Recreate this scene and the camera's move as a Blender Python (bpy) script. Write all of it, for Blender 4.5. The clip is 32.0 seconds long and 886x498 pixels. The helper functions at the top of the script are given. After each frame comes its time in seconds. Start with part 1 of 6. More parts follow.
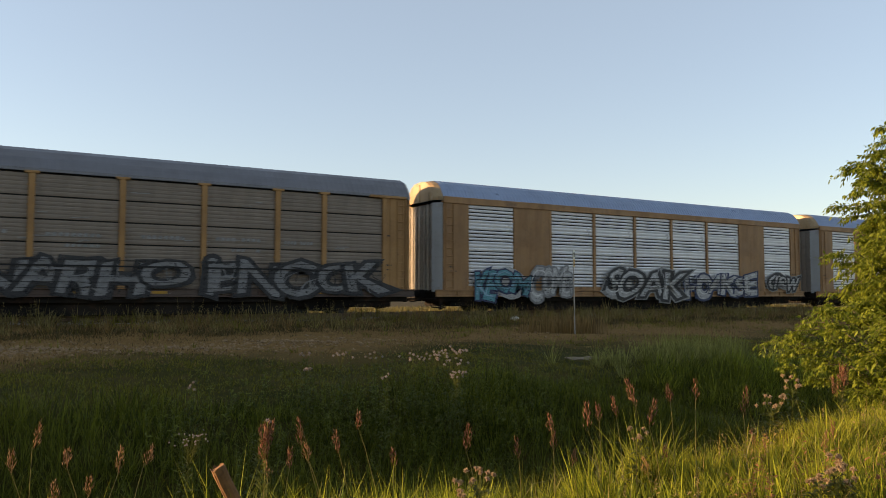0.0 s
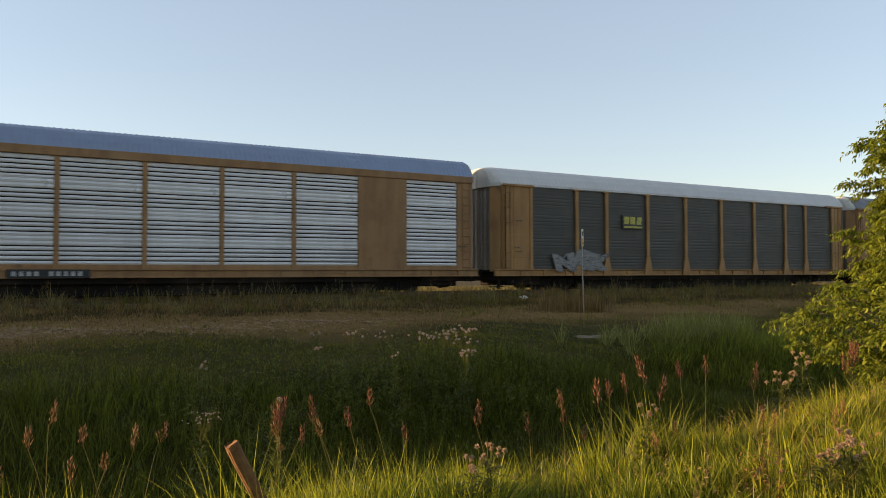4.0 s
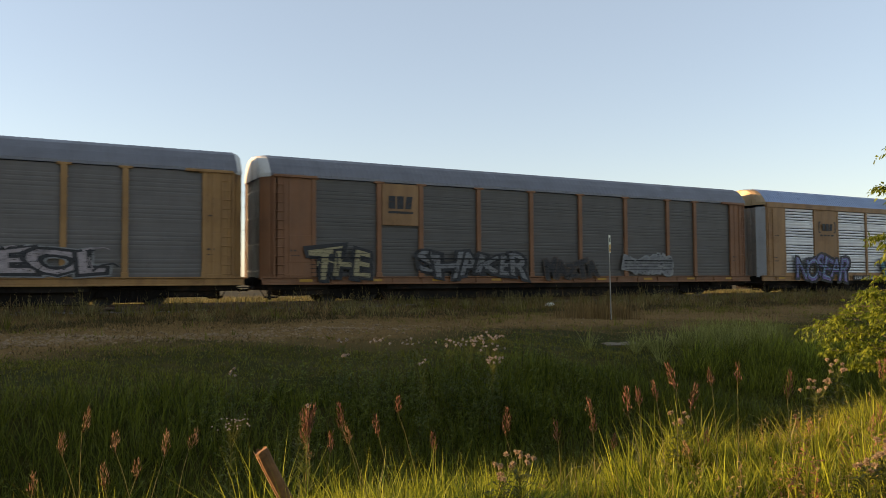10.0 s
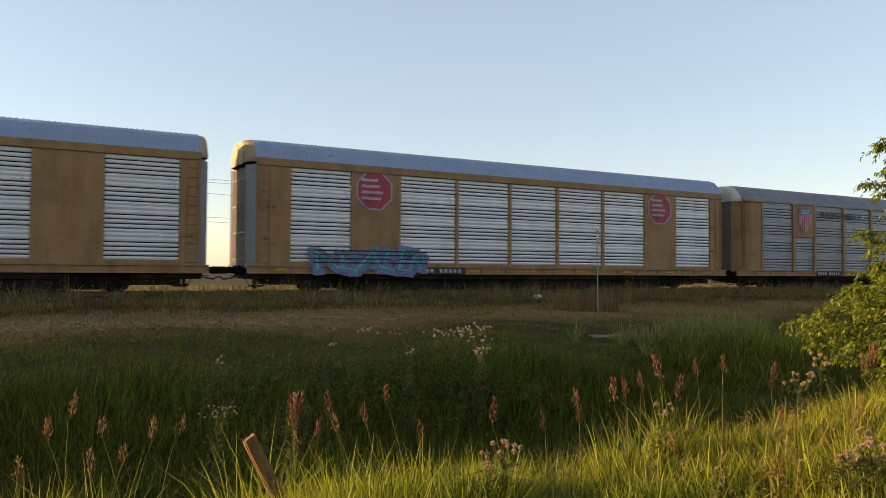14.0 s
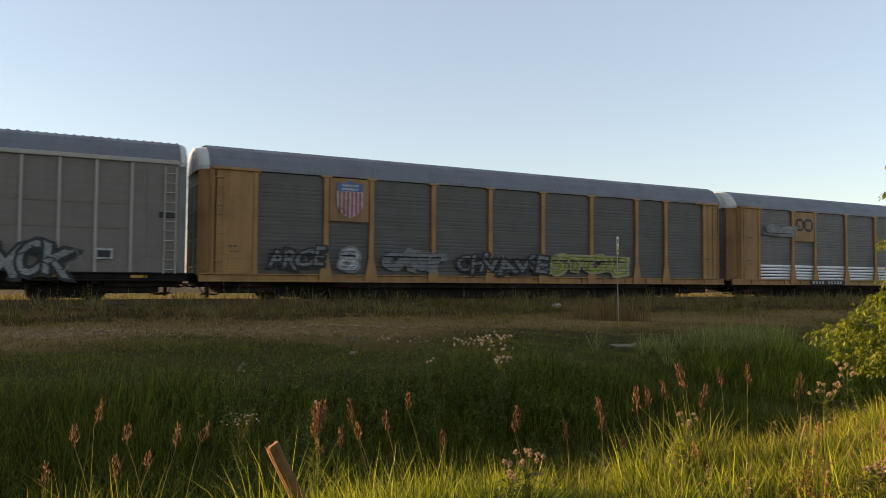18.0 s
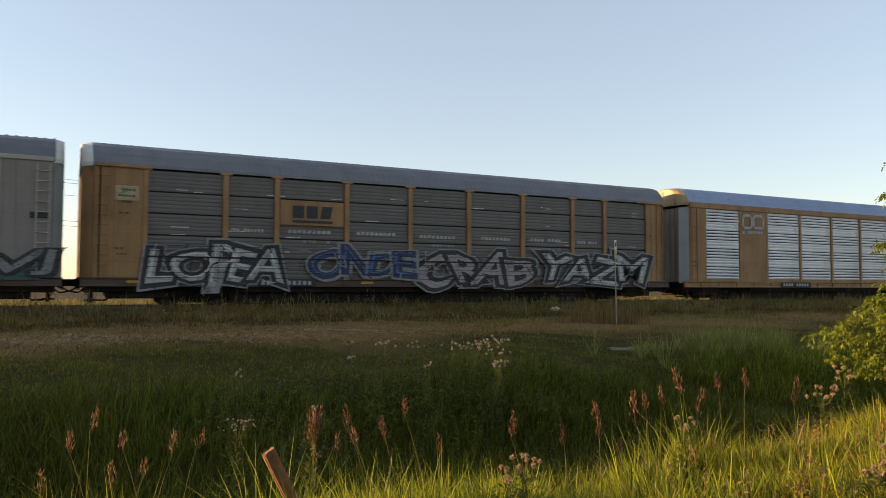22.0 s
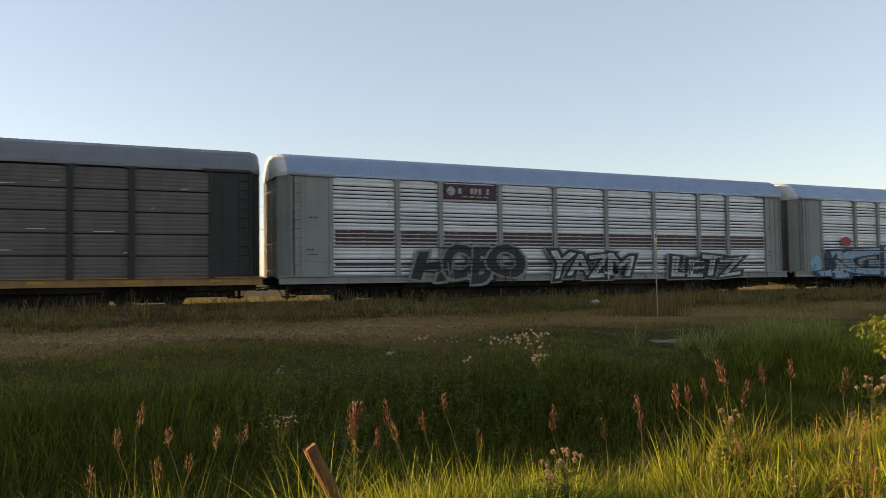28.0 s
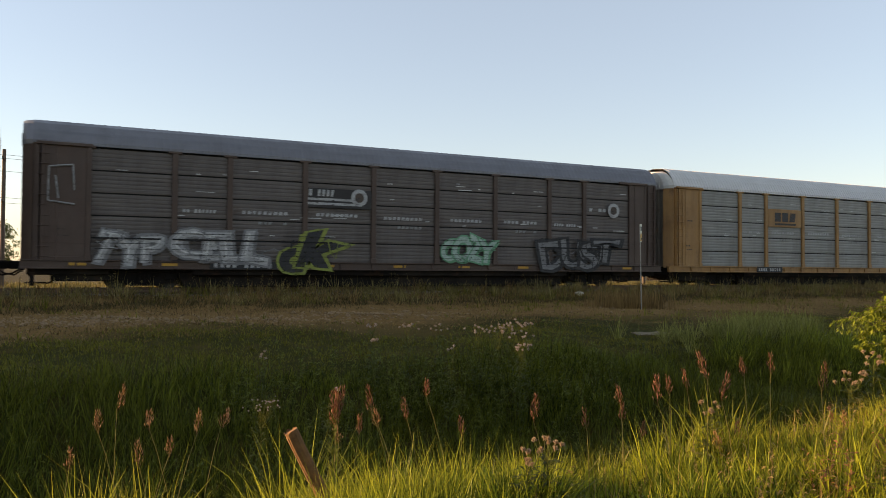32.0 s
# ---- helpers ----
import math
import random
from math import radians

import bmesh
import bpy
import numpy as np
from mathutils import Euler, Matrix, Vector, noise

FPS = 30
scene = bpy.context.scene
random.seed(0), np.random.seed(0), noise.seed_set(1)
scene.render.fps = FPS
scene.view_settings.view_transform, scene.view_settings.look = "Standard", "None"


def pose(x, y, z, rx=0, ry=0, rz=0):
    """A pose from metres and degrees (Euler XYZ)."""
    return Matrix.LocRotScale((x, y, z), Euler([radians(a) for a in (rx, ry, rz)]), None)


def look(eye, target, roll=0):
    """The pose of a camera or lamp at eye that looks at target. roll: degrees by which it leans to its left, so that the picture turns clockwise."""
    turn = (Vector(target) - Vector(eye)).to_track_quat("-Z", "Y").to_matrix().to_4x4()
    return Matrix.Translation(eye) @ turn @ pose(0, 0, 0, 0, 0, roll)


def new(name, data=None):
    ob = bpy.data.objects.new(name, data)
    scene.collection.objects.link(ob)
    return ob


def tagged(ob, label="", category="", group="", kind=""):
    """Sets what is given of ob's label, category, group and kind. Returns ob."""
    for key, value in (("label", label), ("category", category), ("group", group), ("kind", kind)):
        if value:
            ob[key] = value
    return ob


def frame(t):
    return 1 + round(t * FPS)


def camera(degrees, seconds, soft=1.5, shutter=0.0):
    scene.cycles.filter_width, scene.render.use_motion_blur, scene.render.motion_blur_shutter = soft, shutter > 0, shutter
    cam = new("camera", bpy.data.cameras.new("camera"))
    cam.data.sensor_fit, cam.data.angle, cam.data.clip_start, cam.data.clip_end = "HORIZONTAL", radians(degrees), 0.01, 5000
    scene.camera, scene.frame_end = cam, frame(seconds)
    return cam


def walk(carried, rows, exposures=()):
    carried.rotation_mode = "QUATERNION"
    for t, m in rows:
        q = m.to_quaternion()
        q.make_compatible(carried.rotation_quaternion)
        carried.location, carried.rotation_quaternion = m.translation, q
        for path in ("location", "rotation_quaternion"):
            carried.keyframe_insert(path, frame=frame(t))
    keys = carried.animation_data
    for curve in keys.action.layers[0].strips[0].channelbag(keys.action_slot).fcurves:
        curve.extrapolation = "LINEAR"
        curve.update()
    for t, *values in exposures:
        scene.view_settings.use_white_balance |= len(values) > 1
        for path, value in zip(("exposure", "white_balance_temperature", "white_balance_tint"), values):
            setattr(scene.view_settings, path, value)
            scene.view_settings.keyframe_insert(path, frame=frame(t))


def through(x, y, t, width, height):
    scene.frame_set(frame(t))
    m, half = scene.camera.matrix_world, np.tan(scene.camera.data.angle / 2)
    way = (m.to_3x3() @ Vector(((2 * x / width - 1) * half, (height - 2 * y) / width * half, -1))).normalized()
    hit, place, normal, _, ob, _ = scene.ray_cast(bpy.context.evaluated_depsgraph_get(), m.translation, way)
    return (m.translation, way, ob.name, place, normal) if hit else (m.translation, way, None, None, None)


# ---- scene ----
cam = camera(60.3, 32.0, soft=0.5, shutter=0.12)
EYE = 0.82
PATH = [
    (0.0, 0.014, 0.000, 0.008, -31.20, 3.40, -0.07),
    (0.5, 0.014, 0.002, 0.008, -31.43, 3.22, 0.54),
    (1.0, 0.014, 0.009, 0.003, -31.03, 2.73, 0.40),
    (1.5, 0.018, 0.015, -0.004, -30.82, 2.53, -0.18),
    (2.0, 0.011, 0.017, -0.002, -30.69, 2.48, -0.45),
    (2.5, 0.004, 0.026, -0.006, -29.90, 2.17, -0.37),
    (4.5, -0.003, -0.003, -0.005, -30.72, 1.88, 0.30),
    (5.0, -0.005, 0.008, -0.004, -30.48, 2.09, 0.35),
    (5.5, 0.001, -0.014, -0.001, -30.42, 2.38, 0.62),
    (6.0, 0.000, 0.000, 0.000, -29.80, 2.60, 0.25),
    (6.5, 0.003, -0.008, -0.002, -29.54, 2.84, 0.25),
    (7.0, -0.006, 0.003, -0.008, -29.82, 2.74, 0.11),
    (7.5, 0.000, -0.001, -0.003, -29.94, 2.77, 0.39),
    (8.0, 0.002, 0.001, -0.005, -29.64, 2.68, 0.42),
    (8.5, 0.000, 0.005, -0.009, -29.50, 2.67, 0.25),
    (9.0, 0.005, 0.006, 0.001, -29.47, 2.98, -0.40),
    (9.5, -0.010, 0.015, -0.013, -28.72, 2.54, 0.57),
    (10.0, -0.009, 0.013, -0.007, -28.65, 2.44, 0.36),
    (10.5, -0.012, 0.016, -0.005, -28.34, 2.66, 0.27),
    (11.0, -0.021, 0.013, -0.011, -28.14, 2.44, 0.03),
    (11.5, -0.013, 0.015, -0.009, -28.94, 1.97, -0.18),
    (12.0, -0.021, 0.006, -0.016, -29.97, 2.12, -0.77),
    (12.5, -0.029, 0.015, -0.011, -29.90, 1.70, -0.55),
    (13.0, -0.033, 0.017, -0.018, -29.72, 1.89, -0.52),
    (13.5, -0.026, 0.013, -0.016, -29.60, 1.78, -0.41),
    (15.5, -0.021, 0.006, -0.019, -29.51, 1.81, -0.25),
    (16.0, -0.042, 0.010, -0.020, -27.89, 1.70, -0.44),
    (16.5, -0.035, 0.010, -0.022, -28.28, 1.94, -0.13),
    (17.0, -0.047, 0.013, -0.016, -28.18, 1.99, -0.26),
    (17.5, -0.038, 0.018, -0.019, -28.28, 2.40, -0.19),
    (18.0, -0.051, 0.011, -0.018, -28.18, 2.41, -0.42),
    (18.5, -0.041, 0.013, -0.017, -28.04, 2.19, -0.37),
    (19.0, -0.040, 0.013, -0.017, -28.11, 2.26, -0.16),
    (19.5, -0.034, 0.005, -0.012, -28.17, 2.40, 0.05),
    (20.0, -0.031, 0.005, -0.013, -28.04, 2.72, 0.10),
    (20.5, -0.036, 0.008, -0.016, -27.67, 2.70, -0.70),
    (21.0, -0.026, 0.012, -0.018, -28.27, 2.43, -0.09),
    (21.5, -0.033, 0.009, -0.013, -28.38, 2.70, 0.12),
    (22.0, -0.034, 0.008, -0.012, -28.29, 2.70, -0.18),
    (22.5, -0.034, 0.016, -0.018, -28.27, 2.38, -0.46),
    (23.0, -0.036, 0.021, -0.019, -27.97, 2.27, -0.43),
    (23.5, -0.030, 0.019, -0.011, -28.03, 2.35, -0.31),
    (24.0, -0.040, 0.007, -0.014, -27.68, 3.63, -0.50),
    (24.5, -0.040, 0.014, -0.008, -26.82, 3.01, -0.50),
    (26.5, -0.045, 0.010, -0.005, -24.54, 3.56, 0.25),
    (27.0, -0.030, 0.016, -0.011, -25.34, 2.78, 0.39),
    (27.5, -0.029, 0.018, -0.016, -24.90, 2.00, 0.29),
    (28.0, -0.018, 0.017, -0.012, -25.40, 2.33, 0.78),
    (28.5, -0.023, 0.015, -0.018, -25.27, 2.33, 0.61),
    (29.0, -0.018, 0.015, -0.024, -24.84, 1.82, 0.69),
    (29.5, -0.007, 0.020, -0.022, -25.70, 1.60, 0.48),
    (30.0, -0.016, 0.019, -0.020, -25.67, 1.74, 0.31),
    (30.5, -0.020, 0.020, -0.018, -25.80, 1.85, 0.43),
    (31.0, -0.012, 0.018, -0.019, -25.97, 1.78, 0.54),
    (31.5, -0.014, 0.019, -0.019, -25.73, 1.53, 0.27),
    (32.0, -0.013, 0.019, -0.026, -26.48, 1.51, -0.38),
]
walk(cam, [(t, pose(x, y, EYE + z, 90 + pitch, roll, yaw)) for t, x, y, z, yaw, pitch, roll in PATH],
     [(0, 1.5, 7600, 25), (13, 1.58, 7700, 26), (20, 1.6, 7700, 26), (26, 1.57, 7700, 26), (29, 1.57, 7850, 27), (32, 1.61, 7850, 27)])

# ---- world, sun ----
SUN_EL, SUN_AZ = 8.6, 60.0          # height, and degrees to the left of +y
world = bpy.data.worlds.new("world")
scene.world = world
world.use_nodes = True
wn = world.node_tree
sky = wn.nodes.new("ShaderNodeTexSky")
sky.sky_type, sky.sun_disc = "NISHITA", False
sky.sun_elevation, sky.sun_rotation = radians(SUN_EL), radians(-SUN_AZ)
sky.air_density, sky.dust_density, sky.ozone_density = 1.0, 0.3, 2.2
haze = wn.nodes.new("ShaderNodeMix")
haze.data_type = "RGBA"
haze.inputs[0].default_value = 0.45
haze.inputs[7].default_value = (1.38, 1.9, 2.17, 1)
wn.links.new(sky.outputs[0], haze.inputs[6])
wn.links.new(haze.outputs[2], wn.nodes["Background"].inputs[0])
wn.nodes["Background"].inputs[1].default_value = 0.12
sun = new("sun", bpy.data.lights.new("sun", "SUN"))
sun.data.energy, sun.data.angle, sun.data.color = 4.4, radians(0.6), (1.0, 0.73, 0.40)
a, e = radians(SUN_AZ), radians(SUN_EL)
sun_dir = Vector((-math.sin(a) * math.cos(e), math.cos(a) * math.cos(e), math.sin(e)))
sun.matrix_world = look(sun_dir * 200, (0, 0, 0))

# ---- materials ----
MATS = {}


class Nodes:
    """A short way to write node trees."""

    def __init__(self, name):
        self.m = bpy.data.materials.new(name)
        self.m.use_nodes = True
        self.t = self.m.node_tree
        self.b = self.t.nodes["Principled BSDF"]
        self.out = self.t.nodes["Material Output"]

    def put(self, node, socket, value):
        s = node.inputs[socket]
        if isinstance(value, bpy.types.NodeSocket):
            self.t.links.new(value, s)
        elif isinstance(value, (tuple, list)) and len(value) == 3 and s.type == "RGBA":
            s.default_value = (*value, 1)
        else:
            s.default_value = value

    def add(self, kind, **sockets):
        n = self.t.nodes.new("ShaderNode" + kind)
        for k, v in sockets.items():
            self.put(n, k.replace("_", " "), v)
        return n

    def coord(self, scale=(1, 1, 1), where="Object"):
        c = self.add("TexCoord")
        m = self.add("Mapping")
        self.t.links.new(c.outputs[where], m.inputs[0])
        m.inputs["Scale"].default_value = scale
        return m.outputs[0]

    def noise(self, scale, detail=4, vec=None, rough=0.6):
        n = self.add("TexNoise", Scale=scale, Detail=detail, Roughness=rough)
        if vec is not None:
            self.put(n, "Vector", vec)
        return n.outputs["Fac"]

    def span(self, v, a, b, c=0.0, d=1.0):
        n = self.add("MapRange")
        for i, x in enumerate((v, a, b, c, d)):
            self.put(n, i, x)
        return n.outputs[0]

    def math(self, op, a, b=0.0):
        n = self.add("Math")
        n.operation = op
        self.put(n, 0, a), self.put(n, 1, b)
        return n.outputs[0]

    def mix(self, f, a, b):
        n = self.add("Mix")
        n.data_type = "RGBA"
        self.put(n, 0, f), self.put(n, 6, a), self.put(n, 7, b)
        return n.outputs[2]

    def bump(self, h, strength=0.3, dist=0.02):
        n = self.add("Bump", Strength=strength, Distance=dist, Height=h)
        self.put(self.b, "Normal", n.outputs[0])

    def rand(self):
        return self.add("ObjectInfo").outputs["Random"]

    def island(self):
        return self.add("NewGeometry").outputs["Random Per Island"]

    def set(self, color, rough=0.6, metal=0.0):
        self.put(self.b, "Base Color", color), self.put(self.b, "Roughness", rough), self.put(self.b, "Metallic", metal)
        return self.m


def paint(name, color, dirt=(0.06, 0.045, 0.03), amount=0.5, rough=0.55, metal=0.0, rust=0.15):
    """Weathered railway paint or sheet metal: streaks that run down, stains, rust flecks."""
    if name in MATS:
        return MATS[name]
    n = Nodes(name)
    streak = n.noise(2.2, 6, n.coord((1.0, 1.0, 0.12)), 0.6)
    stain = n.noise(0.7, 4, n.coord((1, 1, 1.6)))
    fine = n.noise(26, 3, n.coord())
    f = n.math("MULTIPLY", n.span(streak, 0.42, 0.8), amount * 0.7)
    f2 = n.math("MULTIPLY", n.span(stain, 0.5, 0.78), amount * 0.8)
    c = n.mix(n.span(n.rand(), 0, 1, 0, 0.22), color, tuple(v * 0.6 for v in color))
    c = n.mix(f, c, dirt)
    c = n.mix(f2, c, tuple(0.5 * (a + b) for a, b in zip(dirt, color)))
    c = n.mix(n.math("MULTIPLY", n.span(fine, 0.66, 0.72), rust), c, (0.16, 0.06, 0.025))
    blotch = n.noise(1.1, 8, n.coord((1, 1, 1.3)), 0.75)
    c = n.mix(n.math("MULTIPLY", n.span(blotch, 0.56, 0.68), min(1.0, rust * 2.4)), c, (0.10, 0.045, 0.022))
    sheet = name.endswith("sheet")
    band = n.noise(1.6 if sheet else 0.5, 5, n.coord((0.22, 1, 4.5) if sheet else (0.7, 1, 0.8)), 0.65)
    c = n.mix(n.span(band, 0.5, 0.72, 0, 0.35 * min(1.0, amount * 1.6)), c, tuple(0.55 * v + 0.45 * w for v, w in zip(color, (0.27, 0.22, 0.165))))
    c = n.mix(n.span(band, 0.46, 0.3, 0, 0.4 * amount), c, dirt)
    n.bump(fine, 0.12, 0.01)
    if sheet:                      # sheets keep more gloss than the framing
        rough -= 0.07
        n.b.inputs["Specular IOR Level"].default_value = 0.55
    MATS[name] = n.set(c, n.span(stain, 0.3, 0.7, rough - 0.1, rough + 0.2), metal)
    return MATS[name]


def plain(name, color, rough=0.6, metal=0.0, vary=0.25, scale=6.0):
    """A lightly mottled surface."""
    if name in MATS:
        return MATS[name]
    n = Nodes(name)
    f = n.span(n.noise(scale, 5, n.coord()), 0.35, 0.7)
    c = n.mix(f, color, tuple(v * (1 - vary) for v in color))
    n.bump(f, 0.15, 0.01)
    MATS[name] = n.set(c, rough, metal)
    return MATS[name]


def leafy(name, dark, light, gloss=0.45, through=0.5, tip=None):
    """Grass or leaf: colour by blade, some light shines through."""
    if name in MATS:
        return MATS[name]
    n = Nodes(name)
    c = n.mix(n.island(), dark, light)
    patch = n.span(n.noise(0.35, 3, n.coord()), 0.4, 0.65)
    c = n.mix(n.math("MULTIPLY", patch, 0.45), c, tip or tuple(0.8 * v for v in light))
    n.set(c, gloss)
    n.b.inputs["Specular IOR Level"].default_value = 0.12
    tr = n.add("BsdfTranslucent", Color=c)
    mx = n.add("MixShader", Fac=through)
    n.t.links.new(n.b.outputs[0], mx.inputs[1])
    n.t.links.new(tr.outputs[0], mx.inputs[2])
    n.t.links.new(mx.outputs[0], n.out.inputs[0])
    MATS[name] = n.m
    return n.m


# ---- mesh helpers ----
class MB:
    """Collects faces of one part."""

    def __init__(self):
        self.v, self.f, self.i = [], [], []

    def quad(self, *p, mat=0):
        k = len(self.v)
        self.v += [tuple(q) for q in p]
        self.f.append(tuple(range(k, k + len(p))))
        self.i.append(mat)

    def box(self, x0, x1, y0, y1, z0, z1, c=0.0, mat=0):
        """A box, with its long edges chamfered by c."""
        if c <= 0:
            k = len(self.v)
            self.v += [(x, y, z) for x in (x0, x1) for y in (y0, y1) for z in (z0, z1)]
            for q in ((0, 1, 3, 2), (4, 6, 7, 5), (0, 4, 5, 1), (2, 3, 7, 6), (0, 2, 6, 4), (1, 5, 7, 3)):
                self.f.append(tuple(k + j for j in q))
                self.i.append(mat)
            return self
        bm = bmesh.new()
        bmesh.ops.create_cube(bm, size=1)
        bmesh.ops.scale(bm, vec=(x1 - x0, y1 - y0, z1 - z0), verts=bm.verts)
        bmesh.ops.bevel(bm, geom=bm.edges[:], offset=c, segments=1, affect="EDGES")
        bmesh.ops.translate(bm, vec=((x0 + x1) / 2, (y0 + y1) / 2, (z0 + z1) / 2), verts=bm.verts)
        return self.take(bm, mat)

    def take(self, bm, mat=0):
        k = len(self.v)
        bm.verts.index_update()
        self.v += [tuple(v.co) for v in bm.verts]
        self.f += [tuple(k + v.index for v in f.verts) for f in bm.faces]
        self.i += [mat] * len(bm.faces)
        bm.free()
        return self

    def tube(self, pts, r, n=6, mat=0, r2=None):
        """A round bar along pts."""
        pts = [Vector(p) for p in pts]
        k, m = len(self.v), len(pts)
        for j, p in enumerate(pts):
            d = (pts[min(j + 1, m - 1)] - pts[max(j - 1, 0)]).normalized()
            u = d.orthogonal().normalized()
            w = d.cross(u)
            rad = r if r2 is None else r + (r2 - r) * j / max(m - 1, 1)
            for s in range(n):
                a = 2 * math.pi * s / n
                self.v.append(tuple(p + rad * (math.cos(a) * u + math.sin(a) * w)))
        for j in range(m - 1):
            for s in range(n):
                t = (s + 1) % n
                self.f.append((k + j * n + s, k + j * n + t, k + (j + 1) * n + t, k + (j + 1) * n + s))
                self.i.append(mat)
        for base in (k, k + (m - 1) * n):
            self.f.append(tuple(base + s for s in range(n)))
            self.i.append(mat)
        return self

    def sweep(self, profile, x0, x1, mats=None, closed=False):
        """A profile of (y, z) points run from x0 to x1."""
        k, n = len(self.v), len(profile)
        self.v += [(x, y, z) for x in (x0, x1) for y, z in profile]
        for j in range(n if closed else n - 1):
            t = (j + 1) % n
            self.f.append((k + j, k + t, k + n + t, k + n + j))
            self.i.append(mats[j] if mats else 0)
        if closed:
            self.f += [tuple(range(k, k + n)), tuple(range(k + n, k + 2 * n))]
            self.i += [0, 0]
        return self

    def mesh(self, name, *mats, smooth=False):
        me = bpy.data.meshes.new(name)
        me.from_pydata(self.v, [], self.f)
        for m in mats:
            me.materials.append(m)
        me.polygons.foreach_set("material_index", self.i)
        if smooth:
            me.polygons.foreach_set("use_smooth", [True] * len(self.f))
        me.update()
        return me


def thing(name, m, label, category, group="", kind=""):
    ob = new(name)
    ob.empty_display_size = 0.2
    ob.matrix_basis = m
    return tagged(ob, label, category, group, kind)


def part(name, mesh, parent, label="", m=None):
    ob = new(name, mesh)
    ob.parent = parent
    if m is not None:
        ob.matrix_basis = m
    return tagged(ob, label)


def solo(name, mesh, label, category, group="", kind="", m=None):
    ob = new(name, mesh)
    if m is not None:
        ob.matrix_basis = m
    return tagged(ob, label, category, group, kind)


# ---- the ground ----
def gz(x, y):
    """Height of the ground: road bank, ditch, field, track bed, far field."""
    x, y = np.asarray(x, float), np.asarray(y, float)
    py = [-2000, -12, -7, -2, 2.6, 4.0, 5.4, 7.2, 8.6, 10.2, 11.4, 15, 24, 27.4, 28.8, 29.4, 34.4, 35.4, 37.5, 60, 3000]
    pz = [-0.9, -0.9, -0.7, -0.78, -0.78, -0.85, -1.35, -1.75, -1.55, -0.95, -0.66, -0.48, -0.42, -0.40, -0.25, -0.2, -0.2, -0.3, -0.6, -0.7, -0.7]
    z = np.interp(y, py, pz)
    near = np.exp(-((y - 12) / 22) ** 2)
    z = z + near * (0.05 * np.sin(x * 0.9 + 1.3 * np.sin(y * 0.7)) + 0.03 * np.sin(x * 2.3 + y * 1.9))
    bank = np.exp(-((y - 3) / 2.2) ** 2)
    return z + bank * (0.06 * np.clip(x - 3, -3, 0) + 0.13 * np.clip(x - 2.4, 0, 3.4) + 0.04 * np.sin(1.7 * x))


def build_ground():
    n = Nodes("ground")
    big = n.noise(0.22, 5, n.coord())
    mid = n.noise(2.2, 5, n.coord())
    fine = n.noise(30, 4, n.coord())
    c = n.mix(n.span(big, 0.38, 0.62), (0.035, 0.036, 0.006), (0.055, 0.045, 0.009))
    sep = n.add("SeparateXYZ", Vector=n.coord())
    y = n.math("ADD", sep.outputs[1], n.math("MULTIPLY", n.math("SUBTRACT", big, 0.5), 9.0))
    field = n.math("MULTIPLY", n.span(y, 14.8, 17.8), n.span(y, 31.0, 27.5))
    c = n.mix(n.math("MULTIPLY", field, 0.9), c, (0.24, 0.134, 0.05))
    c = n.mix(n.span(sep.outputs[1], 33.5, 35.0), c, (0.075, 0.066, 0.04))
    c = n.mix(n.span(mid, 0.48, 0.72, 0, 0.6), c, (0.11, 0.068, 0.022))
    c = n.mix(n.span(fine, 0.45, 0.7, 0, 0.6), c, (0.03, 0.027, 0.01))
    n.bump(fine, 0.6, 0.04)
    n.set(c, 0.95)
    n.b.inputs["Specular IOR Level"].default_value = 0.05
    xs = np.concatenate([-np.geomspace(2500, 26, 20), np.arange(-24, 70, 0.6), np.geomspace(71, 2500, 22)])
    ys = np.concatenate([-np.geomspace(2000, 14, 12), np.arange(-12, 40, 0.4), np.geomspace(41, 3000, 26)])
    gx, gy = np.meshgrid(xs, ys)
    z = gz(gx, gy)
    v = np.stack([gx.ravel(), gy.ravel(), z.ravel()], 1)
    w, h = len(xs), len(ys)
    i = (np.arange(h - 1)[:, None] * w + np.arange(w - 1)[None]).ravel()
    me = bpy.data.meshes.new("ground")
    me.from_pydata(v.tolist(), [], np.stack([i, i + 1, i + 1 + w, i + w], 1).tolist())
    me.materials.append(n.m)
    me.polygons.foreach_set("use_smooth", [True] * len(me.polygons))
    solo("ground", me, "grassy ground with a ditch and a track bed", "ground", kind="structure")


build_ground()

# ---- the train ----
PITCH, SIDE, HALF, TRACK_Y = 28.916, 1.6, 14.1, 31.563


def train_at(t):
    """How far the train has run at t seconds, in metres; it slows a little."""
    u = t / 16 - 1
    return 367.518 + 338.285 * u - 13.113 * u * u - 0.561 * u ** 3 + 14.778


YELLOW = paint("yellow_paint", (0.36, 0.182, 0.055), (0.10, 0.045, 0.018), 0.95, rust=0.28)
TAN = paint("tan_paint", (0.325, 0.165, 0.06), (0.095, 0.045, 0.02), 0.95, rust=0.28)
RUSTY = paint("rusty_orange_paint", (0.24, 0.095, 0.035), (0.06, 0.035, 0.024), 0.6)
BROWN = paint("brown_paint", (0.075, 0.043, 0.03), (0.04, 0.03, 0.025), 0.6)
BLACKP = paint("black_paint", (0.014, 0.013, 0.013), (0.04, 0.028, 0.02), 0.5, rust=0.05)
GREYP = paint("grey_green_paint", (0.25, 0.255, 0.24), (0.10, 0.09, 0.07), 0.5)
POSTG = paint("grey_taupe_posts", (0.22, 0.18, 0.125), (0.1, 0.075, 0.05), 0.6)
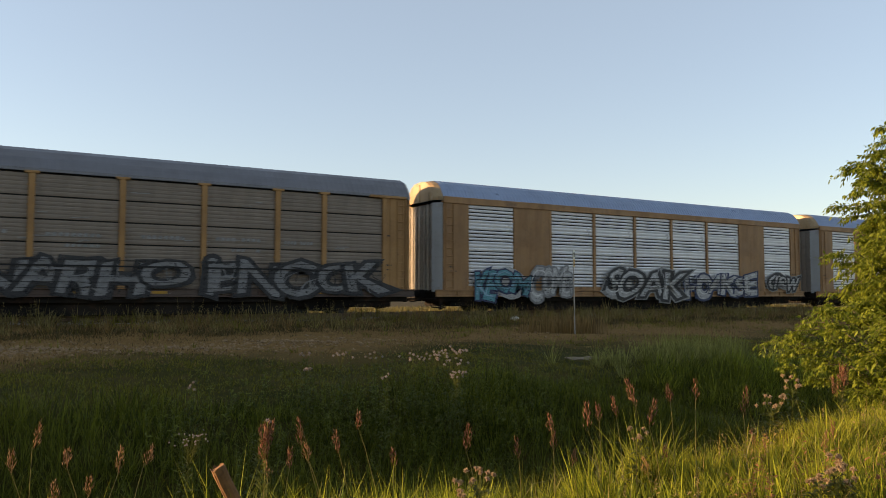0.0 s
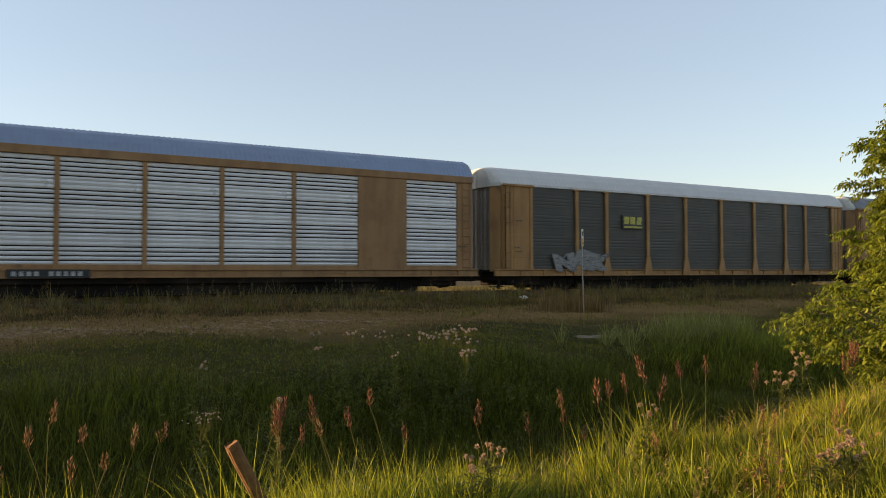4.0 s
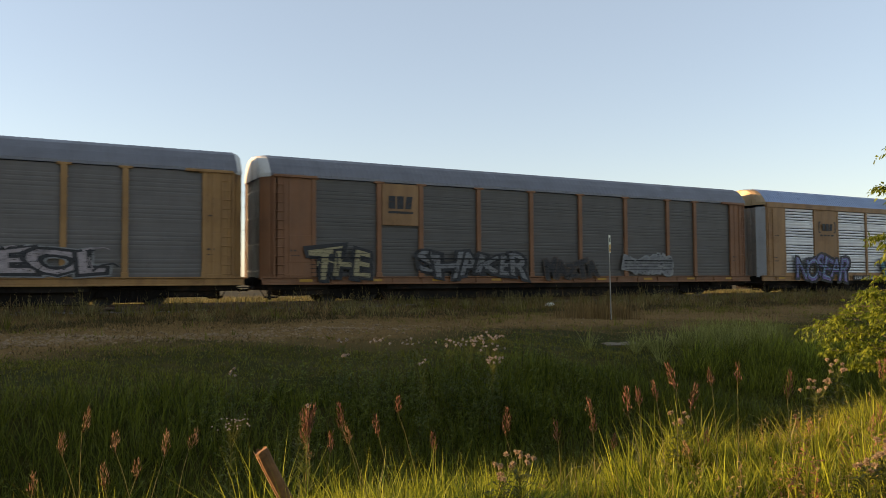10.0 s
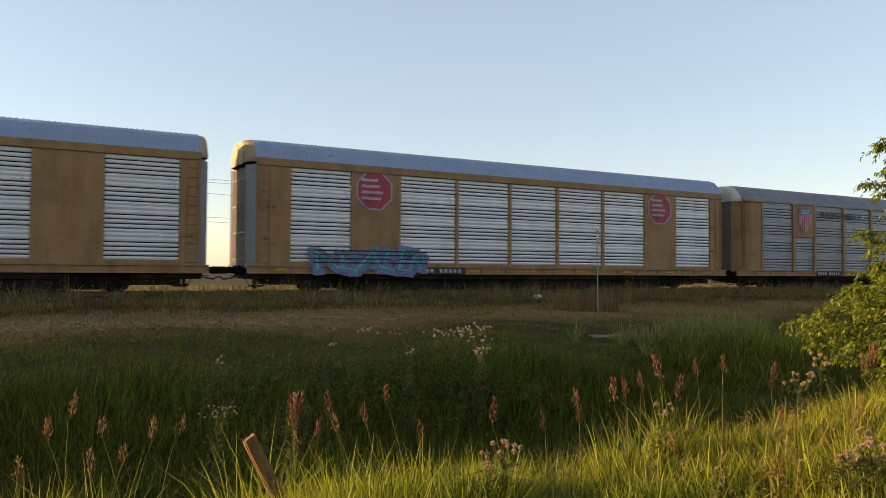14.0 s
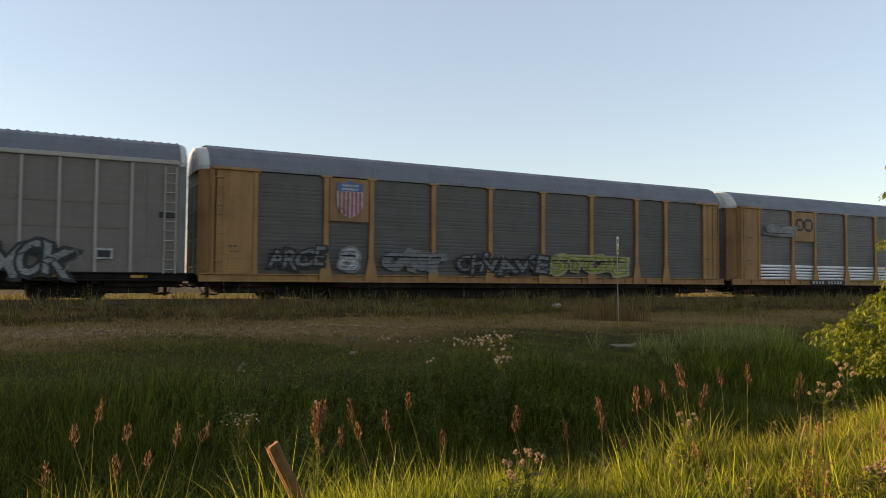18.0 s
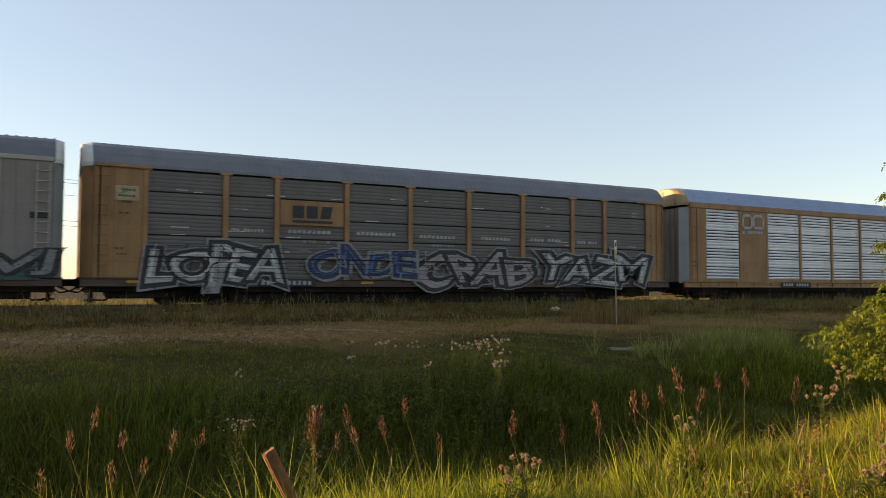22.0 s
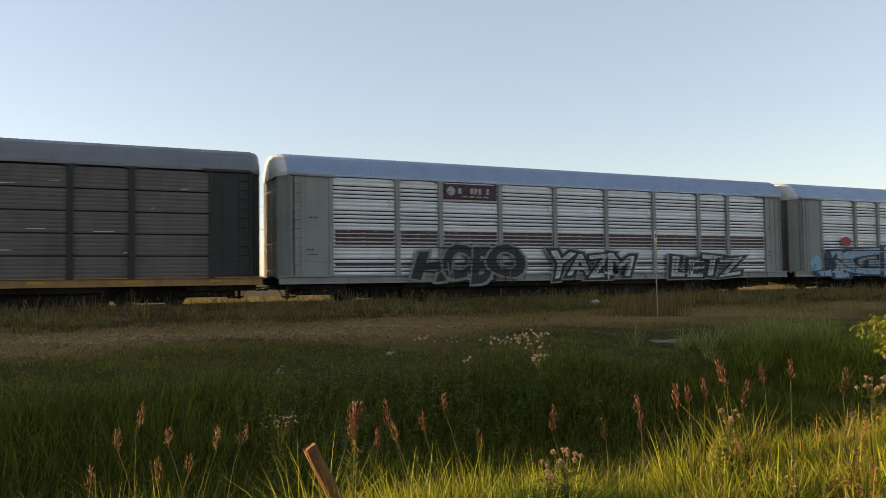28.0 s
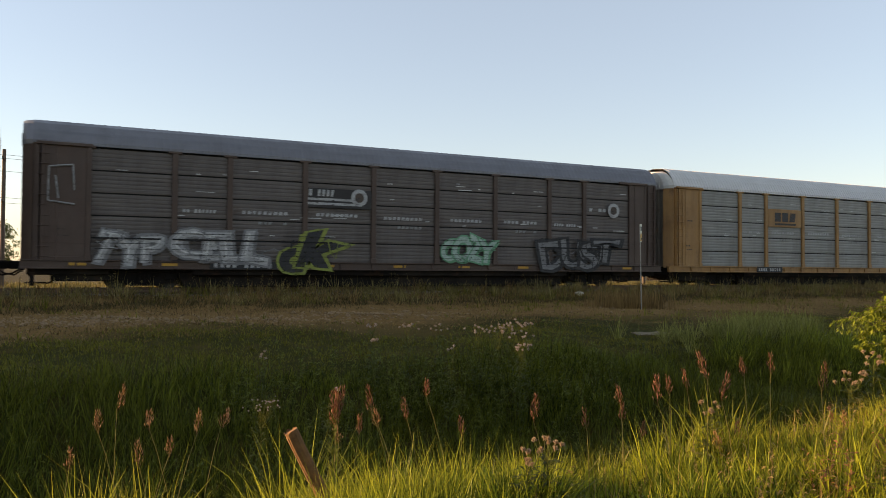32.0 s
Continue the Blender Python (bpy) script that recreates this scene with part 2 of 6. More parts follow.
WHITEP = paint("off_white_paint", (0.55, 0.54, 0.50), (0.2, 0.16, 0.11), 0.35)
SILVER = paint("galvanised_sheet", (0.61, 0.605, 0.595), (0.2, 0.18, 0.16), 0.35, 0.42, 0.35, 0.05)
GREYSLAT = paint("weathered_grey_sheet", (0.215, 0.205, 0.197), (0.06, 0.053, 0.045), 0.6, 0.6, 0.15)
BLUESLAT = paint("blue_grey_sheet", (0.29, 0.31, 0.325), (0.13, 0.11, 0.09), 0.5, 0.55, 0.2)
ASHSLAT = paint("ash_grey_sheet", (0.275, 0.275, 0.255), (0.10, 0.085, 0.07), 0.55, 0.6, 0.15)
DARKSLAT = paint("dark_grey_sheet", (0.125, 0.106, 0.097), (0.035, 0.027, 0.02), 0.7, 0.65, 0.1)
BROWNSLAT = paint("brown_grey_sheet", (0.225, 0.178, 0.138), (0.085, 0.062, 0.045), 0.65, 0.65, 0.1)
GREEN = paint("dark_green_sheet", (0.045, 0.044, 0.035), (0.075, 0.06, 0.045), 0.4, 0.6, 0.0)
GREYGREEN = paint("grey_green_sheet", (0.132, 0.119, 0.109), (0.06, 0.054, 0.043), 0.5, 0.6, 0.1)
MIDGREEN = paint("faded_green_sheet", (0.082, 0.075, 0.065), (0.06, 0.047, 0.035), 0.45, 0.6, 0.0)
TAUPEB = paint("brown_taupe_sheet", (0.165, 0.137, 0.119), (0.08, 0.065, 0.05), 0.5, 0.6, 0.0)
BELT = paint("taupe_belt", (0.165, 0.135, 0.11), (0.10, 0.085, 0.07), 0.5, 0.6)
RIBP = paint("pale_taupe_ribs", (0.36, 0.325, 0.28), (0.2, 0.17, 0.14), 0.35, 0.6)
TAUPE = paint("taupe_enclosed_sheet", (0.22, 0.185, 0.163), (0.11, 0.09, 0.072), 0.5, 0.6, 0.0)
ROOF = paint("roof_sheet", (0.165, 0.168, 0.182), (0.08, 0.073, 0.07), 0.45, 0.5, 0.4, 0.05)
ROOFB = paint("bright_roof_sheet", (0.25, 0.32, 0.43), (0.2, 0.2, 0.2), 0.3, 0.42, 0.6, 0.0)
ROOFL = paint("pale_roof_sheet", (0.6, 0.59, 0.57), (0.35, 0.32, 0.28), 0.3, 0.55, 0.1, 0.03)
STEEL = paint("dark_running_gear", (0.013, 0.011, 0.01), (0.028, 0.02, 0.015), 0.4, 0.85)
STEEL.node_tree.nodes["Principled BSDF"].inputs["Specular IOR Level"].default_value = 0.15
CREAM = paint("cream_end_paint", (0.36, 0.25, 0.13), (0.12, 0.07, 0.03), 0.8, rust=0.2)
FADEDRED = paint("faded_red_paint", (0.21, 0.035, 0.045), (0.08, 0.03, 0.03), 0.5, rust=0.05)
DOORG = paint("grey_end_door_sheet", (0.22, 0.20, 0.175), (0.09, 0.07, 0.05), 0.6, 0.55, 0.2)
# near-black colour that puts the shade inside the slots on their faces
SLOT = plain("slot_shade_black", (0.012, 0.012, 0.012), 0.9)
WHEELM = plain("wheel_steel", (0.035, 0.03, 0.027), 0.6, 0.3)
REFLECT = plain("yellow_reflector", (0.5, 0.25, 0.02), 0.4)
PLATE = plain("black_number_board", (0.015, 0.015, 0.016), 0.6)

POSTS = [-9.06, -7.04, -4.07, -1.12, 1.84, 4.79, 7.74, 9.76]
Z0, Z1 = 1.05, 5.085
CACHE = {}


def cached(key, make):
    if key not in CACHE:
        CACHE[key] = make()
    return CACHE[key]


def panel_mesh(style, w, mat, z0=Z0, z1=Z1, mat2=None):
    """One side sheet, w wide, centred on x = 0, outer face at y = 0 (looking to -y)."""
    def make():
        pr, mi = [], []

        def to(y, z, m=0):
            if pr:
                mi.append(m)
            pr.append((y, z))
        z = z0
        to(0.0, z)
        if style == "slots":
            pitch = 0.165
            n = round((z1 - z0) / pitch)
            pitch = (z1 - z0) / n
            for j in range(n):
                b = z0 + j * pitch
                gap = 0.036 if j % 6 < 4 else 0.0
                to(-0.012, b + 0.02), to(-0.018, b + 0.5 * (pitch - gap)), to(-0.006, b + pitch - gap - 0.01)
                if gap:
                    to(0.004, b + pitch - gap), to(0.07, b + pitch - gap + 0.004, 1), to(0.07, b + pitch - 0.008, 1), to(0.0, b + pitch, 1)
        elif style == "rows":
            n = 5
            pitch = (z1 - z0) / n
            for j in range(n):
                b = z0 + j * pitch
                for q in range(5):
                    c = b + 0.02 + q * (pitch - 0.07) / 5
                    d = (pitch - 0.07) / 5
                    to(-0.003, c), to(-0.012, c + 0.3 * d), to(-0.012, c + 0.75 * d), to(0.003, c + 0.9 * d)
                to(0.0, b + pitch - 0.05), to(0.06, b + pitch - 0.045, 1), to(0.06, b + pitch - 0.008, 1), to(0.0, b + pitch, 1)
        else:
            pitch = {"fine": 0.16, "plain": 0.165}.get(style, 0.25)
            n = round((z1 - z0) / pitch)
            pitch = (z1 - z0) / n
            deep = {"fine": 0.005, "plain": 0.0045, "flat": 0.0004}[style]
            for j in range(n):
                b = z0 + j * pitch
                q = deep * (1.0 if j % 6 < 4 else 0.25)
                to(-q, b + 0.25 * pitch), to(-q, b + 0.75 * pitch), to(q, b + 0.93 * pitch)
                if style == "fine" and j % 6 in (1, 3):
                    to(0.03, b + 0.94 * pitch, 1), to(0.03, b + 0.985 * pitch, 1), to(0.0, b + 0.99 * pitch, 1)
        mb = MB()
        mb.sweep(pr, -w / 2, w / 2, mi)
        return mb.mesh("panel", mat, SLOT)
    return cached(("panel", style, round(w, 2), mat.name, z0, z1), make)


def post_mesh(mat, w, flare, z0=0.72, z1=5.12):
    def make():
        mb = MB()
        mb.box(-w / 2, w / 2, -0.075, 0.03, z0 + 0.3, z1 - 0.06, 0.012)
        mb.box(-w * 1.15, w * 1.15, -0.085, 0.02, z1 - 0.09, z1, 0.01)
        if flare:
            bm = bmesh.new()
            vs = [bm.verts.new(p) for y in (-0.09, 0.0) for p in ((-w * 1.3, y, z0 + 0.02), (w * 1.3, y, z0 + 0.02), (w * 1.25, y, z0 + 0.3), (w * 0.5, y, z0 + 1.0), (-w * 0.5, y, z0 + 1.0), (-w * 1.25, y, z0 + 0.3))]
            bm.faces.new(vs[:6]), bm.faces.new(vs[:5:-1])
            for j in range(6):
                bm.faces.new((vs[j], vs[(j + 1) % 6], vs[6 + (j + 1) % 6], vs[6 + j]))
            mb.take(bm)
        else:
            mb.box(-w * 0.62, w * 0.62, -0.085, 0.0, z0 + 0.28, z0 + 0.5, 0.01)
        for z in (1.5, 2.3, 3.1, 3.9, 4.6):
            mb.box(-w * 0.62, w * 0.62, -0.055, 0.0, z, z + 0.05)
        return mb.mesh("post", mat)
    return cached(("post", mat.name, w, flare, z0, z1), make)


def plate_mesh(mat, w, z0=Z0, z1=Z1 + 0.05, lip=False):
    """A flat steel plate, or one folded with upright ribs along its edges."""
    def make():
        mb = MB()
        if not lip:
            mb.box(-w / 2, w / 2, -0.03, 0.03, z0, z1, 0.01)
            return mb.mesh("plate", mat)
        a = w / 2
        pr = [(-a, 0.03), (-a, -0.055), (-a + 0.07, -0.055), (-a + 0.08, -0.03)]
        if w > 0.8:
            pr += [(-w * 0.2, -0.03), (-w * 0.2 + 0.01, -0.05), (-w * 0.2 + 0.06, -0.05), (-w * 0.2 + 0.07, -0.03)]
        pr += [(a - 0.08, -0.03), (a - 0.07, -0.055), (a, -0.055), (a, 0.03)]
        n = len(pr)
        zs = [z0, z0 + 0.09, z0 + 0.1, 1.62, 1.63, 2.72, 2.73, z1]
        push = [-0.02, -0.02, 0, 0, -0.006, -0.006, 0, 0]
        for z, d in zip(zs, push):
            mb.v += [(x, y + (d if y < 0 else 0), z) for x, y in pr]
        for q in range(len(zs) - 1):
            for r in range(n - 1):
                mb.f.append((q * n + r, q * n + r + 1, q * n + n + r + 1, q * n + n + r))
                mb.i.append(0)
        return mb.mesh("plate", mat)
    return cached(("plate", mat.name, round(w, 2), z0, z1, lip), make)


def roof_mesh(mat, rib, half, deep=0.011):
    """A ribbed arch roof over the whole car."""
    def make():
        arch = [(-1.63, 5.12), (-1.63, 5.22), (-1.40, 5.60), (-1.12, 5.88), (-0.75, 6.04), (0, 6.1), (0.75, 6.04), (1.12, 5.88), (1.40, 5.60), (1.63, 5.22), (1.63, 5.12)]
        xs, off = [], []
        x = -half
        while x < half - 0.01:
            xs += [x, x + rib * 0.55, x + rib * 0.62, x + rib * 0.93]
            off += [0, 0, deep, deep]
            x += rib
        xs.append(half), off.append(0)
        mb = MB()
        n = len(arch)
        for q, (x, o) in enumerate(zip(xs, off)):
            for y, z in arch:
                s = 1 + o / 1.7
                mb.v.append((x, y * s, 5.12 + (z - 5.12) * (1 + o / 0.9)))
        for q in range(len(xs) - 1):
            for j in range(n - 1):
                mb.f.append((q * n + j, q * n + j + 1, q * n + n + j + 1, q * n + n + j))
                mb.i.append(0)
        return mb.mesh("roof", mat)
    return cached(("roof", mat.name, rib, half, deep), make)


CHAMFER = 0.34          # how far the corners are cut back at the ends


def gable_mesh(mat, deep):
    """The roof end: narrows from the full arch to the end doors."""
    def make():
        mb = MB()
        arch = [(-1.6, 5.06), (-1.62, 5.22), (-1.40, 5.59), (-1.12, 5.87), (-0.75, 6.03), (0, 6.085), (0.75, 6.03), (1.12, 5.87), (1.40, 5.59), (1.62, 5.22), (1.6, 5.06)]
        n = len(arch)
        for x, w, h in ((deep, 1.0, 1.0), (deep * 0.4, 0.9, 0.985), (0.0, 0.74, 0.95), (0.0, 0.0, 0.2)):
            mb.v += [(x, y * w, 5.06 + (z - 5.06) * h) for y, z in arch]
        for q in range(3):
            for r in range(n - 1):
                mb.f.append((q * n + r, q * n + r + 1, q * n + n + r + 1, q * n + n + r))
                mb.i.append(0)
        for w in (0.745, 0.0):
            mb.box(-0.03, 0.02, -1.19 * w - 0.03, -1.19 * w + 0.03, 5.06, 5.5 + 0.4 * (w == 0.0))
        return mb.mesh("gable", mat)
    return cached(("gable", mat.name, deep), make)


def corner_mesh(mat, strip, deep):
    """The slanting corner panel between the side and the end doors, on the -y side."""
    def make():
        mb = MB()
        a, b = Vector((deep, -1.57, 0)), Vector((0.02, -1.14, 0))
        d = (b - a).normalized()
        out = Vector((d.y, -d.x, 0))
        for u0, u1, y0, y1, m in ((0.0, 1.0, -0.02, 0.02, 0), (0.02, 0.16, 0.02, 0.06, 1), (0.84, 1.0, 0.02, 0.07, 1), (0.5, 0.54, 0.02, 0.035, 0)):
            k = len(mb.v)
            for z in (0.95, 5.08):
                for u, o in ((u0, y0), (u1, y0), (u1, y1), (u0, y1)):
                    p = a.lerp(b, u) + out * o
                    mb.v.append((p.x, p.y, z))
            for q in ((0, 1, 2, 3), (7, 6, 5, 4), (0, 4, 5, 1), (1, 5, 6, 2), (2, 6, 7, 3), (3, 7, 4, 0)):
                mb.f.append(tuple(k + t for t in q))
                mb.i.append(m)
        return mb.mesh("corner_panel", mat, strip)
    return cached(("cornerp", mat.name, strip.name, deep), make)


def door_mesh(mat):
    """Half of the folding end door, ribbed, facing -x."""
    def make():
        mb = MB()
        mb.box(-0.03, 0.03, 0.0, 1.13, 1.0, 5.05, 0.01)
        for y in (0.06, 0.42, 0.78, 1.07):
            mb.box(-0.08, 0.0, y - 0.04, y + 0.04, 1.0, 5.05, 0.012)
        for z in (1.3, 2.4, 3.5, 4.6):
            mb.box(-0.06, 0.0, 0, 1.13, z - 0.03, z + 0.03)
        return mb.mesh("end_door", mat)
    return cached(("door", mat.name), make)


def ladder_mesh(mat):
    def make():
        mb = MB()
        for x in (-0.2, 0.2):
            mb.box(x - 0.025, x + 0.025, -0.09, -0.03, 1.0, 5.0)
        for j in range(11):
            mb.tube([(-0.2, -0.09, 1.15 + 0.36 * j), (0.2, -0.09, 1.15 + 0.36 * j)], 0.018, 5)
        return mb.mesh("ladder", mat)
    return cached(("ladder", mat.name), make)


def sill_mesh(mat, H):
    def make():
        mb = MB()
        mb.sweep([(0.12, 0.72), (-0.06, 0.72), (-0.06, 0.76), (0.0, 0.78), (0.0, 0.98), (-0.07, 1.0), (-0.07, 1.045), (0.12, 1.045)], -H, H, closed=True)
        for j in range(19):
            x = -12.6 + 1.4 * j
            mb.box(x - 0.03, x + 0.03, -0.055, 0.0, 0.77, 1.0)
        return mb.mesh("side_sill", mat)
    return cached(("sill", mat.name, H), make)


def truck_parts():
    def frame_():
        mb = MB()
        bm = bmesh.new()
        pts = [(-1.2, 0.56), (-0.95, 0.68), (-0.45, 0.72), (0.45, 0.72), (0.95, 0.68), (1.2, 0.56), (1.2, 0.3), (0.9, 0.26), (0.5, 0.1), (-0.5, 0.1), (-0.9, 0.26), (-1.2, 0.3)]
        vs = [bm.verts.new((x, y, z)) for y in (-0.09, 0.09) for x, z in pts]
        n = len(pts)
        bm.faces.new(vs[:n]), bm.faces.new(vs[:n - 1:-1])
        for j in range(n):
            bm.faces.new((vs[j], vs[(j + 1) % n], vs[n + (j + 1) % n], vs[n + j]))
        mb.take(bm)
        for x in (-0.18, 0.0, 0.18):
            mb.tube([(x, -0.1, 0.22), (x, -0.1, 0.55)], 0.07, 8)
        for x in (-0.89, 0.89):
            mb.box(x - 0.14, x + 0.14, -0.16, 0.0, 0.32, 0.56, 0.02)
        return mb.mesh("side_frame", STEEL)

    def wheel_():
        mb = MB()
        prof = [(-0.72, 0.1), (-0.72, 0.38), (-0.66, 0.46), (-0.66, 0.42), (-0.80, 0.415), (-0.80, 0.12)]
        n = 20
        for ys in (1, -1):
            k = len(mb.v)
            for s in range(n):
                a = 2 * math.pi * s / n
                mb.v += [(r * math.cos(a), ys * y, 0.42 + r * math.sin(a)) for y, r in prof]
            m = len(prof)
            for s in range(n):
                t = (s + 1) % n
                for j in range(m):
                    q = (j + 1) % m
                    mb.f.append((k + s * m + j, k + s * m + q, k + t * m + q, k + t * m + j))
                    mb.i.append(0)
        mb.tube([(0, -0.95, 0.42), (0, 0.95, 0.42)], 0.085, 8)
        return mb.mesh("wheelset", WHEELM)

    def bolster_():
        return MB().box(-0.2, 0.2, -1.0, 1.0, 0.4, 0.72, 0.03).mesh("bolster", STEEL)
    return cached("side_frame", frame_), cached("wheelset", wheel_), cached("bolster", bolster_)


def coupler_mesh():
    def make():
        mb = MB()
        mb.box(-0.74, 0.4, -0.11, 0.11, 0.72, 0.98, 0.03)
        mb.box(-0.8, -0.42, -0.17, 0.14, 0.70, 1.0, 0.05)
        mb.box(-0.05, 0.1, -0.4, 0.4, 0.66, 1.05, 0.03)
        mb.tube([(0.1, -0.5, 0.8), (-0.25, -0.45, 0.55), (-0.6, -0.3, 0.48), (-0.76, -0.2, 0.6)], 0.03, 6)
        mb.tube([(-0.02, -1.5, 0.62), (-0.02, 1.5, 0.62)], 0.025, 6)
        mb.tube([(0.05, -1.5, 0.95), (-0.02, -1.48, 0.62)], 0.02, 5)
        return mb.mesh("coupler", STEEL)
    return cached("coupler", make)


def belly_mesh():
    def make():
        mb = MB()
        bm = bmesh.new()
        vs = [bm.verts.new((x, y, z)) for y in (-1.2, 1.2) for x, z in ((-9.0, 0.8), (-8.6, 0.03), (8.6, 0.03), (9.0, 0.8))]
        bm.faces.new(vs[:4]), bm.faces.new(vs[:3:-1])
        for j in range(4):
            bm.faces.new((vs[j], vs[(j + 1) % 4], vs[4 + (j + 1) % 4], vs[4 + j]))
        bmesh.ops.bevel(bm, geom=bm.edges[:], offset=0.03, segments=1, affect="EDGES")
        mb.take(bm)
        return mb.mesh("belly_girder", STEEL)
    return cached("belly", make)


def end_sill_mesh():
    """Dark end framing outside the truck, with hanging brake gear."""
    def make():
        mb = MB().box(-1.3, 1.35, -1.35, 1.35, 0.5, 0.93, 0.04)
        mb.box(-0.55, 1.5, -1.2, 1.2, 0.27, 0.55, 0.05).box(-1.2, -1.05, -1.4, -1.25, 0.12, 0.6, 0.02).box(-1.35, -0.9, -1.42, -1.3, 0.2, 0.26, 0.01)
        mb.tube([(-1.3, -0.5, 0.55), (-1.1, -0.5, 0.22), (-0.6, -0.5, 0.2), (-0.3, -0.5, 0.4)], 0.035, 6)
        return mb.mesh("end_sill", STEEL)
    return cached("end_sill", make)


def floor_mesh(H):
    def make():
        mb = MB()
        mb.box(-H + 0.1, H - 0.1, -1.5, 1.5, 0.92, 1.03)
        mb.box(-H + 0.2, H - 0.2, -0.32, 0.32, 0.55, 0.92, 0.02)
        mb.box(-6.4, 6.4, -0.9, 0.9, 0.62, 0.9, 0.05)
        mb.box(-8.6, 8.6, -1.46, -1.4, 0.5, 0.74, 0.01).box(-8.6, 8.6, 1.4, 1.46, 0.5, 0.74, 0.01)
        for x in np.arange(-12.6, 12.7, 2.1):
            mb.box(x - 0.08, x + 0.08, -1.5, 1.5, 0.74, 0.92)
        mb.tube([(-12, -1.2, 0.62), (12, -1.2, 0.62)], 0.03, 5)
        mb.tube([(-5, -1.15, 0.55), (-1, -1.15, 0.48), (5, -1.15, 0.55)], 0.025, 5)
        return mb.mesh("underframe", STEEL)
    return cached(("floor", H), make)


# ---- lettering ----
desk = bpy.data.scenes.new("lettering_desk")


GLYPHS = {}


def glyph(ch, offset):
    """The outline of one letter, thickened by offset: points and faces."""
    key = (ch, offset)
    if key not in GLYPHS:
        cu = bpy.data.curves.new("writing", "FONT")
        cu.body, cu.size, cu.offset, cu.resolution_u = ch, 1.0, offset, 3
        ob = bpy.data.objects.new("writing", cu)
        desk.collection.objects.link(ob)
        layer = desk.view_layers[0]
        layer.update()
        me = bpy.data.meshes.new_from_object(ob.evaluated_get(layer.depsgraph))
        bpy.data.objects.remove(ob), bpy.data.curves.remove(cu)
        co = np.array([tuple(v.co)[:2] for v in me.vertices])
        GLYPHS[key] = (co, [tuple(q.vertices) for q in me.polygons], co.min(0), co.max(0))
        bpy.data.meshes.remove(me)
    return GLYPHS[key]


def text_mesh(text, height, width, mat, offset=0.0, warp=0.0, seed=0, back=0.0):
    """Writing as a flat mesh in the x, z plane, centred, facing -y. warp throws the letters about."""
    rng = random.Random(seed)
    at, v, f = 0.0, [], []
    for num, ch in enumerate(text):
        co, faces, _, _ = glyph(ch, offset)
        _, _, lo, hi = glyph(ch, 0.0)
        sx, sy = 1 + warp * rng.uniform(0.0, 0.45), 1 + warp * rng.uniform(-0.1, 0.3)
        a, dz = warp * rng.uniform(-0.16, 0.16), warp * rng.uniform(-0.09, 0.09)
        sh, top = warp * rng.uniform(-0.1, 0.35), 1 + warp * rng.uniform(-0.15, 0.35)
        w = (hi[0] - lo[0]) * sx
        q = (co - (lo + hi) / 2) * (sx, sy * (0.72 / max(hi[1] - lo[1], 0.45) if warp else 1.0))
        q[:, 0] = q[:, 0] * (1 + (top - 1) * q[:, 1] / 0.7) + sh * q[:, 1]
        q = np.stack([q[:, 0] * math.cos(a) - q[:, 1] * math.sin(a), q[:, 0] * math.sin(a) + q[:, 1] * math.cos(a) + dz], 1)
        k = len(v)
        v += [(x + at + w / 2, z + (0 if warp else (lo[1] + hi[1]) / 2 - 0.35), 0.004 * num) for x, z in q]
        f += [tuple(k + n for n in face) for face in faces]
        at += w - 0.07 if warp else w + 0.1
    sx, sz = width / max(at, 0.01), height / (0.9 if warp else 0.74)
    s = seed * 1.7
    out = []
    for x, z, d in v:
        x, z = (x - at / 2) * sx, z * sz
        out.append((x, -back - d, z * (1 + 0.1 * warp * math.sin(1.9 * x + s)) + 0.06 * warp * math.sin(2.7 * x + s)))
    me = bpy.data.meshes.new("writing")
    me.from_pydata(out, [], f)
    me.materials.append(mat)
    me.update()
    return me


def flat_shape(pts, mat, y=0.0):
    mb = MB()
    mb.quad(*[(x, y, z) for x, z in pts])
    return mb.mesh("emblem", mat)


def round_pts(cx, cz, rx, rz, n=20, a0=0.0):
    return [(cx + rx * math.cos(a0 + 2 * math.pi * j / n), cz + rz * math.sin(a0 + 2 * math.pi * j / n)) for j in range(n)]


SPRAY = {}


def spray(name, color):
    """Sprayed paint, mottled and partly worn off."""
    if name not in SPRAY:
        n = Nodes("spray_" + name)
        f = n.span(n.noise(2.6, 6, n.coord((1, 1, 2.4)), 0.7), 0.42, 0.66)
        c = n.mix(n.math("MULTIPLY", f, 0.7), color, tuple(0.4 * v + 0.025 for v in color))
        g = n.span(n.noise(9, 4, n.coord((1, 1, 1.8)), 0.7), 0.5, 0.62)
        c = n.mix(n.math("MULTIPLY", g, 0.4), c, tuple(0.5 * v + 0.03 for v in color))
        SPRAY[name] = n.set(c, 0.6)
        worn = n.math("ADD", n.span(n.noise(6, 6, n.coord((0.6, 1, 2.6)), 0.75), 0.55, 0.68), n.span(n.noise(0.9, 3, n.coord()), 0.58, 0.8, 0, 0.5))
        clear = n.add("BsdfTransparent")
        mx = n.add("MixShader", Fac=n.math("MINIMUM", worn, 0.6))
        n.t.links.new(n.b.outputs[0], mx.inputs[1])
        n.t.links.new(clear.outputs[0], mx.inputs[2])
        n.t.links.new(mx.outputs[0], n.out.inputs[0])
    return SPRAY[name]


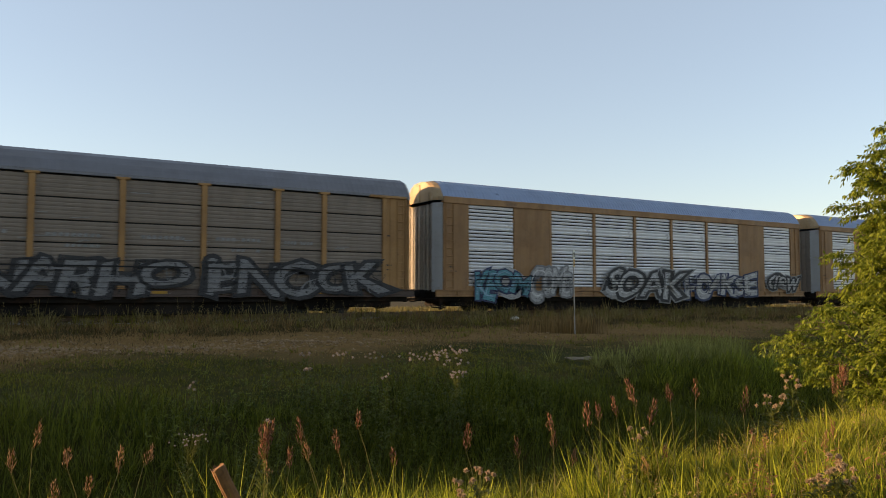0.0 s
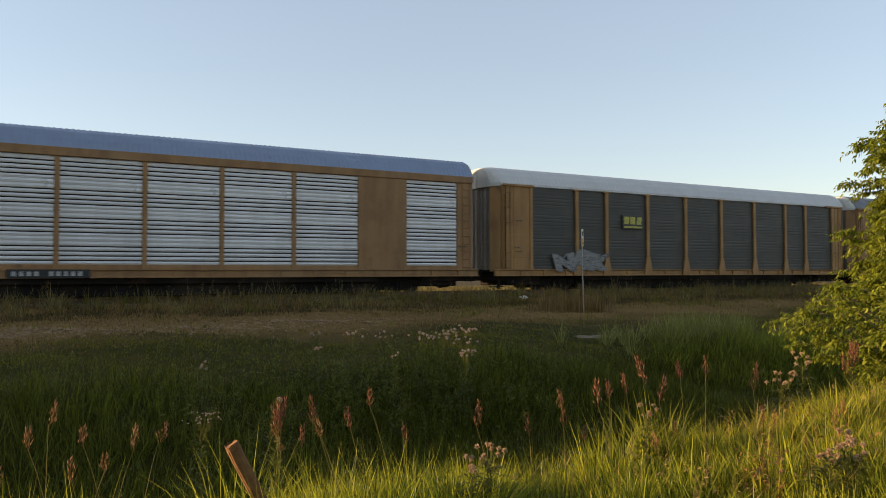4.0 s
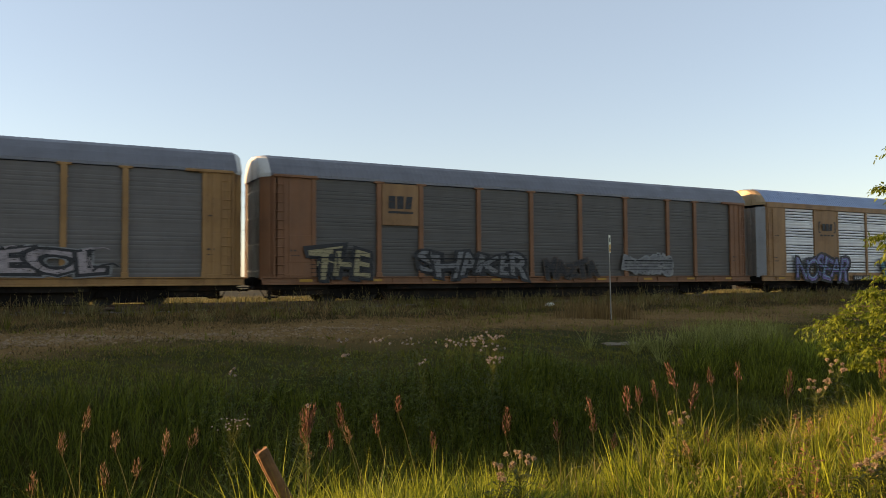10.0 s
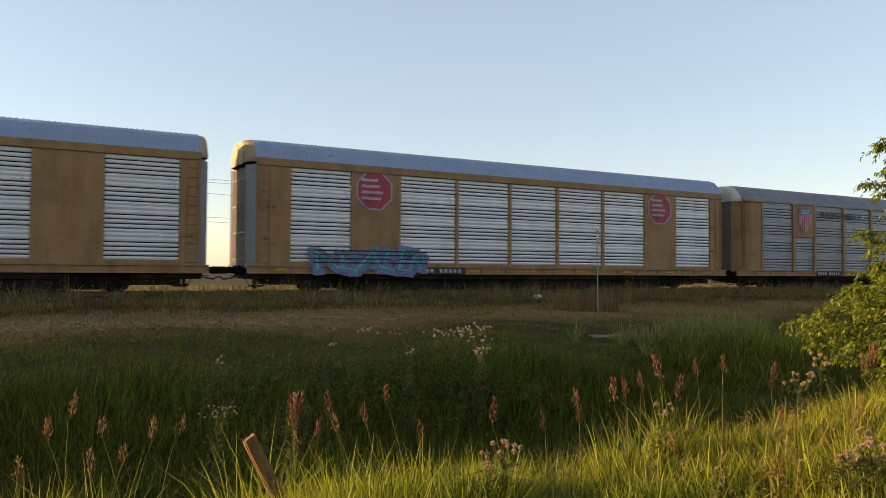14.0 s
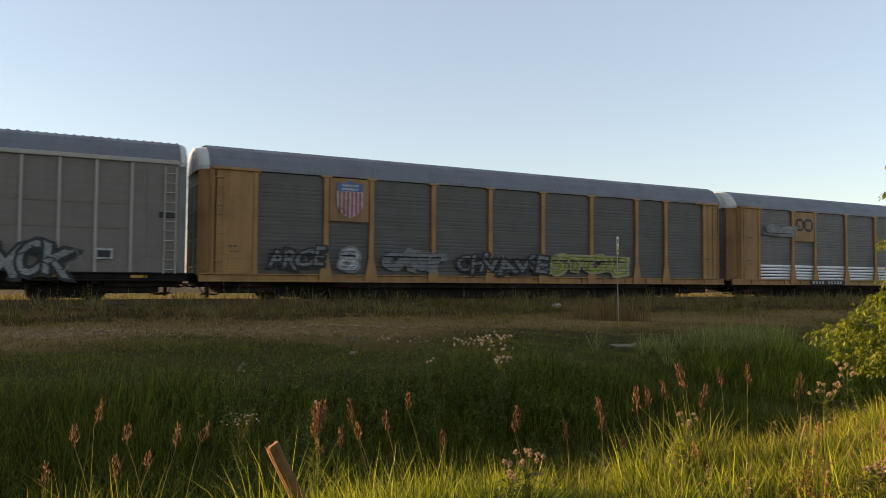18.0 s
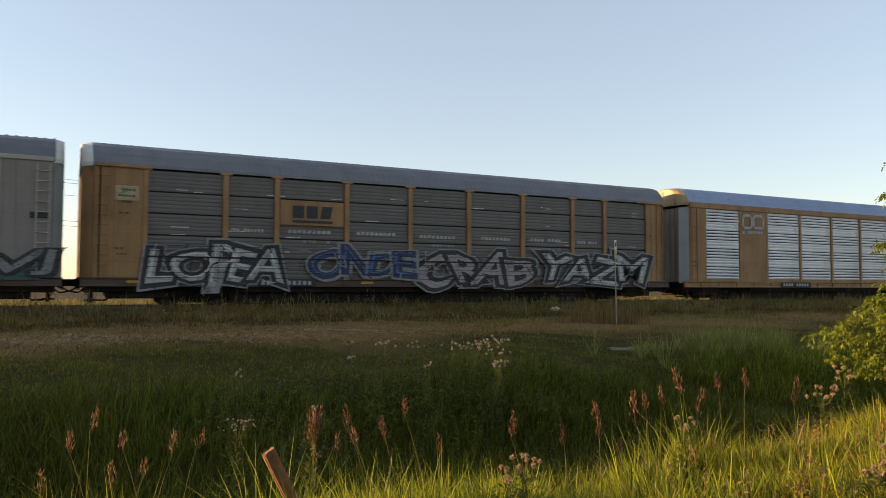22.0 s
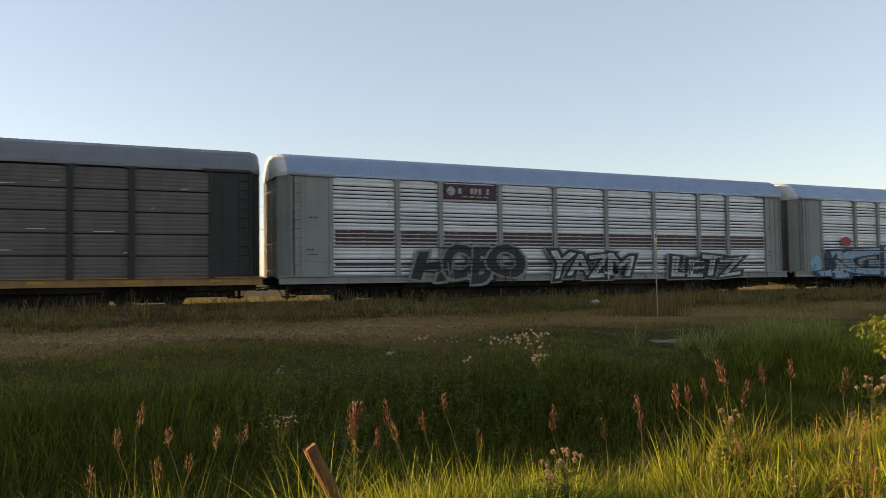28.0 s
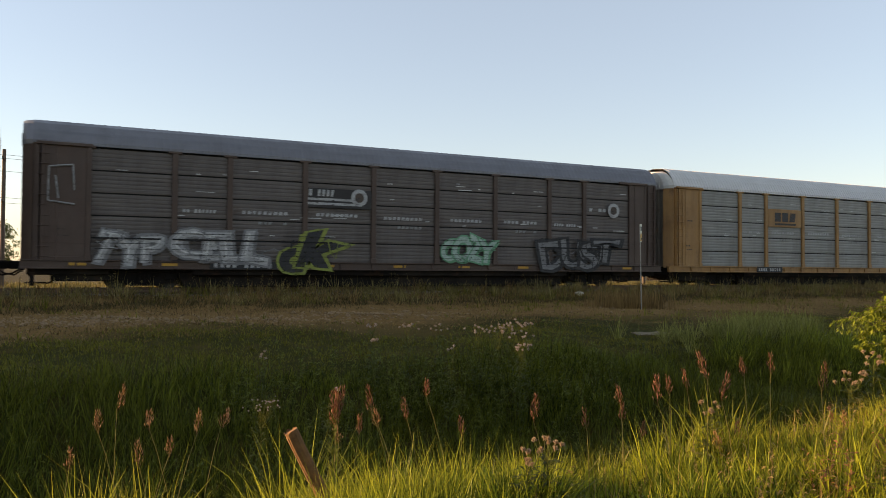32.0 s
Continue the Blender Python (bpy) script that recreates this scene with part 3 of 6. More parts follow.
INK = {"white": (0.40, 0.40, 0.39), "grey": (0.25, 0.25, 0.24), "black": (0.012, 0.012, 0.014), "teal": (0.06, 0.27, 0.32), "blue": (0.05, 0.14, 0.36),
       "navy": (0.015, 0.03, 0.09), "sky": (0.22, 0.42, 0.55), "pink": (0.5, 0.2, 0.3), "yellow": (0.5, 0.45, 0.08), "green": (0.12, 0.36, 0.2),
       "lime": (0.24, 0.28, 0.04), "purple": (0.2, 0.15, 0.38), "orange": (0.42, 0.13, 0.05), "brown": (0.06, 0.035, 0.02), "red": (0.42, 0.03, 0.05),
       "mint": (0.35, 0.5, 0.42), "maroon": (0.06, 0.012, 0.018), "ash": (0.2, 0.2, 0.2), "chalk": (0.62, 0.62, 0.6), "blush": (0.36, 0.30, 0.30), "sand": (0.40, 0.33, 0.17), "umber": (0.09, 0.04, 0.018), "forest": (0.015, 0.085, 0.065)}
for ink_name, ink_rgb in INK.items():
    spray(ink_name, ink_rgb)
GRAF = [0]


def graffiti(car, text, x, z, h, w, fill, line, warp=1.0, glow=None):
    """Spray-painted letters with an outline, on the near side."""
    GRAF[0] += 1
    s = GRAF[0]
    y = -SIDE - 0.105
    ob = part("graffiti", text_mesh(text, h * 0.92, w * 0.97, SPRAY[fill], 0.02 if line == "black" else 0.05, warp, s, 0.002), car, "%s spray-painted letters" % fill, pose(x, y, z))
    if line == "black" and fill in ("white", "blush", "chalk"):
        part("graffiti_rim", text_mesh(text, h * 0.92, w * 0.97, SPRAY["grey"], 0.135, warp, s, 0.0), ob, "thin pale line round the letters", pose(0, 0.006, 0))
    part("graffiti_outline", text_mesh(text, h * 0.92, w * 0.97, SPRAY[line], 0.1, warp, s, 0.0), ob, "%s outline" % line)
    part("graffiti_shade", text_mesh(text, h * 0.92, w * 0.97, SPRAY[line], 0.07, warp, s, 0.0), ob, "%s drop shade" % line, pose(0.09, 0.012, -0.07))
    shine = {"teal": "sky", "blue": "sky", "purple": "sky", "sky": "white", "white": "chalk", "chalk": "white", "lime": "yellow", "umber": "brown", "navy": "blue"}.get(fill)
    if shine:
        part("graffiti_shine", text_mesh(text, h * 0.88, w * 0.965, SPRAY[shine], -0.028, warp, s, 0.03), ob, "paler streaks inside the letters", pose(-0.03, 0, 0.05))
    kind, zs = STYLE[car.name], []
    if kind == "slots":
        zs = [Z0 + (Z1 - Z0) / 24 * (j + 1) - 0.025 for j in range(24) if j % 6 < 4]
    elif kind in ("rows", "fine"):
        zs = [Z0 + 0.8 * (j + 1) - 0.03 for j in range(5)] + ([Z0 + 0.16 * j for j in range(25)] if kind == "fine" else [Z0 + 0.2 * j for j in range(20)])
    # black bars in front of the letters stand in for the shaded gaps
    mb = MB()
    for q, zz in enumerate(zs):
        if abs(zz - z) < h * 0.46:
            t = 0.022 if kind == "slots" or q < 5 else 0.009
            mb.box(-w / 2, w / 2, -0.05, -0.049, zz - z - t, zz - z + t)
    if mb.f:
        tagged(part("sheet_gap", mb.mesh("sheet_gap", SLOT), ob, "black bars for the shade in the sheet gaps"), kind="stuff")
    rng = random.Random(900 + s)
    for ink, n in ((line, 7), (fill, 5)):
        mb = MB()
        for q in range(max(2, int(n * w / 5))):
            x0, z0 = rng.uniform(-0.5, 0.45) * w, rng.uniform(-0.4, 0.4) * h
            dx, dz, r = rng.uniform(-0.5, 0.9), rng.uniform(-0.6, 0.6) * h, rng.uniform(0.018, 0.04)
            pts = [(x0, 0, z0), (x0 + dx * 0.3, 0, z0 + dz * 0.7), (x0 + dx * 0.8, 0, z0 + dz), (x0 + dx, 0, z0 + dz * rng.uniform(0.2, 1.1))]
            mb.tube(pts, r, 5, 0, r * rng.uniform(0.3, 0.9))
        mb.v = [(x, -0.04 - 0.02 * (ink == line) - abs(y) * 0.02, max(-0.5 * h, min(0.5 * h, z))) for x, y, z in mb.v]
        tagged(part("graffiti_stroke", mb.mesh("graffiti_stroke", SPRAY[ink]), ob, "%s sprayed strokes" % ink), kind="stuff")
    if glow:
        pts = [(w * 0.53 * math.cos(a) * (1 + 0.12 * math.sin(7 * a + s)), h * 0.52 * math.sin(a) * (1 + 0.2 * math.sin(5 * a + s))) for a in np.linspace(0, 6.28, 40)[:-1]]
        part("graffiti_cloud", flat_shape(pts, SPRAY[glow], 0.014), ob, "%s cloud of spray paint" % glow)
    return ob


def lettering(car, text, x, z, h, w, ink):
    return part("lettering", text_mesh(text, h, w, SPRAY[ink], 0.035), car, "", pose(x, -SIDE - 0.1, z))


def bars(car, x, z, w, h, ink, n=6, y=0.1):
    """Writing too small to read, and pale light dashes on the row sheets."""
    mb = MB()
    d = w / n
    rnd = random.Random(int(x * 100 + z * 10))
    for j in range(n):
        if rnd.random() < 0.85:
            a = x - w / 2 + j * d
            mb.quad((a, 0, z - h / 2), (a + d * (0.5 + 0.35 * rnd.random()), 0, z - h / 2), (a + d * 0.8, 0, z + h / 2), (a + 0.02, 0, z + h / 2))
    tagged(part("marking", mb.mesh("marking", SPRAY[ink]), car, "", pose(0, -SIDE - y, 0)), kind="stuff")


def shape(car, name, pts, ink, x, z, y=0.1, label=""):
    return part(name, flat_shape(pts, SPRAY[ink]), car, label, pose(x, -SIDE - y, z))


def shield(car, x, z, s=1.0):
    """A striped shield with a blue head."""
    top = [(-0.62, 0.35), (-0.62, 0.75), (-0.35, 0.68), (0, 0.85), (0.35, 0.68), (0.62, 0.75), (0.62, 0.35)]
    low = [(-0.66, 0.35), (0.66, 0.35), (0.62, -0.4), (0.35, -0.75), (0, -0.88), (-0.35, -0.75), (-0.62, -0.4)]
    sh = shape(car, "emblem", [(a * s, b * s) for a, b in low], "white", x, z, 0.11, "shield emblem in red, white and blue")
    tagged(part("stripes", _stripes(s), sh, "red stripes"), kind="stuff")
    part("blue_head", flat_shape([(a * s, b * s) for a, b in top], SPRAY["blue"], -0.004), sh, "blue head with white bars")
    mb = MB()
    for zz in (0.62, 0.45):
        mb.quad((-0.42 * s, -0.008, (zz - 0.05) * s), (0.42 * s, -0.008, (zz - 0.05) * s), (0.42 * s, -0.008, (zz + 0.05) * s), (-0.42 * s, -0.008, (zz + 0.05) * s))
    part("white_bars", mb.mesh("white_bars", SPRAY["white"]), sh)


def _stripes(s):
    mb = MB()
    for j in range(6):
        a = (-0.55 + 0.2 * j) * s
        zb = -0.85 + 0.5 * abs(-0.5 + 0.2 * j) ** 1.3
        mb.quad((a, -0.004, zb * s), (a + 0.1 * s, -0.004, zb * s), (a + 0.1 * s, -0.004, 0.33 * s), (a, -0.004, 0.33 * s))
    return mb.mesh("stripes", SPRAY["red"])


STYLE = {}
TALL = {23: 1.13, 14: 1.06}          # roofs that stand higher
BAY = {22: -0.4}
BODY = {-1: (13.72, 0.08), 0: (13.72, 0.08), 4: (13.72, -0.07), 7: (13.72, -0.2), 11: (13.72, 0.08), 12: (13.72, -0.12), 16: (13.77, 0.28), 24: (14.35, 0.25)}
SLACK = {2: 0.1, 4: 0.2, 6: -0.13, 7: 0.25, 12: 0.2, 15: 0.3, 16: -0.25, 17: -0.14, 22: 0.05, 23: 0.16, 24: -0.18, 25: -0.3, 26: -0.3}


def autorack(k, label, layout="A", panel=SILVER, style="slots", frame_=TAN, sill=None, roof=ROOF, rib=0.24, end=None, flare=False, door=DOORG, low=None, posts=None, gable=WHITEP):
    """A covered car carrier. Layout A: nine bays; B: solid plates between bays; C: enclosed with many ribs."""
    car = thing("autorack_car", pose(train_at(0) - PITCH * k + SLACK.get(k, 0), TRACK_Y, 0), label, "railcar", "cars of the train")
    sill, end = sill or frame_, end or frame_
    turn = Matrix.Rotation(math.pi, 4, "Z")

    def both(name, mesh, x, y, lab=""):
        part(name, mesh, car, lab, pose(x, y, 0))
        part(name, mesh, car, lab, turn @ pose(-x, y, 0))

    d = BAY.get(k, 0.0)
    H, cx = BODY.get(k, (HALF, 0.0))          # half length and middle of the body
    if layout == "A":
        edges = [x + d for x in [-11.96] + POSTS + [12.56]]
        for a, b in zip(edges, edges[1:]):
            a2, b2 = a + (0.02 if a > -11 else 0), b - (0.02 if b < 11.5 else 0)
            if low is None:
                both("panel", panel_mesh(style, b2 - a2, panel), (a2 + b2) / 2, -SIDE + 0.04)
            else:
                both("panel", panel_mesh(style, b2 - a2, panel, 1.9, Z1), (a2 + b2) / 2, -SIDE + 0.04)
                both("lower_panel", panel_mesh("slots", b2 - a2, low, Z0, 1.9), (a2 + b2) / 2, -SIDE + 0.04, "bright galvanised lower sheet")
        for x in POSTS:
            both("post", post_mesh(posts or frame_, 0.21, flare), x + d, -SIDE)
        for s in (-1, 1):
            both("end_plate", plate_mesh(end, 1.0 - d if s > 0 else 1.5 + d, lip=True), (13.05 if s > 0 else -12.74) + d / 2, -SIDE)
            both("end_post", post_mesh(end, 0.18, False), (12.58 if s > 0 else -11.98) + d, -SIDE)
            both("corner_plate", plate_mesh(end, max(0.12, 0.16 + (H - HALF) + s * cx), lip=True), s * (13.62 + (H - HALF + s * cx) / 2), -SIDE + 0.06)
            both("header", cached(("header", end.name), lambda: MB().box(-0.9, 0.9, -0.12, 0.02, 5.06, 5.17, 0.012).mesh("header", end)), s * 12.75, -SIDE)
        both("top_rail", cached(("rail", roof.name), lambda: MB().box(-HALF + 0.45, HALF - 0.45, -0.035, 0.04, 5.105, 5.15).mesh("top_rail", roof)), cx, -SIDE)
    elif layout == "B":
        cuts = [x + d for x in (-11.95, -9.2, -7.0, -4.05, -1.12, 1.72, 4.65, 7.6, 9.8, 12.55)]
        kinds = "spsssssps"
        for (a, b), q in zip(zip(cuts, cuts[1:]), kinds):
            if q == "s":
                both("panel", panel_mesh(style, b - a - 0.16, panel, 1.2, 5.05), (a + b) / 2, -SIDE + 0.04)
            else:
                both("side_plate", plate_mesh(frame_, b - a, 1.04, 5.2, False), (a + b) / 2, -SIDE, "solid tan steel plate")
        for x in cuts[2:8]:
            both("post", post_mesh(frame_, 0.17, False), x, -SIDE + 0.03)
        for x in (cuts[0], cuts[1], cuts[8], cuts[9]):
            both("post", post_mesh(frame_, 0.12, False), x, -SIDE + 0.045)
        for s in (-1, 1):
            both("end_plate", plate_mesh(end, H + s * cx - abs(cuts[9 if s > 0 else 0]) - 0.02 - CHAMFER, 1.04, 5.2), (cx + s * (H - CHAMFER) + cuts[9 if s > 0 else 0]) / 2, -SIDE)
        both("top_rail", cached(("railB", frame_.name, H), lambda: MB().box(CHAMFER - H, H - CHAMFER, -0.08, 0.04, 5.05, 5.36, 0.015).mesh("top_rail", frame_)), cx, -SIDE)
        both("bottom_rail", cached(("railb", frame_.name, H), lambda: MB().box(CHAMFER - H, H - CHAMFER, -0.03, 0.04, 1.04, 1.21, 0.015).mesh("bottom_rail", frame_)), cx, -SIDE + 0.01)
    else:
        for j in range(22):
            x = -12.9 + 1.19 * j
            if j < 21:
                both("panel", panel_mesh("flat", 1.18, panel, 1.0, 5.2), x + 0.595, -SIDE + 0.05)
            both("rib", cached(("rib", frame_.name), lambda: MB().box(-0.05, 0.05, -0.06, 0.03, 1.0, 5.2, 0.012).mesh("rib", frame_)), x, -SIDE + 0.03)
        for z in (3.62, 2.72):
            both("belt", cached(("belt", z), lambda: MB().box(-12.9, 12.1, -0.012, 0.0, z - 0.09, z + 0.09).mesh("belt", BELT)), 0, -SIDE + 0.04, "dark belt rail")
        for s in (-1, 1):
            both("end_plate", plate_mesh(panel, 1.55 if s > 0 else 0.75, 1.0, 5.2, True), 12.92 if s > 0 else -13.32, -SIDE + 0.03)
        both("top_rail", cached(("railC", frame_.name), lambda: MB().box(CHAMFER - HALF, HALF - CHAMFER, -0.06, 0.04, 5.1, 5.26, 0.015).mesh("top_rail", frame_)), 0, -SIDE)
        for j in range(21):
            x = -12.9 + 1.19 * j
            part("bracket", cached("bracket", lambda: MB().box(-0.09, 0.09, -0.05, 0.1, 0.62, 0.78, 0.02).mesh("bracket", STEEL)), car, "", pose(x, -SIDE + 0.02, 0))
    both("side_sill", sill_mesh(sill, H), cx, -SIDE)
    up = 0.13 if layout == "B" else 0.0
    lift = TALL.get(k, 1.0)
    part("roof", roof_mesh(roof, rib, H - CHAMFER + 0.01, {"A": 0.018 if rib < 0.22 else 0.008, "B": 0.022, "C": 0.024}[layout]), car, "ribbed sheet roof", pose(cx, 0, up + 5.12 * (1 - lift)) @ Matrix.Diagonal((1, 1, lift, 1)))
    part("underframe", floor_mesh(H), car, "", pose(cx, 0, 0))
    if layout != "C":
        part("belly_girder", belly_mesh(), car)
    else:
        part("centre_sill", cached("csill", lambda: MB().box(-8.9, 8.9, -1.3, 1.3, 0.4, 0.7, 0.03).mesh("centre_sill", STEEL)), car)
    STYLE[car.name] = "plain" if layout == "C" else "slots" if low is not None else style
    for s in (1, -1):
        m = pose(cx, 0, 0) @ (pose(0, 0, 0) if s == 1 else turn)
        part("gable", gable_mesh(gable, CHAMFER), car, "pale roof end" if gable is WHITEP else "", m @ pose(-H, 0, up))
        for y in (1, -1):
            flip = Matrix.Diagonal((1, y, 1, 1))
            part("corner_panel", corner_mesh(end if layout == "A" else BLUESLAT if layout == "B" else door, SILVER if layout == "B" else end, CHAMFER), car, "", m @ pose(-H, 0, 0) @ flip)
        for y in (-1.15, 0.02):
            part("end_door", door_mesh(door), car, "", m @ pose(-H + 0.14, y, 0))
        for y in (-1.47, 1.47):
            part("corner_post", cached(("corner", end.name), lambda: MB().box(-0.06, 0.06, -0.07, 0.07, 0.75, 5.15, 0.02).mesh("corner_post", end)), car, "", m @ pose(-H + CHAMFER + 0.06, y, 0))
        part("ladder", ladder_mesh(end), car, "", m @ pose(-H + 0.68, -SIDE + 0.02, 0))
        part("ladder", ladder_mesh(end), car, "", m @ turn @ pose(H - 0.66, -SIDE + 0.02, 0))
        part("coupler", coupler_mesh(), car, "", m @ pose(-H, 0, 0))
        part("end_sill", end_sill_mesh(), car, "", m @ pose(-H + 1.5, 0, 0))
        fr, wh, bo = truck_parts()
        truck = part("bolster", bo, car, "", m @ pose(-H + 4.04, 0, 0))
        for y in (-1.0, 1.0):
            part("side_frame", fr, truck, "", pose(0, y, 0) if y < 0 else turn @ pose(0, -y, 0))
        for x in (-0.89, 0.89):
            part("wheelset", wh, truck, "", pose(x, 0, 0))
    return car


def reflectors(car, xs):
    for x in xs:
        part("reflector", cached("reflector", lambda: MB().box(-0.28, 0.28, -0.02, 0.0, 0.84, 0.94).mesh("reflector", REFLECT)), car, "", pose(x, -SIDE, 0))


def board(car, x, w=2.2, z=0.88):
    """The black number board on the sill; its figures are bars."""
    b = part("number_board", cached(("board", w), lambda: MB().box(-w / 2, w / 2, -0.02, 0.0, -0.15, 0.15).mesh("number_board", PLATE)), car, "black board with pale marks", pose(x, -SIDE - 0.075, z))
    mb = MB()
    n = 10
    for j in range(n):
        if j != 4:
            a = -w * 0.44 + w * 0.88 * j / n
            mb.quad((a, -0.025, -0.08), (a + w * 0.055, -0.025, -0.08), (a + w * 0.055, -0.025, 0.08), (a, -0.025, 0.08))
    tagged(part("marking", mb.mesh("marking", SPRAY["white"]), b), kind="stuff")


def badge_plate(car, x, z0, z1, w, mat, lab=""):
    return part("badge_plate", cached(("badge", w, z0, z1, mat.name), lambda: MB().box(-w / 2, w / 2, -0.05, 0.03, z0, z1, 0.012).mesh("badge_plate", mat)), car, lab, pose(x, -SIDE - 0.01, 0))


CARS = {}


def build_train():
    B = dict(layout="B", panel=SILVER, style="slots", frame_=TAN, roof=ROOFB, rib=0.2, gable=CREAM)
    tanlab = "tan and galvanised car carrier with louvred sides"
    CARS[-1] = autorack(-1, tanlab, **B)
    CARS[0] = autorack(0, tanlab + " and graffiti", **B)
    CARS[1] = autorack(1, "weathered brown-grey car carrier with yellow posts", panel=BROWNSLAT, style="rows", frame_=YELLOW, sill=BROWN, roof=ROOF)
    CARS[2] = autorack(2, "grey car carrier with tan posts and graffiti", panel=GREYSLAT, style="slots", frame_=TAN)
    CARS[3] = autorack(3, "dark green car carrier with yellow posts", panel=GREEN, style="plain", frame_=YELLOW, flare=True, roof=ROOFL)
    CARS[4] = autorack(4, tanlab + " and a bright roof", **B)
    CARS[5] = autorack(5, "galvanised car carrier with tan ends and grey posts", panel=SILVER, style="slots", frame_=TAN, posts=POSTG)
    CARS[6] = autorack(6, "dark green car carrier with yellow flared posts", panel=GREEN, style="plain", frame_=YELLOW, flare=True)
    CARS[7] = autorack(7, tanlab + " and blue graffiti", **B)
    CARS[8] = autorack(8, "dark grey car carrier with rusty orange posts", panel=MIDGREEN, style="fine", frame_=RUSTY)
    CARS[9] = autorack(9, "grey-green car carrier with yellow posts and graffiti", panel=GREYGREEN, style="plain", frame_=YELLOW)
    CARS[10] = autorack(10, "silver-grey car carrier with a shield emblem", panel=BLUESLAT, style="slots", frame_=TAN)
    CARS[11] = autorack(11, tanlab + " and red octagon emblems", **B)
    CARS[12] = autorack(12, tanlab + " and white graffiti", **B)
    CARS[13] = autorack(13, "dark car carrier with bright lower sheets", panel=GREYGREEN, style="fine", frame_=YELLOW, low=SILVER, flare=True)
    CARS[14] = autorack(14, "dark green car carrier with a shield emblem", panel=MIDGREEN, style="fine", frame_=YELLOW, flare=True)
    CARS[15] = autorack(15, "enclosed taupe car carrier with many ribs", layout="C", panel=TAUPEB, frame_=RIBP, door=GREYP, sill=STEEL, rib=0.3)
    CARS[16] = autorack(16, tanlab + " and white lettering", **B)
    CARS[17] = autorack(17, "dark grey car carrier covered with pale graffiti", panel=GREYGREEN, style="rows", frame_=TAN, sill=BROWN)
    CARS[18] = autorack(18, "enclosed grey car carrier with graffiti along its foot", layout="C", panel=TAUPE, frame_=RIBP, door=GREYP, sill=BROWN, rib=0.3)
    CARS[19] = autorack(19, "dark green car carrier with tan posts", panel=MIDGREEN, style="fine", frame_=TAN, sill=BROWN)
    CARS[20] = autorack(20, "galvanised car carrier with pale grey frame", panel=SILVER, style="slots", frame_=GREYP, sill=GREYP, roof=ROOFB, posts=GREYP)
    CARS[21] = autorack(21, "galvanised car carrier with grey-green frame", panel=SILVER, style="slots", frame_=GREYP, roof=ROOFB, rib=0.2, posts=GREYP)
    CARS[22] = autorack(22, "dark car carrier with black posts and yellow sill", panel=DARKSLAT, style="rows", frame_=BLACKP, sill=YELLOW, gable=ROOF)
    CARS[23] = autorack(23, "grey car carrier with yellow frame", panel=ASHSLAT, style="rows", frame_=YELLOW, roof=ROOFL, rib=0.2)
    CARS[24] = autorack(24, "dark brown car carrier with graffiti", panel=DARKSLAT, style="rows", frame_=BROWN, sill=BROWN, gable=ROOF)
    CARS[25] = autorack(25, "dark green car carrier with yellow posts", panel=GREEN, style="plain", frame_=YELLOW)
    CARS[26] = autorack(26, "grey car carrier with tan posts", panel=GREYSLAT, style="fine", frame_=TAN)


build_train()


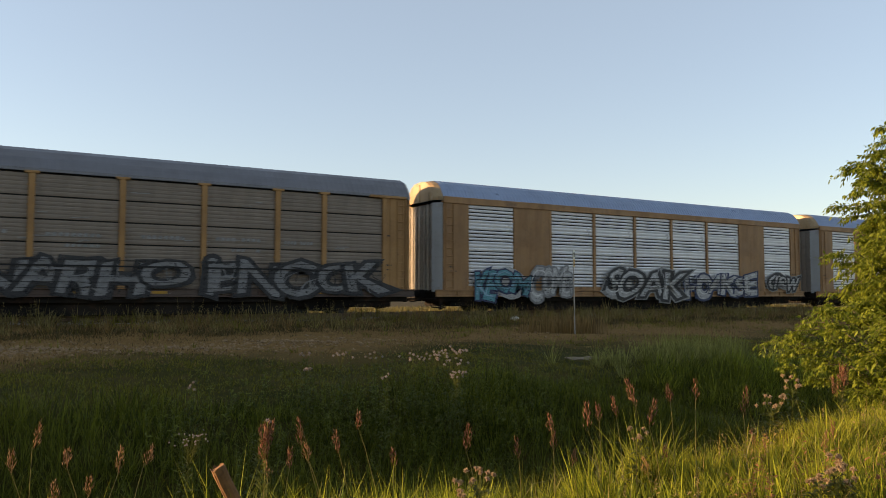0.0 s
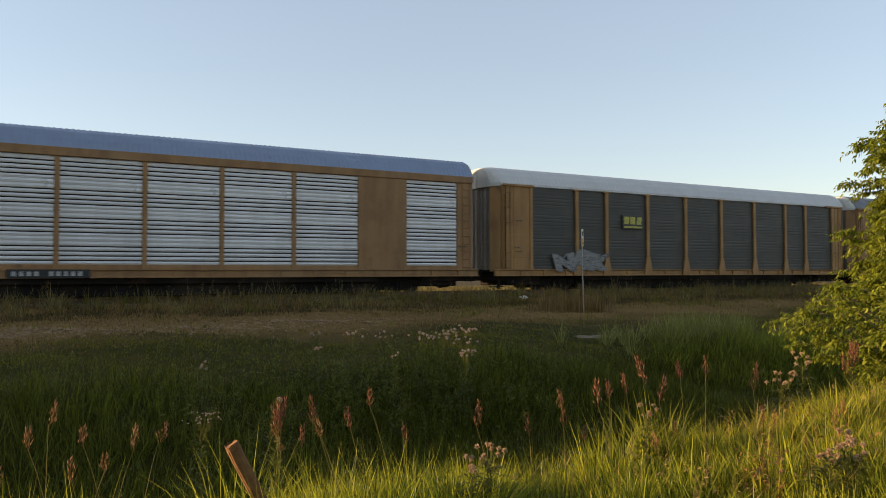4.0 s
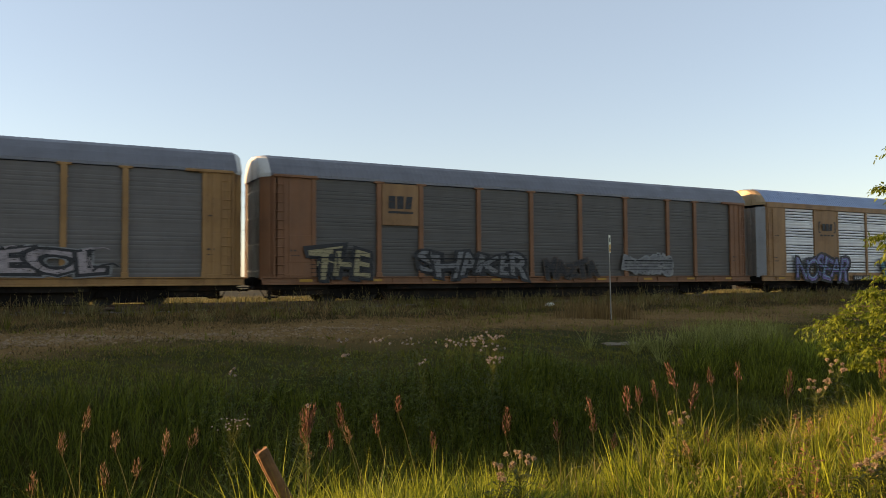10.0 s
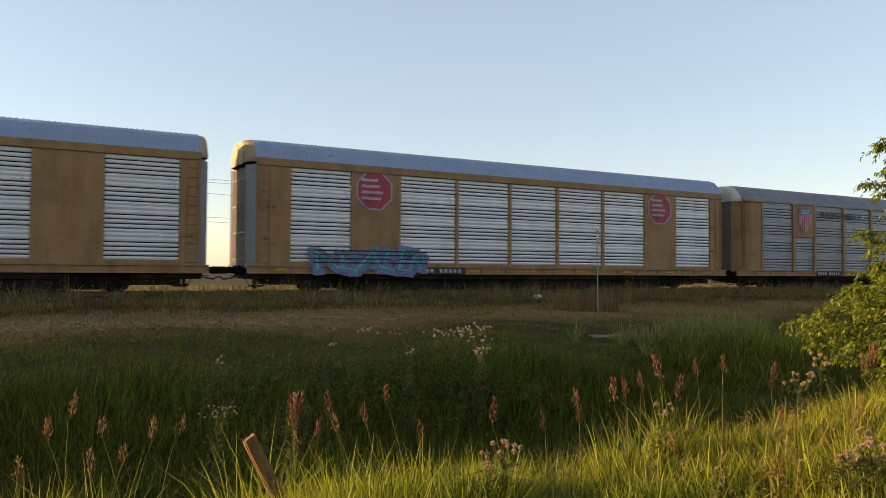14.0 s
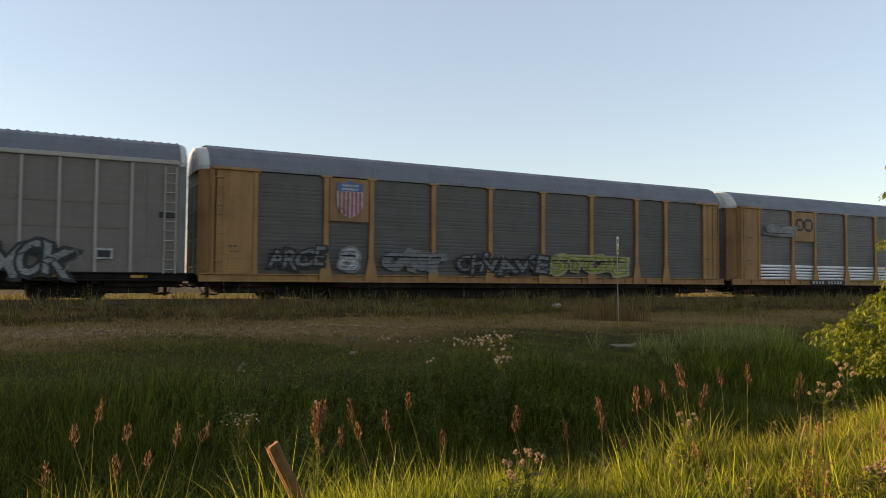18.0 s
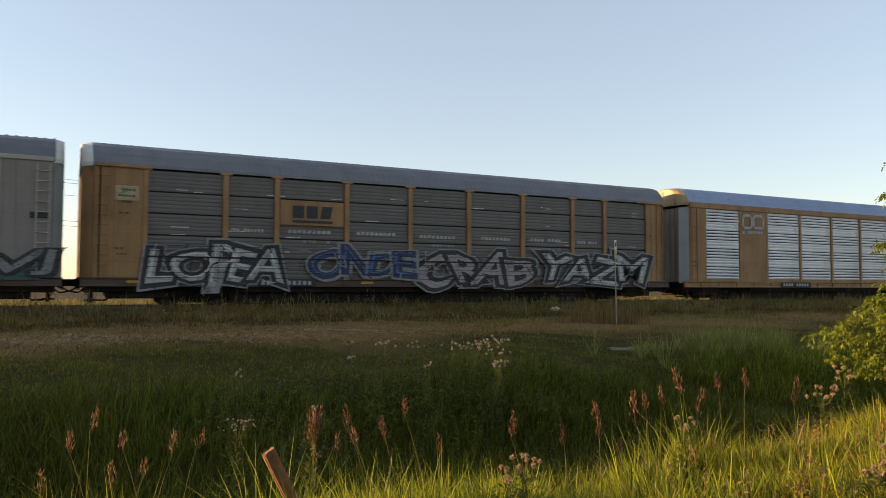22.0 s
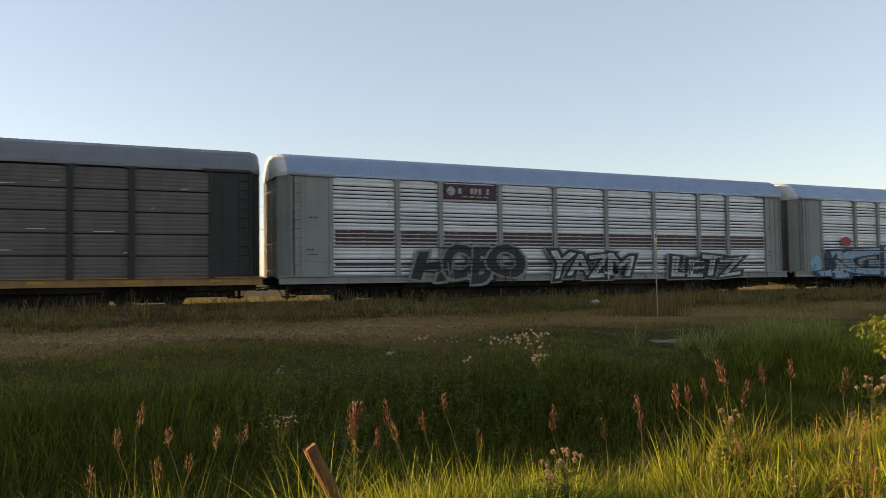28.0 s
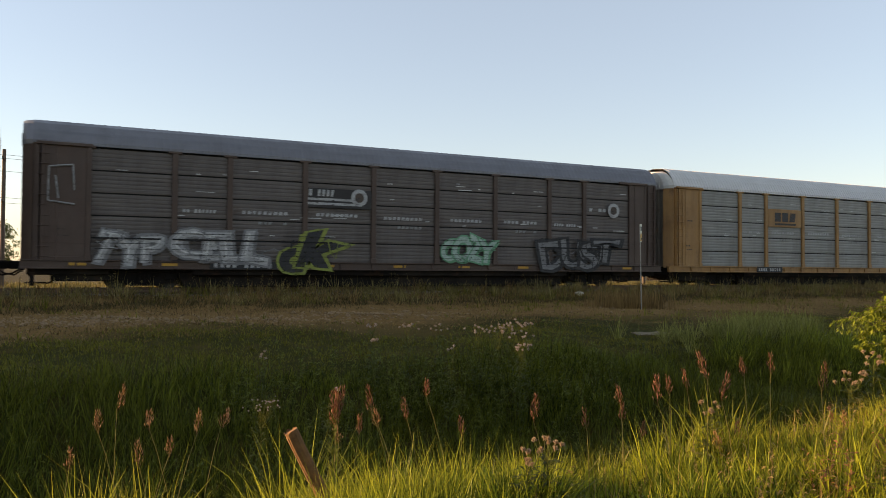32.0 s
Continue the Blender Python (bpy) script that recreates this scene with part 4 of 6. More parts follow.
# ---- emblems, boards and graffiti on the cars ----
def decorate():
    graffiti(CARS[0], "KEOM", -9.99, 1.35, 1.35, 3.16, "teal", "navy", glow="white")
    graffiti(CARS[0], "CoMB", -7.04, 1.44, 1.55, 2.67, "white", "ash")
    graffiti(CARS[0], "SOAK", -0.36, 1.46, 1.48, 5.8, "white", "black")
    graffiti(CARS[0], "HoAKSiE", 5.73, 1.33, 1.42, 6.21, "white", "navy")
    graffiti(CARS[0], "crew", 11.56, 1.56, 0.78, 2.95, "white", "black")
    graffiti(CARS[1], "NTECJ", -7.82, 1.55, 1.5, 7.4, "ash", "black")
    graffiti(CARS[1], "NARHO", 0.62, 1.5, 1.35, 7.2, "ash", "black")
    graffiti(CARS[1], "iENOCK", 8.61, 1.5, 1.35, 7.6, "ash", "black")
    graffiti(CARS[2], "OBUS", -1.83, 1.57, 1.33, 3.66, "white", "black", glow="grey")
    graffiti(CARS[2], "BALLZ", 6.24, 1.6, 1.04, 2.43, "white", "black")
    graffiti(CARS[2], "AWEZO", -9.86, 1.53, 0.95, 2.48, "ash", "black")
    graffiti(CARS[3], "NAEK", -8.91, 1.48, 0.81, 3.2, "grey", "ash")
    graffiti(CARS[5], "DREOUS", -0.25, 1.45, 1.42, 6.5, "teal", "black", glow="orange")
    graffiti(CARS[5], "oso", 8.94, 1.57, 0.49, 1.16, "ash", "black")
    graffiti(CARS[6], "EOEH", -5.53, 1.69, 0.75, 2.2, "ash", "brown")
    graffiti(CARS[7], "NOSEAR", -8.59, 1.47, 1.5, 5.1, "purple", "black")
    graffiti(CARS[7], "VADOTTE", 0.46, 1.45, 1.45, 6.5, "teal", "navy")
    graffiti(CARS[7], "SEEAR", 7.88, 1.43, 1.35, 6.6, "blue", "black")
    graffiti(CARS[8], "THE", -10.88, 1.57, 1.33, 2.53, "sand", "black")
    graffiti(CARS[8], "SHAKER", -4.34, 1.6, 1.1, 5.8, "ash", "black")
    graffiti(CARS[8], "MAZTA", 1.21, 1.39, 0.89, 3.22, "black", "brown")
    graffiti(CARS[8], "nvolence", 6.22, 1.6, 0.8, 3.3, "ash", "grey")
    graffiti(CARS[9], "CATOY", -8.5, 1.6, 1.15, 5.4, "teal", "pink")
    graffiti(CARS[9], "SiLEZBE", -2.42, 1.62, 1.1, 6.0, "grey", "black")
    graffiti(CARS[9], "SEKVEOL", 5.36, 1.62, 1.1, 7.4, "blush", "black")
    graffiti(CARS[11], "NEALER", -8.30, 1.2, 1.11, 5.32, "teal", "purple")
    graffiti(CARS[12], "SHOR", -9.61, 1.63, 1.2, 4.59, "white", "black")
    graffiti(CARS[13], "Jiuz", -10.39, 3.86, 0.5, 2.3, "grey", "ash")
    graffiti(CARS[14], "AROE", -10.33, 1.7, 0.85, 2.3, "ash", "black")
    graffiti(CARS[14], "8", -8.11, 1.61, 1.08, 0.65, "white", "ash")
    graffiti(CARS[14], "CAST", -5.12, 1.65, 0.81, 2.8, "ash", "ash")
    graffiti(CARS[14], "OHVAVSE", -0.46, 1.6, 0.85, 5.0, "ash", "black")
    graffiti(CARS[14], "STOJE", 4.6, 1.66, 0.9, 4.6, "lime", "sand")
    graffiti(CARS[15], "REBAL", -4.62, 1.58, 1.16, 3.58, "grey", "ash")
    graffiti(CARS[15], "NEUTV", 1.22, 1.65, 1.08, 4.54, "ash", "grey")
    graffiti(CARS[15], "KEPL", 5.09, 1.42, 1.29, 2.55, "grey", "black")
    graffiti(CARS[15], "UMOK", 8.50, 1.46, 1.35, 3.3, "grey", "black")
    graffiti(CARS[17], "LOPEA", -9.26, 1.58, 1.5, 5.3, "white", "black")
    graffiti(CARS[17], "ONDE", -3.37, 1.68, 1.33, 4.74, "navy", "grey")
    graffiti(CARS[17], "CRAB", 2.27, 1.55, 1.52, 6.0, "blush", "black")
    graffiti(CARS[17], "YAZM", 9.0, 1.58, 1.5, 6.6, "white", "black")
    graffiti(CARS[18], "K", -10.22, 1.61, 1.18, 1.52, "umber", "black")
    graffiti(CARS[18], "SPAZ", -3.74, 1.56, 0.85, 4.0, "sand", "ash")
    graffiti(CARS[18], "LAD", 1.00, 1.53, 1.41, 4.49, "umber", "black", glow="sand")
    graffiti(CARS[18], "NGUY", 6.26, 1.76, 1.48, 6.04, "white", "black")
    graffiti(CARS[18], "LoVJ", 11.6, 1.55, 0.9, 4.2, "ash", "black")
    graffiti(CARS[19], "NEVUN", -7.50, 1.46, 1.61, 5.42, "sky", "black", glow="white")
    graffiti(CARS[19], "HYENA", -1.36, 1.47, 1.55, 5.02, "white", "brown")
    graffiti(CARS[19], "BTTL", 6.28, 1.65, 1.2, 6.0, "blush", "grey")
    graffiti(CARS[20], "JIGI", -9.11, 1.49, 1.8, 6.1, "sky", "navy", 0.5)
    graffiti(CARS[20], "OOPS", 0.94, 1.52, 1.62, 4.48, "navy", "white")
    graffiti(CARS[20], "SPASM", 6.74, 1.52, 1.62, 5.64, "navy", "sky")
    graffiti(CARS[20], "so", 10.81, 1.58, 0.89, 1.47, "ash", "navy")
    graffiti(CARS[21], "HOBO", -5.63, 1.46, 1.62, 5.32, "black", "grey")
    graffiti(CARS[21], "YAZM", 0.8, 1.4, 1.35, 4.75, "chalk", "black", 0.6)
    graffiti(CARS[21], "LETZ", 8.1, 1.32, 1.2, 4.6, "chalk", "black", 0.6)
    graffiti(CARS[24], "TYP", -10.66, 1.5, 1.15, 2.23, "white", "ash")
    graffiti(CARS[24], "CELL", -7.43, 1.51, 1.3, 3.44, "white", "ash")
    graffiti(CARS[24], "dlk", -3.98, 1.48, 1.41, 2.11, "black", "lime")
    graffiti(CARS[24], "COZY", 3.32, 1.61, 1.03, 2.58, "mint", "green")
    graffiti(CARS[24], "DUST", 9.37, 1.57, 1.49, 4.43, "ash", "black")
    board(CARS[4], -4.27, 2.6)
    board(CARS[5], -5.62, 2.5)
    board(CARS[6], -5.96, 2.8)
    board(CARS[2], -5.79, 2.4)
    board(CARS[7], -4.52, 2.2)
    board(CARS[9], -6.19, 2.8)
    board(CARS[10], -5.70, 2.5)
    board(CARS[11], -4.98, 2.7)
    board(CARS[12], -4.37, 2.6)
    board(CARS[13], -5.96, 3.2)
    board(CARS[16], -4.58, 2.6)
    board(CARS[17], -6.59, 2.4)
    board(CARS[22], -6.57, 2.8)
    board(CARS[24], -6.47, 2.6)
    board(CARS[23], -6.84, 2.0)
    board(CARS[21], -5.44, 2.2)
    C = CARS
    octagon = [(math.cos(a), math.sin(a)) for a in (math.pi / 8 + math.pi / 4 * np.arange(8))]

    def logo(k, x, z, h, w, ink):
        """A word mark as plain block shapes."""
        mb = MB()
        a, b = z - h / 2, z + h / 2
        mb.quad((x - w / 2, -0.004, a), (x - w * 0.22, -0.004, a), (x - w * 0.22, -0.004, b), (x - w / 2, -0.004, b))
        mb.quad((x - w * 0.16, -0.004, a), (x + w * 0.12, -0.004, a), (x + w * 0.12, -0.004, b), (x - w * 0.16, -0.004, b))
        mb.quad((x + w * 0.18, -0.004, a), (x + w * 0.44, -0.004, a), (x + w / 2, -0.004, b), (x + w * 0.24, -0.004, b))
        part("emblem", mb.mesh("emblem", SPRAY[ink]), C[k], "%s block emblem" % ink, pose(0, -SIDE - 0.075, 0))

    def noodle(k, x, z, h, w, ink):
        """A rounded two-loop word mark drawn as thick bars."""
        mb = MB()
        r = 0.075
        a, b, c = x - w / 2, x + 0.02 * w, x + w / 2
        for u, v in ((a, b - 0.16), (b, c)):
            mb.tube([(u + 0.12, 0, z + h / 2), (u, 0, z + h * 0.3), (u, 0, z - h * 0.3), (u + 0.12, 0, z - h / 2), (v - 0.12, 0, z - h / 2), (v, 0, z - h * 0.3), (v, 0, z + h * 0.3), (v - 0.12, 0, z + h / 2), (u + 0.12, 0, z + h / 2)], r, 6)
        for v in range(len(mb.v)):
            mb.v[v] = (mb.v[v][0], mb.v[v][1] * 0.1, mb.v[v][2])
        part("emblem", mb.mesh("emblem", SPRAY[ink]), C[k], "%s rounded emblem" % ink, pose(0, -SIDE - 0.075, 0))

    def under(k, x, z, w, ink):
        shape(C[k], "underline", [(-w / 2, -0.05), (w / 2, -0.05), (w / 2, 0.05), (-w / 2, 0.05)], ink, x, z, 0.082)

    # tan plates with emblems in the second and third bays
    for k, x, z0, z1, w, m in ((1, -8.05, 3.2, 5.05, 1.75, YELLOW), (8, -8.05, 3.25, 5.05, 1.75, TAN), (9, -8.05, 3.2, 5.05, 1.75, YELLOW), (10, -8.05, 3.1, 5.05, 1.75, TAN),
                               (13, -8.05, 3.3, 5.05, 1.75, YELLOW), (14, -8.05, 3.25, 5.05, 1.75, TAN), (19, -8.05, 3.2, 5.05, 1.75, TAN), (17, -5.56, 3.2, 4.2, 2.7, TAN),
                               (22, -5.92, 3.2, 4.25, 2.62, FADEDRED), (23, -5.56, 3.28, 4.28, 2.7, YELLOW), (21, -5.56, 4.35, 5.02, 2.6, SPRAY["maroon"]), (3, -5.2, 3.2, 3.95, 1.5, GREEN)):
        badge_plate(C[k], x, z0, z1, w, m)
    for k in (1, 10, 14, 19):
        shield(C[k], -8.05, 4.2, 0.9)
    logo(8, -8.05, 4.25, 0.55, 1.15, "black"), under(8, -8.05, 3.82, 1.2, "black")
    logo(17, -5.56, 3.75, 0.5, 1.7, "black"), under(17, -5.56, 3.36, 1.7, "black")
    logo(23, -5.56, 3.83, 0.5, 1.7, "black"), under(23, -5.56, 3.44, 1.7, "black")
    logo(3, -5.2, 3.65, 0.4, 1.3, "yellow"), under(3, -5.2, 3.3, 1.3, "yellow")
    noodle(9, -8.2, 4.25, 0.6, 1.4, "black"), noodle(13, -8.05, 4.3, 0.6, 1.4, "black"), noodle(16, -8.2, 4.45, 0.7, 1.7, "white")
    bars(C[16], -8.2, 3.85, 1.7, 0.16, "white", 8, 0.05)
    for k in (7, 12):
        logo(k, -8.05, 4.0, 0.42, 1.0, "black")
        for s in (-1, 1):
            mb = MB().box(s * 0.78 - 0.03, s * 0.78 + 0.03, -0.01, 0, -0.34, 0.34)
            for z in (-0.34, 0.28):
                mb.box(min(s * 0.78, s * 0.62), max(s * 0.78, s * 0.62), -0.01, 0, z, z + 0.06)
            part("bracket_mark", mb.mesh("bracket_mark", SPRAY["black"]), C[k], "", pose(-8.05, -SIDE - 0.05, 4.0))
        bars(C[k], -8.05, 3.5, 1.4, 0.09, "black", 4, 0.06)
    for x in (-8.2, 8.6):
        o = shape(C[11], "emblem", [(0.9 * a, 0.9 * b) for a, b in octagon], "white", x, 4.3, 0.06, "red octagon emblem with white border")
        part("red_field", flat_shape([(0.83 * a, 0.83 * b) for a, b in octagon], SPRAY["red"], -0.006), o, "red field")
        mb = MB()
        for j, w in enumerate((0.75, 0.85, 1.0, 0.9)):
            mb.quad((-0.6, -0.012, 0.38 - 0.26 * j), (-0.6 + w, -0.012, 0.38 - 0.26 * j), (-0.6 + w, -0.012, 0.5 - 0.26 * j), (-0.6, -0.012, 0.5 - 0.26 * j))
        part("white_bars", mb.mesh("white_bars", SPRAY["white"]), o)
    for k in (5, 20):
        for x in (-2.75, 3.1):
            e = shape(C[k], "emblem", [(-0.3, -0.34), (0.3, -0.34), (0.3, 0.34), (-0.3, 0.34)], "red", x, 3.7, 0.09, "small red square emblem")
            part("white_bar", flat_shape([(-0.15, -0.05), (0.2, -0.05), (0.2, 0.06), (-0.15, 0.06)], SPRAY["grey"], -0.006), e)
    ring = shape(C[6], "emblem", round_pts(0, 0, 0.42, 0.42), "navy", -12.75, 4.35, 0.06, "round blue emblem")
    part("cross_bar", MB().box(-0.4, 0.4, -0.012, -0.004, -0.05, 0.05).box(-0.05, 0.05, -0.012, -0.004, -0.4, 0.4).mesh("cross_bar", YELLOW), ring)
    lettering(C[10], "BUILDING", -5.55, 4.58, 0.34, 1.95, "black"), lettering(C[10], "AMERICA", -3.3, 4.58, 0.34, 1.95, "black")
    bars(C[2], -5.4, 3.6, 2.2, 0.36, "ash", 8)
    bars(C[15], -9.8, 3.4, 0.7, 0.24, "black", 3), bars(C[15], -9.3, 2.7, 1.5, 0.24, "black", 7)
    bars(C[21], -5.4, 4.72, 1.6, 0.26, "white", 8, 0.075), bars(C[21], -5.3, 4.47, 1.4, 0.05, "white", 4, 0.075)
    shape(C[21], "emblem", round_pts(0, 0, 0.2, 0.2), "white", -6.55, 4.7, 0.075)
    for a, b in zip([-11.96] + POSTS, POSTS + [12.56]):
        for z, h in ((2.86, 0.13), (2.69, 0.13), (2.52, 0.11), (2.35, 0.08), (1.5, 0.1)):
            shape(C[21], "stripe", [(a + 0.16 - (a + b) / 2, -h / 2), (b - 0.16 - (a + b) / 2, -h / 2), (b - 0.16 - (a + b) / 2, h / 2), (a + 0.16 - (a + b) / 2, h / 2)], "maroon", (a + b) / 2, z, -0.02, "maroon stripe")
    # pale bars painted for daylight that shows through the sheets
    for k, n in ((1, 7), (17, 7), (22, 5), (23, 5), (24, 7)):
        for j, (a, b) in enumerate(zip(POSTS, POSTS[1:])):
            if j < n:
                bars(C[k], (a + b) / 2 - 0.1 + BAY.get(k, 0), 2.93 + 0.02 * (j % 3), (b - a) * 0.62, 0.13, "grey" if k == 1 else "white", 9, 0.0)
                if j % 2:
                    bars(C[k], (a + b) / 2 + 0.2 + BAY.get(k, 0), 2.55, (b - a) * 0.4, 0.11, "grey", 6, 0.0)
    for k in (1, 17, 22, 23, 24):          # light through holes along the sheet edges, painted as pale dashes
        rng = random.Random(60 + k)
        mb = MB()
        for q in range(34):
            x, z, w, h = rng.uniform(-11.5, 12.0), Z0 + 0.807 * rng.choice((1, 2, 2, 2, 3, 4, 4)) + rng.uniform(0.0, 0.3), rng.uniform(0.12, 0.75), rng.uniform(0.025, 0.045)
            mb.quad((x, 0, z), (x + w, 0, z + 0.006), (x + w * 0.95, 0, z + h), (x + 0.02, 0, z + h * 0.8))
        tagged(part("scrape_marks", mb.mesh("scrape_marks", SPRAY["chalk" if k != 1 else "grey"]), C[k], "pale dashes for light through the sheet holes", pose(0, -SIDE + 0.015, 0)), kind="stuff")
    badge_plate(C[24], -2.6, 3.25, 4.05, 2.75, BLACKP)
    bars(C[22], -5.92, 3.72, 1.65, 0.4, "white", 7, 0.085)
    for z, w in ((3.86, 1.3), ):
        bars(C[24], -3.3, z, w, 0.27, "white", 7, 0.075)
    shape(C[24], "stripe", [(-1.15, -0.05), (0.9, -0.05), (0.9, 0.05), (-1.15, 0.05)], "white", -2.85, 3.6, 0.075)
    shape(C[24], "stripe", [(-1.15, -0.05), (0.9, -0.05), (0.9, 0.05), (-1.15, 0.05)], "white", -2.85, 3.42, 0.075)
    for x in (-1.78, 11.5):
        o = shape(C[24], "emblem", round_pts(0, 0, 0.36, 0.36), "white", x, 3.72, 0.08, "white ring emblem")
        part("dark_core", flat_shape(round_pts(0, 0, 0.2, 0.2), SPRAY["brown"], -0.006), o)
    bars(C[24], 10.6, 3.72, 1.1, 0.16, "white", 4, 0.02)
    mb = MB()
    for pts in ([(-0.4, 0.6), (0.35, 0.7)], [(-0.4, 0.6), (-0.42, -0.6)], [(-0.42, -0.6), (0.42, -0.7)], [(-0.2, 0.3), (-0.1, -0.5)], [(0.35, 0.7), (0.4, -0.2)]):
        mb.tube([(pts[0][0], 0, pts[0][1]), (pts[1][0], 0, pts[1][1])], 0.035, 5)
    part("graffiti", mb.mesh("graffiti", SPRAY["grey"]), C[24], "thin grey sprayed lines", pose(-12.85, -SIDE - 0.06, 3.7))
    mb = MB()
    for s in (-0.28, 0.0, 0.28):
        mb.tube([(s, 0, 0.0), (s * 1.5, 0, 0.35), (s, 0, 0.6)], 0.035, 5)
    mb.tube([(-0.4, 0, -0.1), (0.4, 0, -0.1)], 0.05, 5)
    part("graffiti", mb.mesh("graffiti", SPRAY["ash"]), C[22], "faint grey sprayed crown", pose(-12.9, -SIDE - 0.05, 1.9))
    b = badge_plate(C[18], -7.6, 1.62, 2.2, 3.55, PLATE, "black board with pale marks")
    bars(C[18], -7.6, 1.92, 3.0, 0.3, "white", 9, 0.07)
    shape(C[18], "graffiti", [(-5.4, -0.25), (5.4, -0.25), (5.3, 0.22), (2, 0.3), (-2, 0.18), (-5.2, 0.25)], "forest", 8.0, 1.18, 0.095, "dark green strip of spray paint")
    for z, r in ((1.25, 0.36), (1.75, 0.27), (2.15, 0.2)):
        shape(C[18], "graffiti", round_pts(0, 0, r, r), "grey", -11.9, z, 0.06, "pale sprayed disc")
    hat = shape(C[18], "graffiti", [(-0.3, 0.0), (0.3, 0.0), (0.3, 0.08), (0.17, 0.08), (0.17, 0.42), (-0.17, 0.42), (-0.17, 0.08), (-0.3, 0.08)], "black", -11.9, 2.3, 0.07, "black sprayed hat")
    part("graffiti_buttons", MB().box(-0.03, 0.03, -0.02, 0, -0.55, -0.49).box(-0.03, 0.03, -0.02, 0, -0.75, -0.69).box(-0.09, -0.05, -0.02, 0, -0.13, -0.09).box(0.05, 0.09, -0.02, 0, -0.13, -0.09).mesh("graffiti_buttons", SPRAY["black"]), hat)
    shape(C[20], "graffiti", round_pts(0, 0, 0.42, 0.28), "red", -10.0, 2.72, 0.1, "small red sprayed oval")
    shape(C[20], "graffiti", round_pts(0, 0, 0.5, 0.46), "sky", -12.5, 1.45, 0.06, "pale blue sprayed disc")
    for k in (15, 18):
        part("handle_strip", cached("strip", lambda: MB().box(-0.06, 0.06, -0.04, 0, 1.3, 2.3, 0.01).mesh("handle_strip", REFLECT)), C[k], "yellow strip", pose(-12.9, -SIDE - 0.03, 0))
        part("vent_box", cached("ventbox", lambda: MB().box(-0.3, 0.3, -0.05, 0, 3.1, 3.3, 0.01).mesh("vent_box", BLACKP)), C[k], "", pose(13.35, -SIDE, 0))
        part("notice", cached("notice", lambda: MB().box(-0.3, 0.3, -0.03, 0, 1.5, 1.9, 0.01).box(-0.22, 0.22, -0.035, 0, 1.58, 1.82, 0, 1).mesh("notice", SPRAY["white"], PLATE)), C[k], "", pose(11.2, -SIDE, 0))
    badge_plate(C[17], -12.62, 3.85, 4.4, 0.8, SPRAY["sand"], "faded yellow notice")
    for q in range(3):
        bars(C[17], -12.62, 4.25 - 0.22 * q, 0.6, 0.07, "brown", 5, 0.075)
    for k in C:
        if k in (1, 7, 8, 11, 15, 17, 19, 22, 24):
            reflectors(C[k], [-12.3, -9.2, -6.2, -3.1, 0.1, 3.2, 6.3, 9.4, 12.4])
        if k not in (15, 18, 20, 22):
            for s in (-1, 1):
                bars(C[k], s * 12.75, 2.1, 0.5, 0.07, "brown", 3, 0.05), bars(C[k], s * 12.75, 1.9, 0.4, 0.05, "brown", 3, 0.05)
                if k % 2:
                    bars(C[k], s * 12.7, 3.4, 0.4, 0.06, "brown", 2, 0.05)


decorate()
bpy.data.scenes.remove(desk)


# ---- the track ----
def build_track():
    track = thing("railway_track", pose(0, TRACK_Y, 0), "rusty steel rails on wooden sleepers, half overgrown", "railway track")
    rail = MB()
    rail.sweep([(-0.075, -0.17), (0.075, -0.17), (0.02, -0.14), (0.015, -0.05), (0.037, -0.035), (0.037, 0.0), (-0.037, 0.0), (-0.037, -0.035), (-0.015, -0.05), (-0.02, -0.14)], -900, 900, closed=True)
    me = rail.mesh("rail", plain("rail_steel", (0.16, 0.10, 0.07), 0.5, 0.6))
    for y in (-0.755, 0.755):
        part("rail", me, track, "", pose(0, y, 0))
    tie = MB().box(-0.12, 0.12, -1.3, 1.3, -0.33, -0.175, 0.015).mesh("sleeper", plain("sleeper_wood", (0.09, 0.065, 0.045), 0.9))
    for j in range(140):
        part("sleeper", tie, track, "", pose(-10 + 0.52 * j, random.uniform(-0.04, 0.04), 0, 0, 0, random.uniform(-1, 1)))


def pebbles(name, n, xr, yr, size, mat, label, seed, lift=0.0, weight=None):
    """Loose stones on the ground, one mesh."""
    rng = np.random.default_rng(seed)
    x, y = rng.uniform(*xr, n), rng.uniform(*yr, n)
    if weight is not None:
        keep = rng.random(n) < weight(x, y)
        x, y = x[keep], y[keep]
    n = len(x)
    base = np.array([(1, 0, 0), (-1, 0, 0), (0, 1, 0), (0, -1, 0), (0, 0, 1), (0, 0, -0.6)], float)
    tri = np.array([(0, 2, 4), (2, 1, 4), (1, 3, 4), (3, 0, 4), (2, 0, 5), (1, 2, 5), (3, 1, 5), (0, 3, 5)])
    s = rng.uniform(*size, n)[:, None, None] * rng.uniform(0.6, 1.3, (n, 6, 3))
    v = base[None] * s
    a = rng.uniform(0, 6.28, n)
    ca, sa = np.cos(a)[:, None], np.sin(a)[:, None]
    v = np.stack([v[..., 0] * ca - v[..., 1] * sa, v[..., 0] * sa + v[..., 1] * ca, v[..., 2] * 0.6], -1)
    v += np.stack([x, y, gz(x, y) + lift], 1)[:, None]
    f = (tri[None] + 6 * np.arange(n)[:, None, None]).reshape(-1, 3)
    return solo(name, tri_mesh(name, v.reshape(-1, 3), f, mat), label, "stones", kind="stuff")


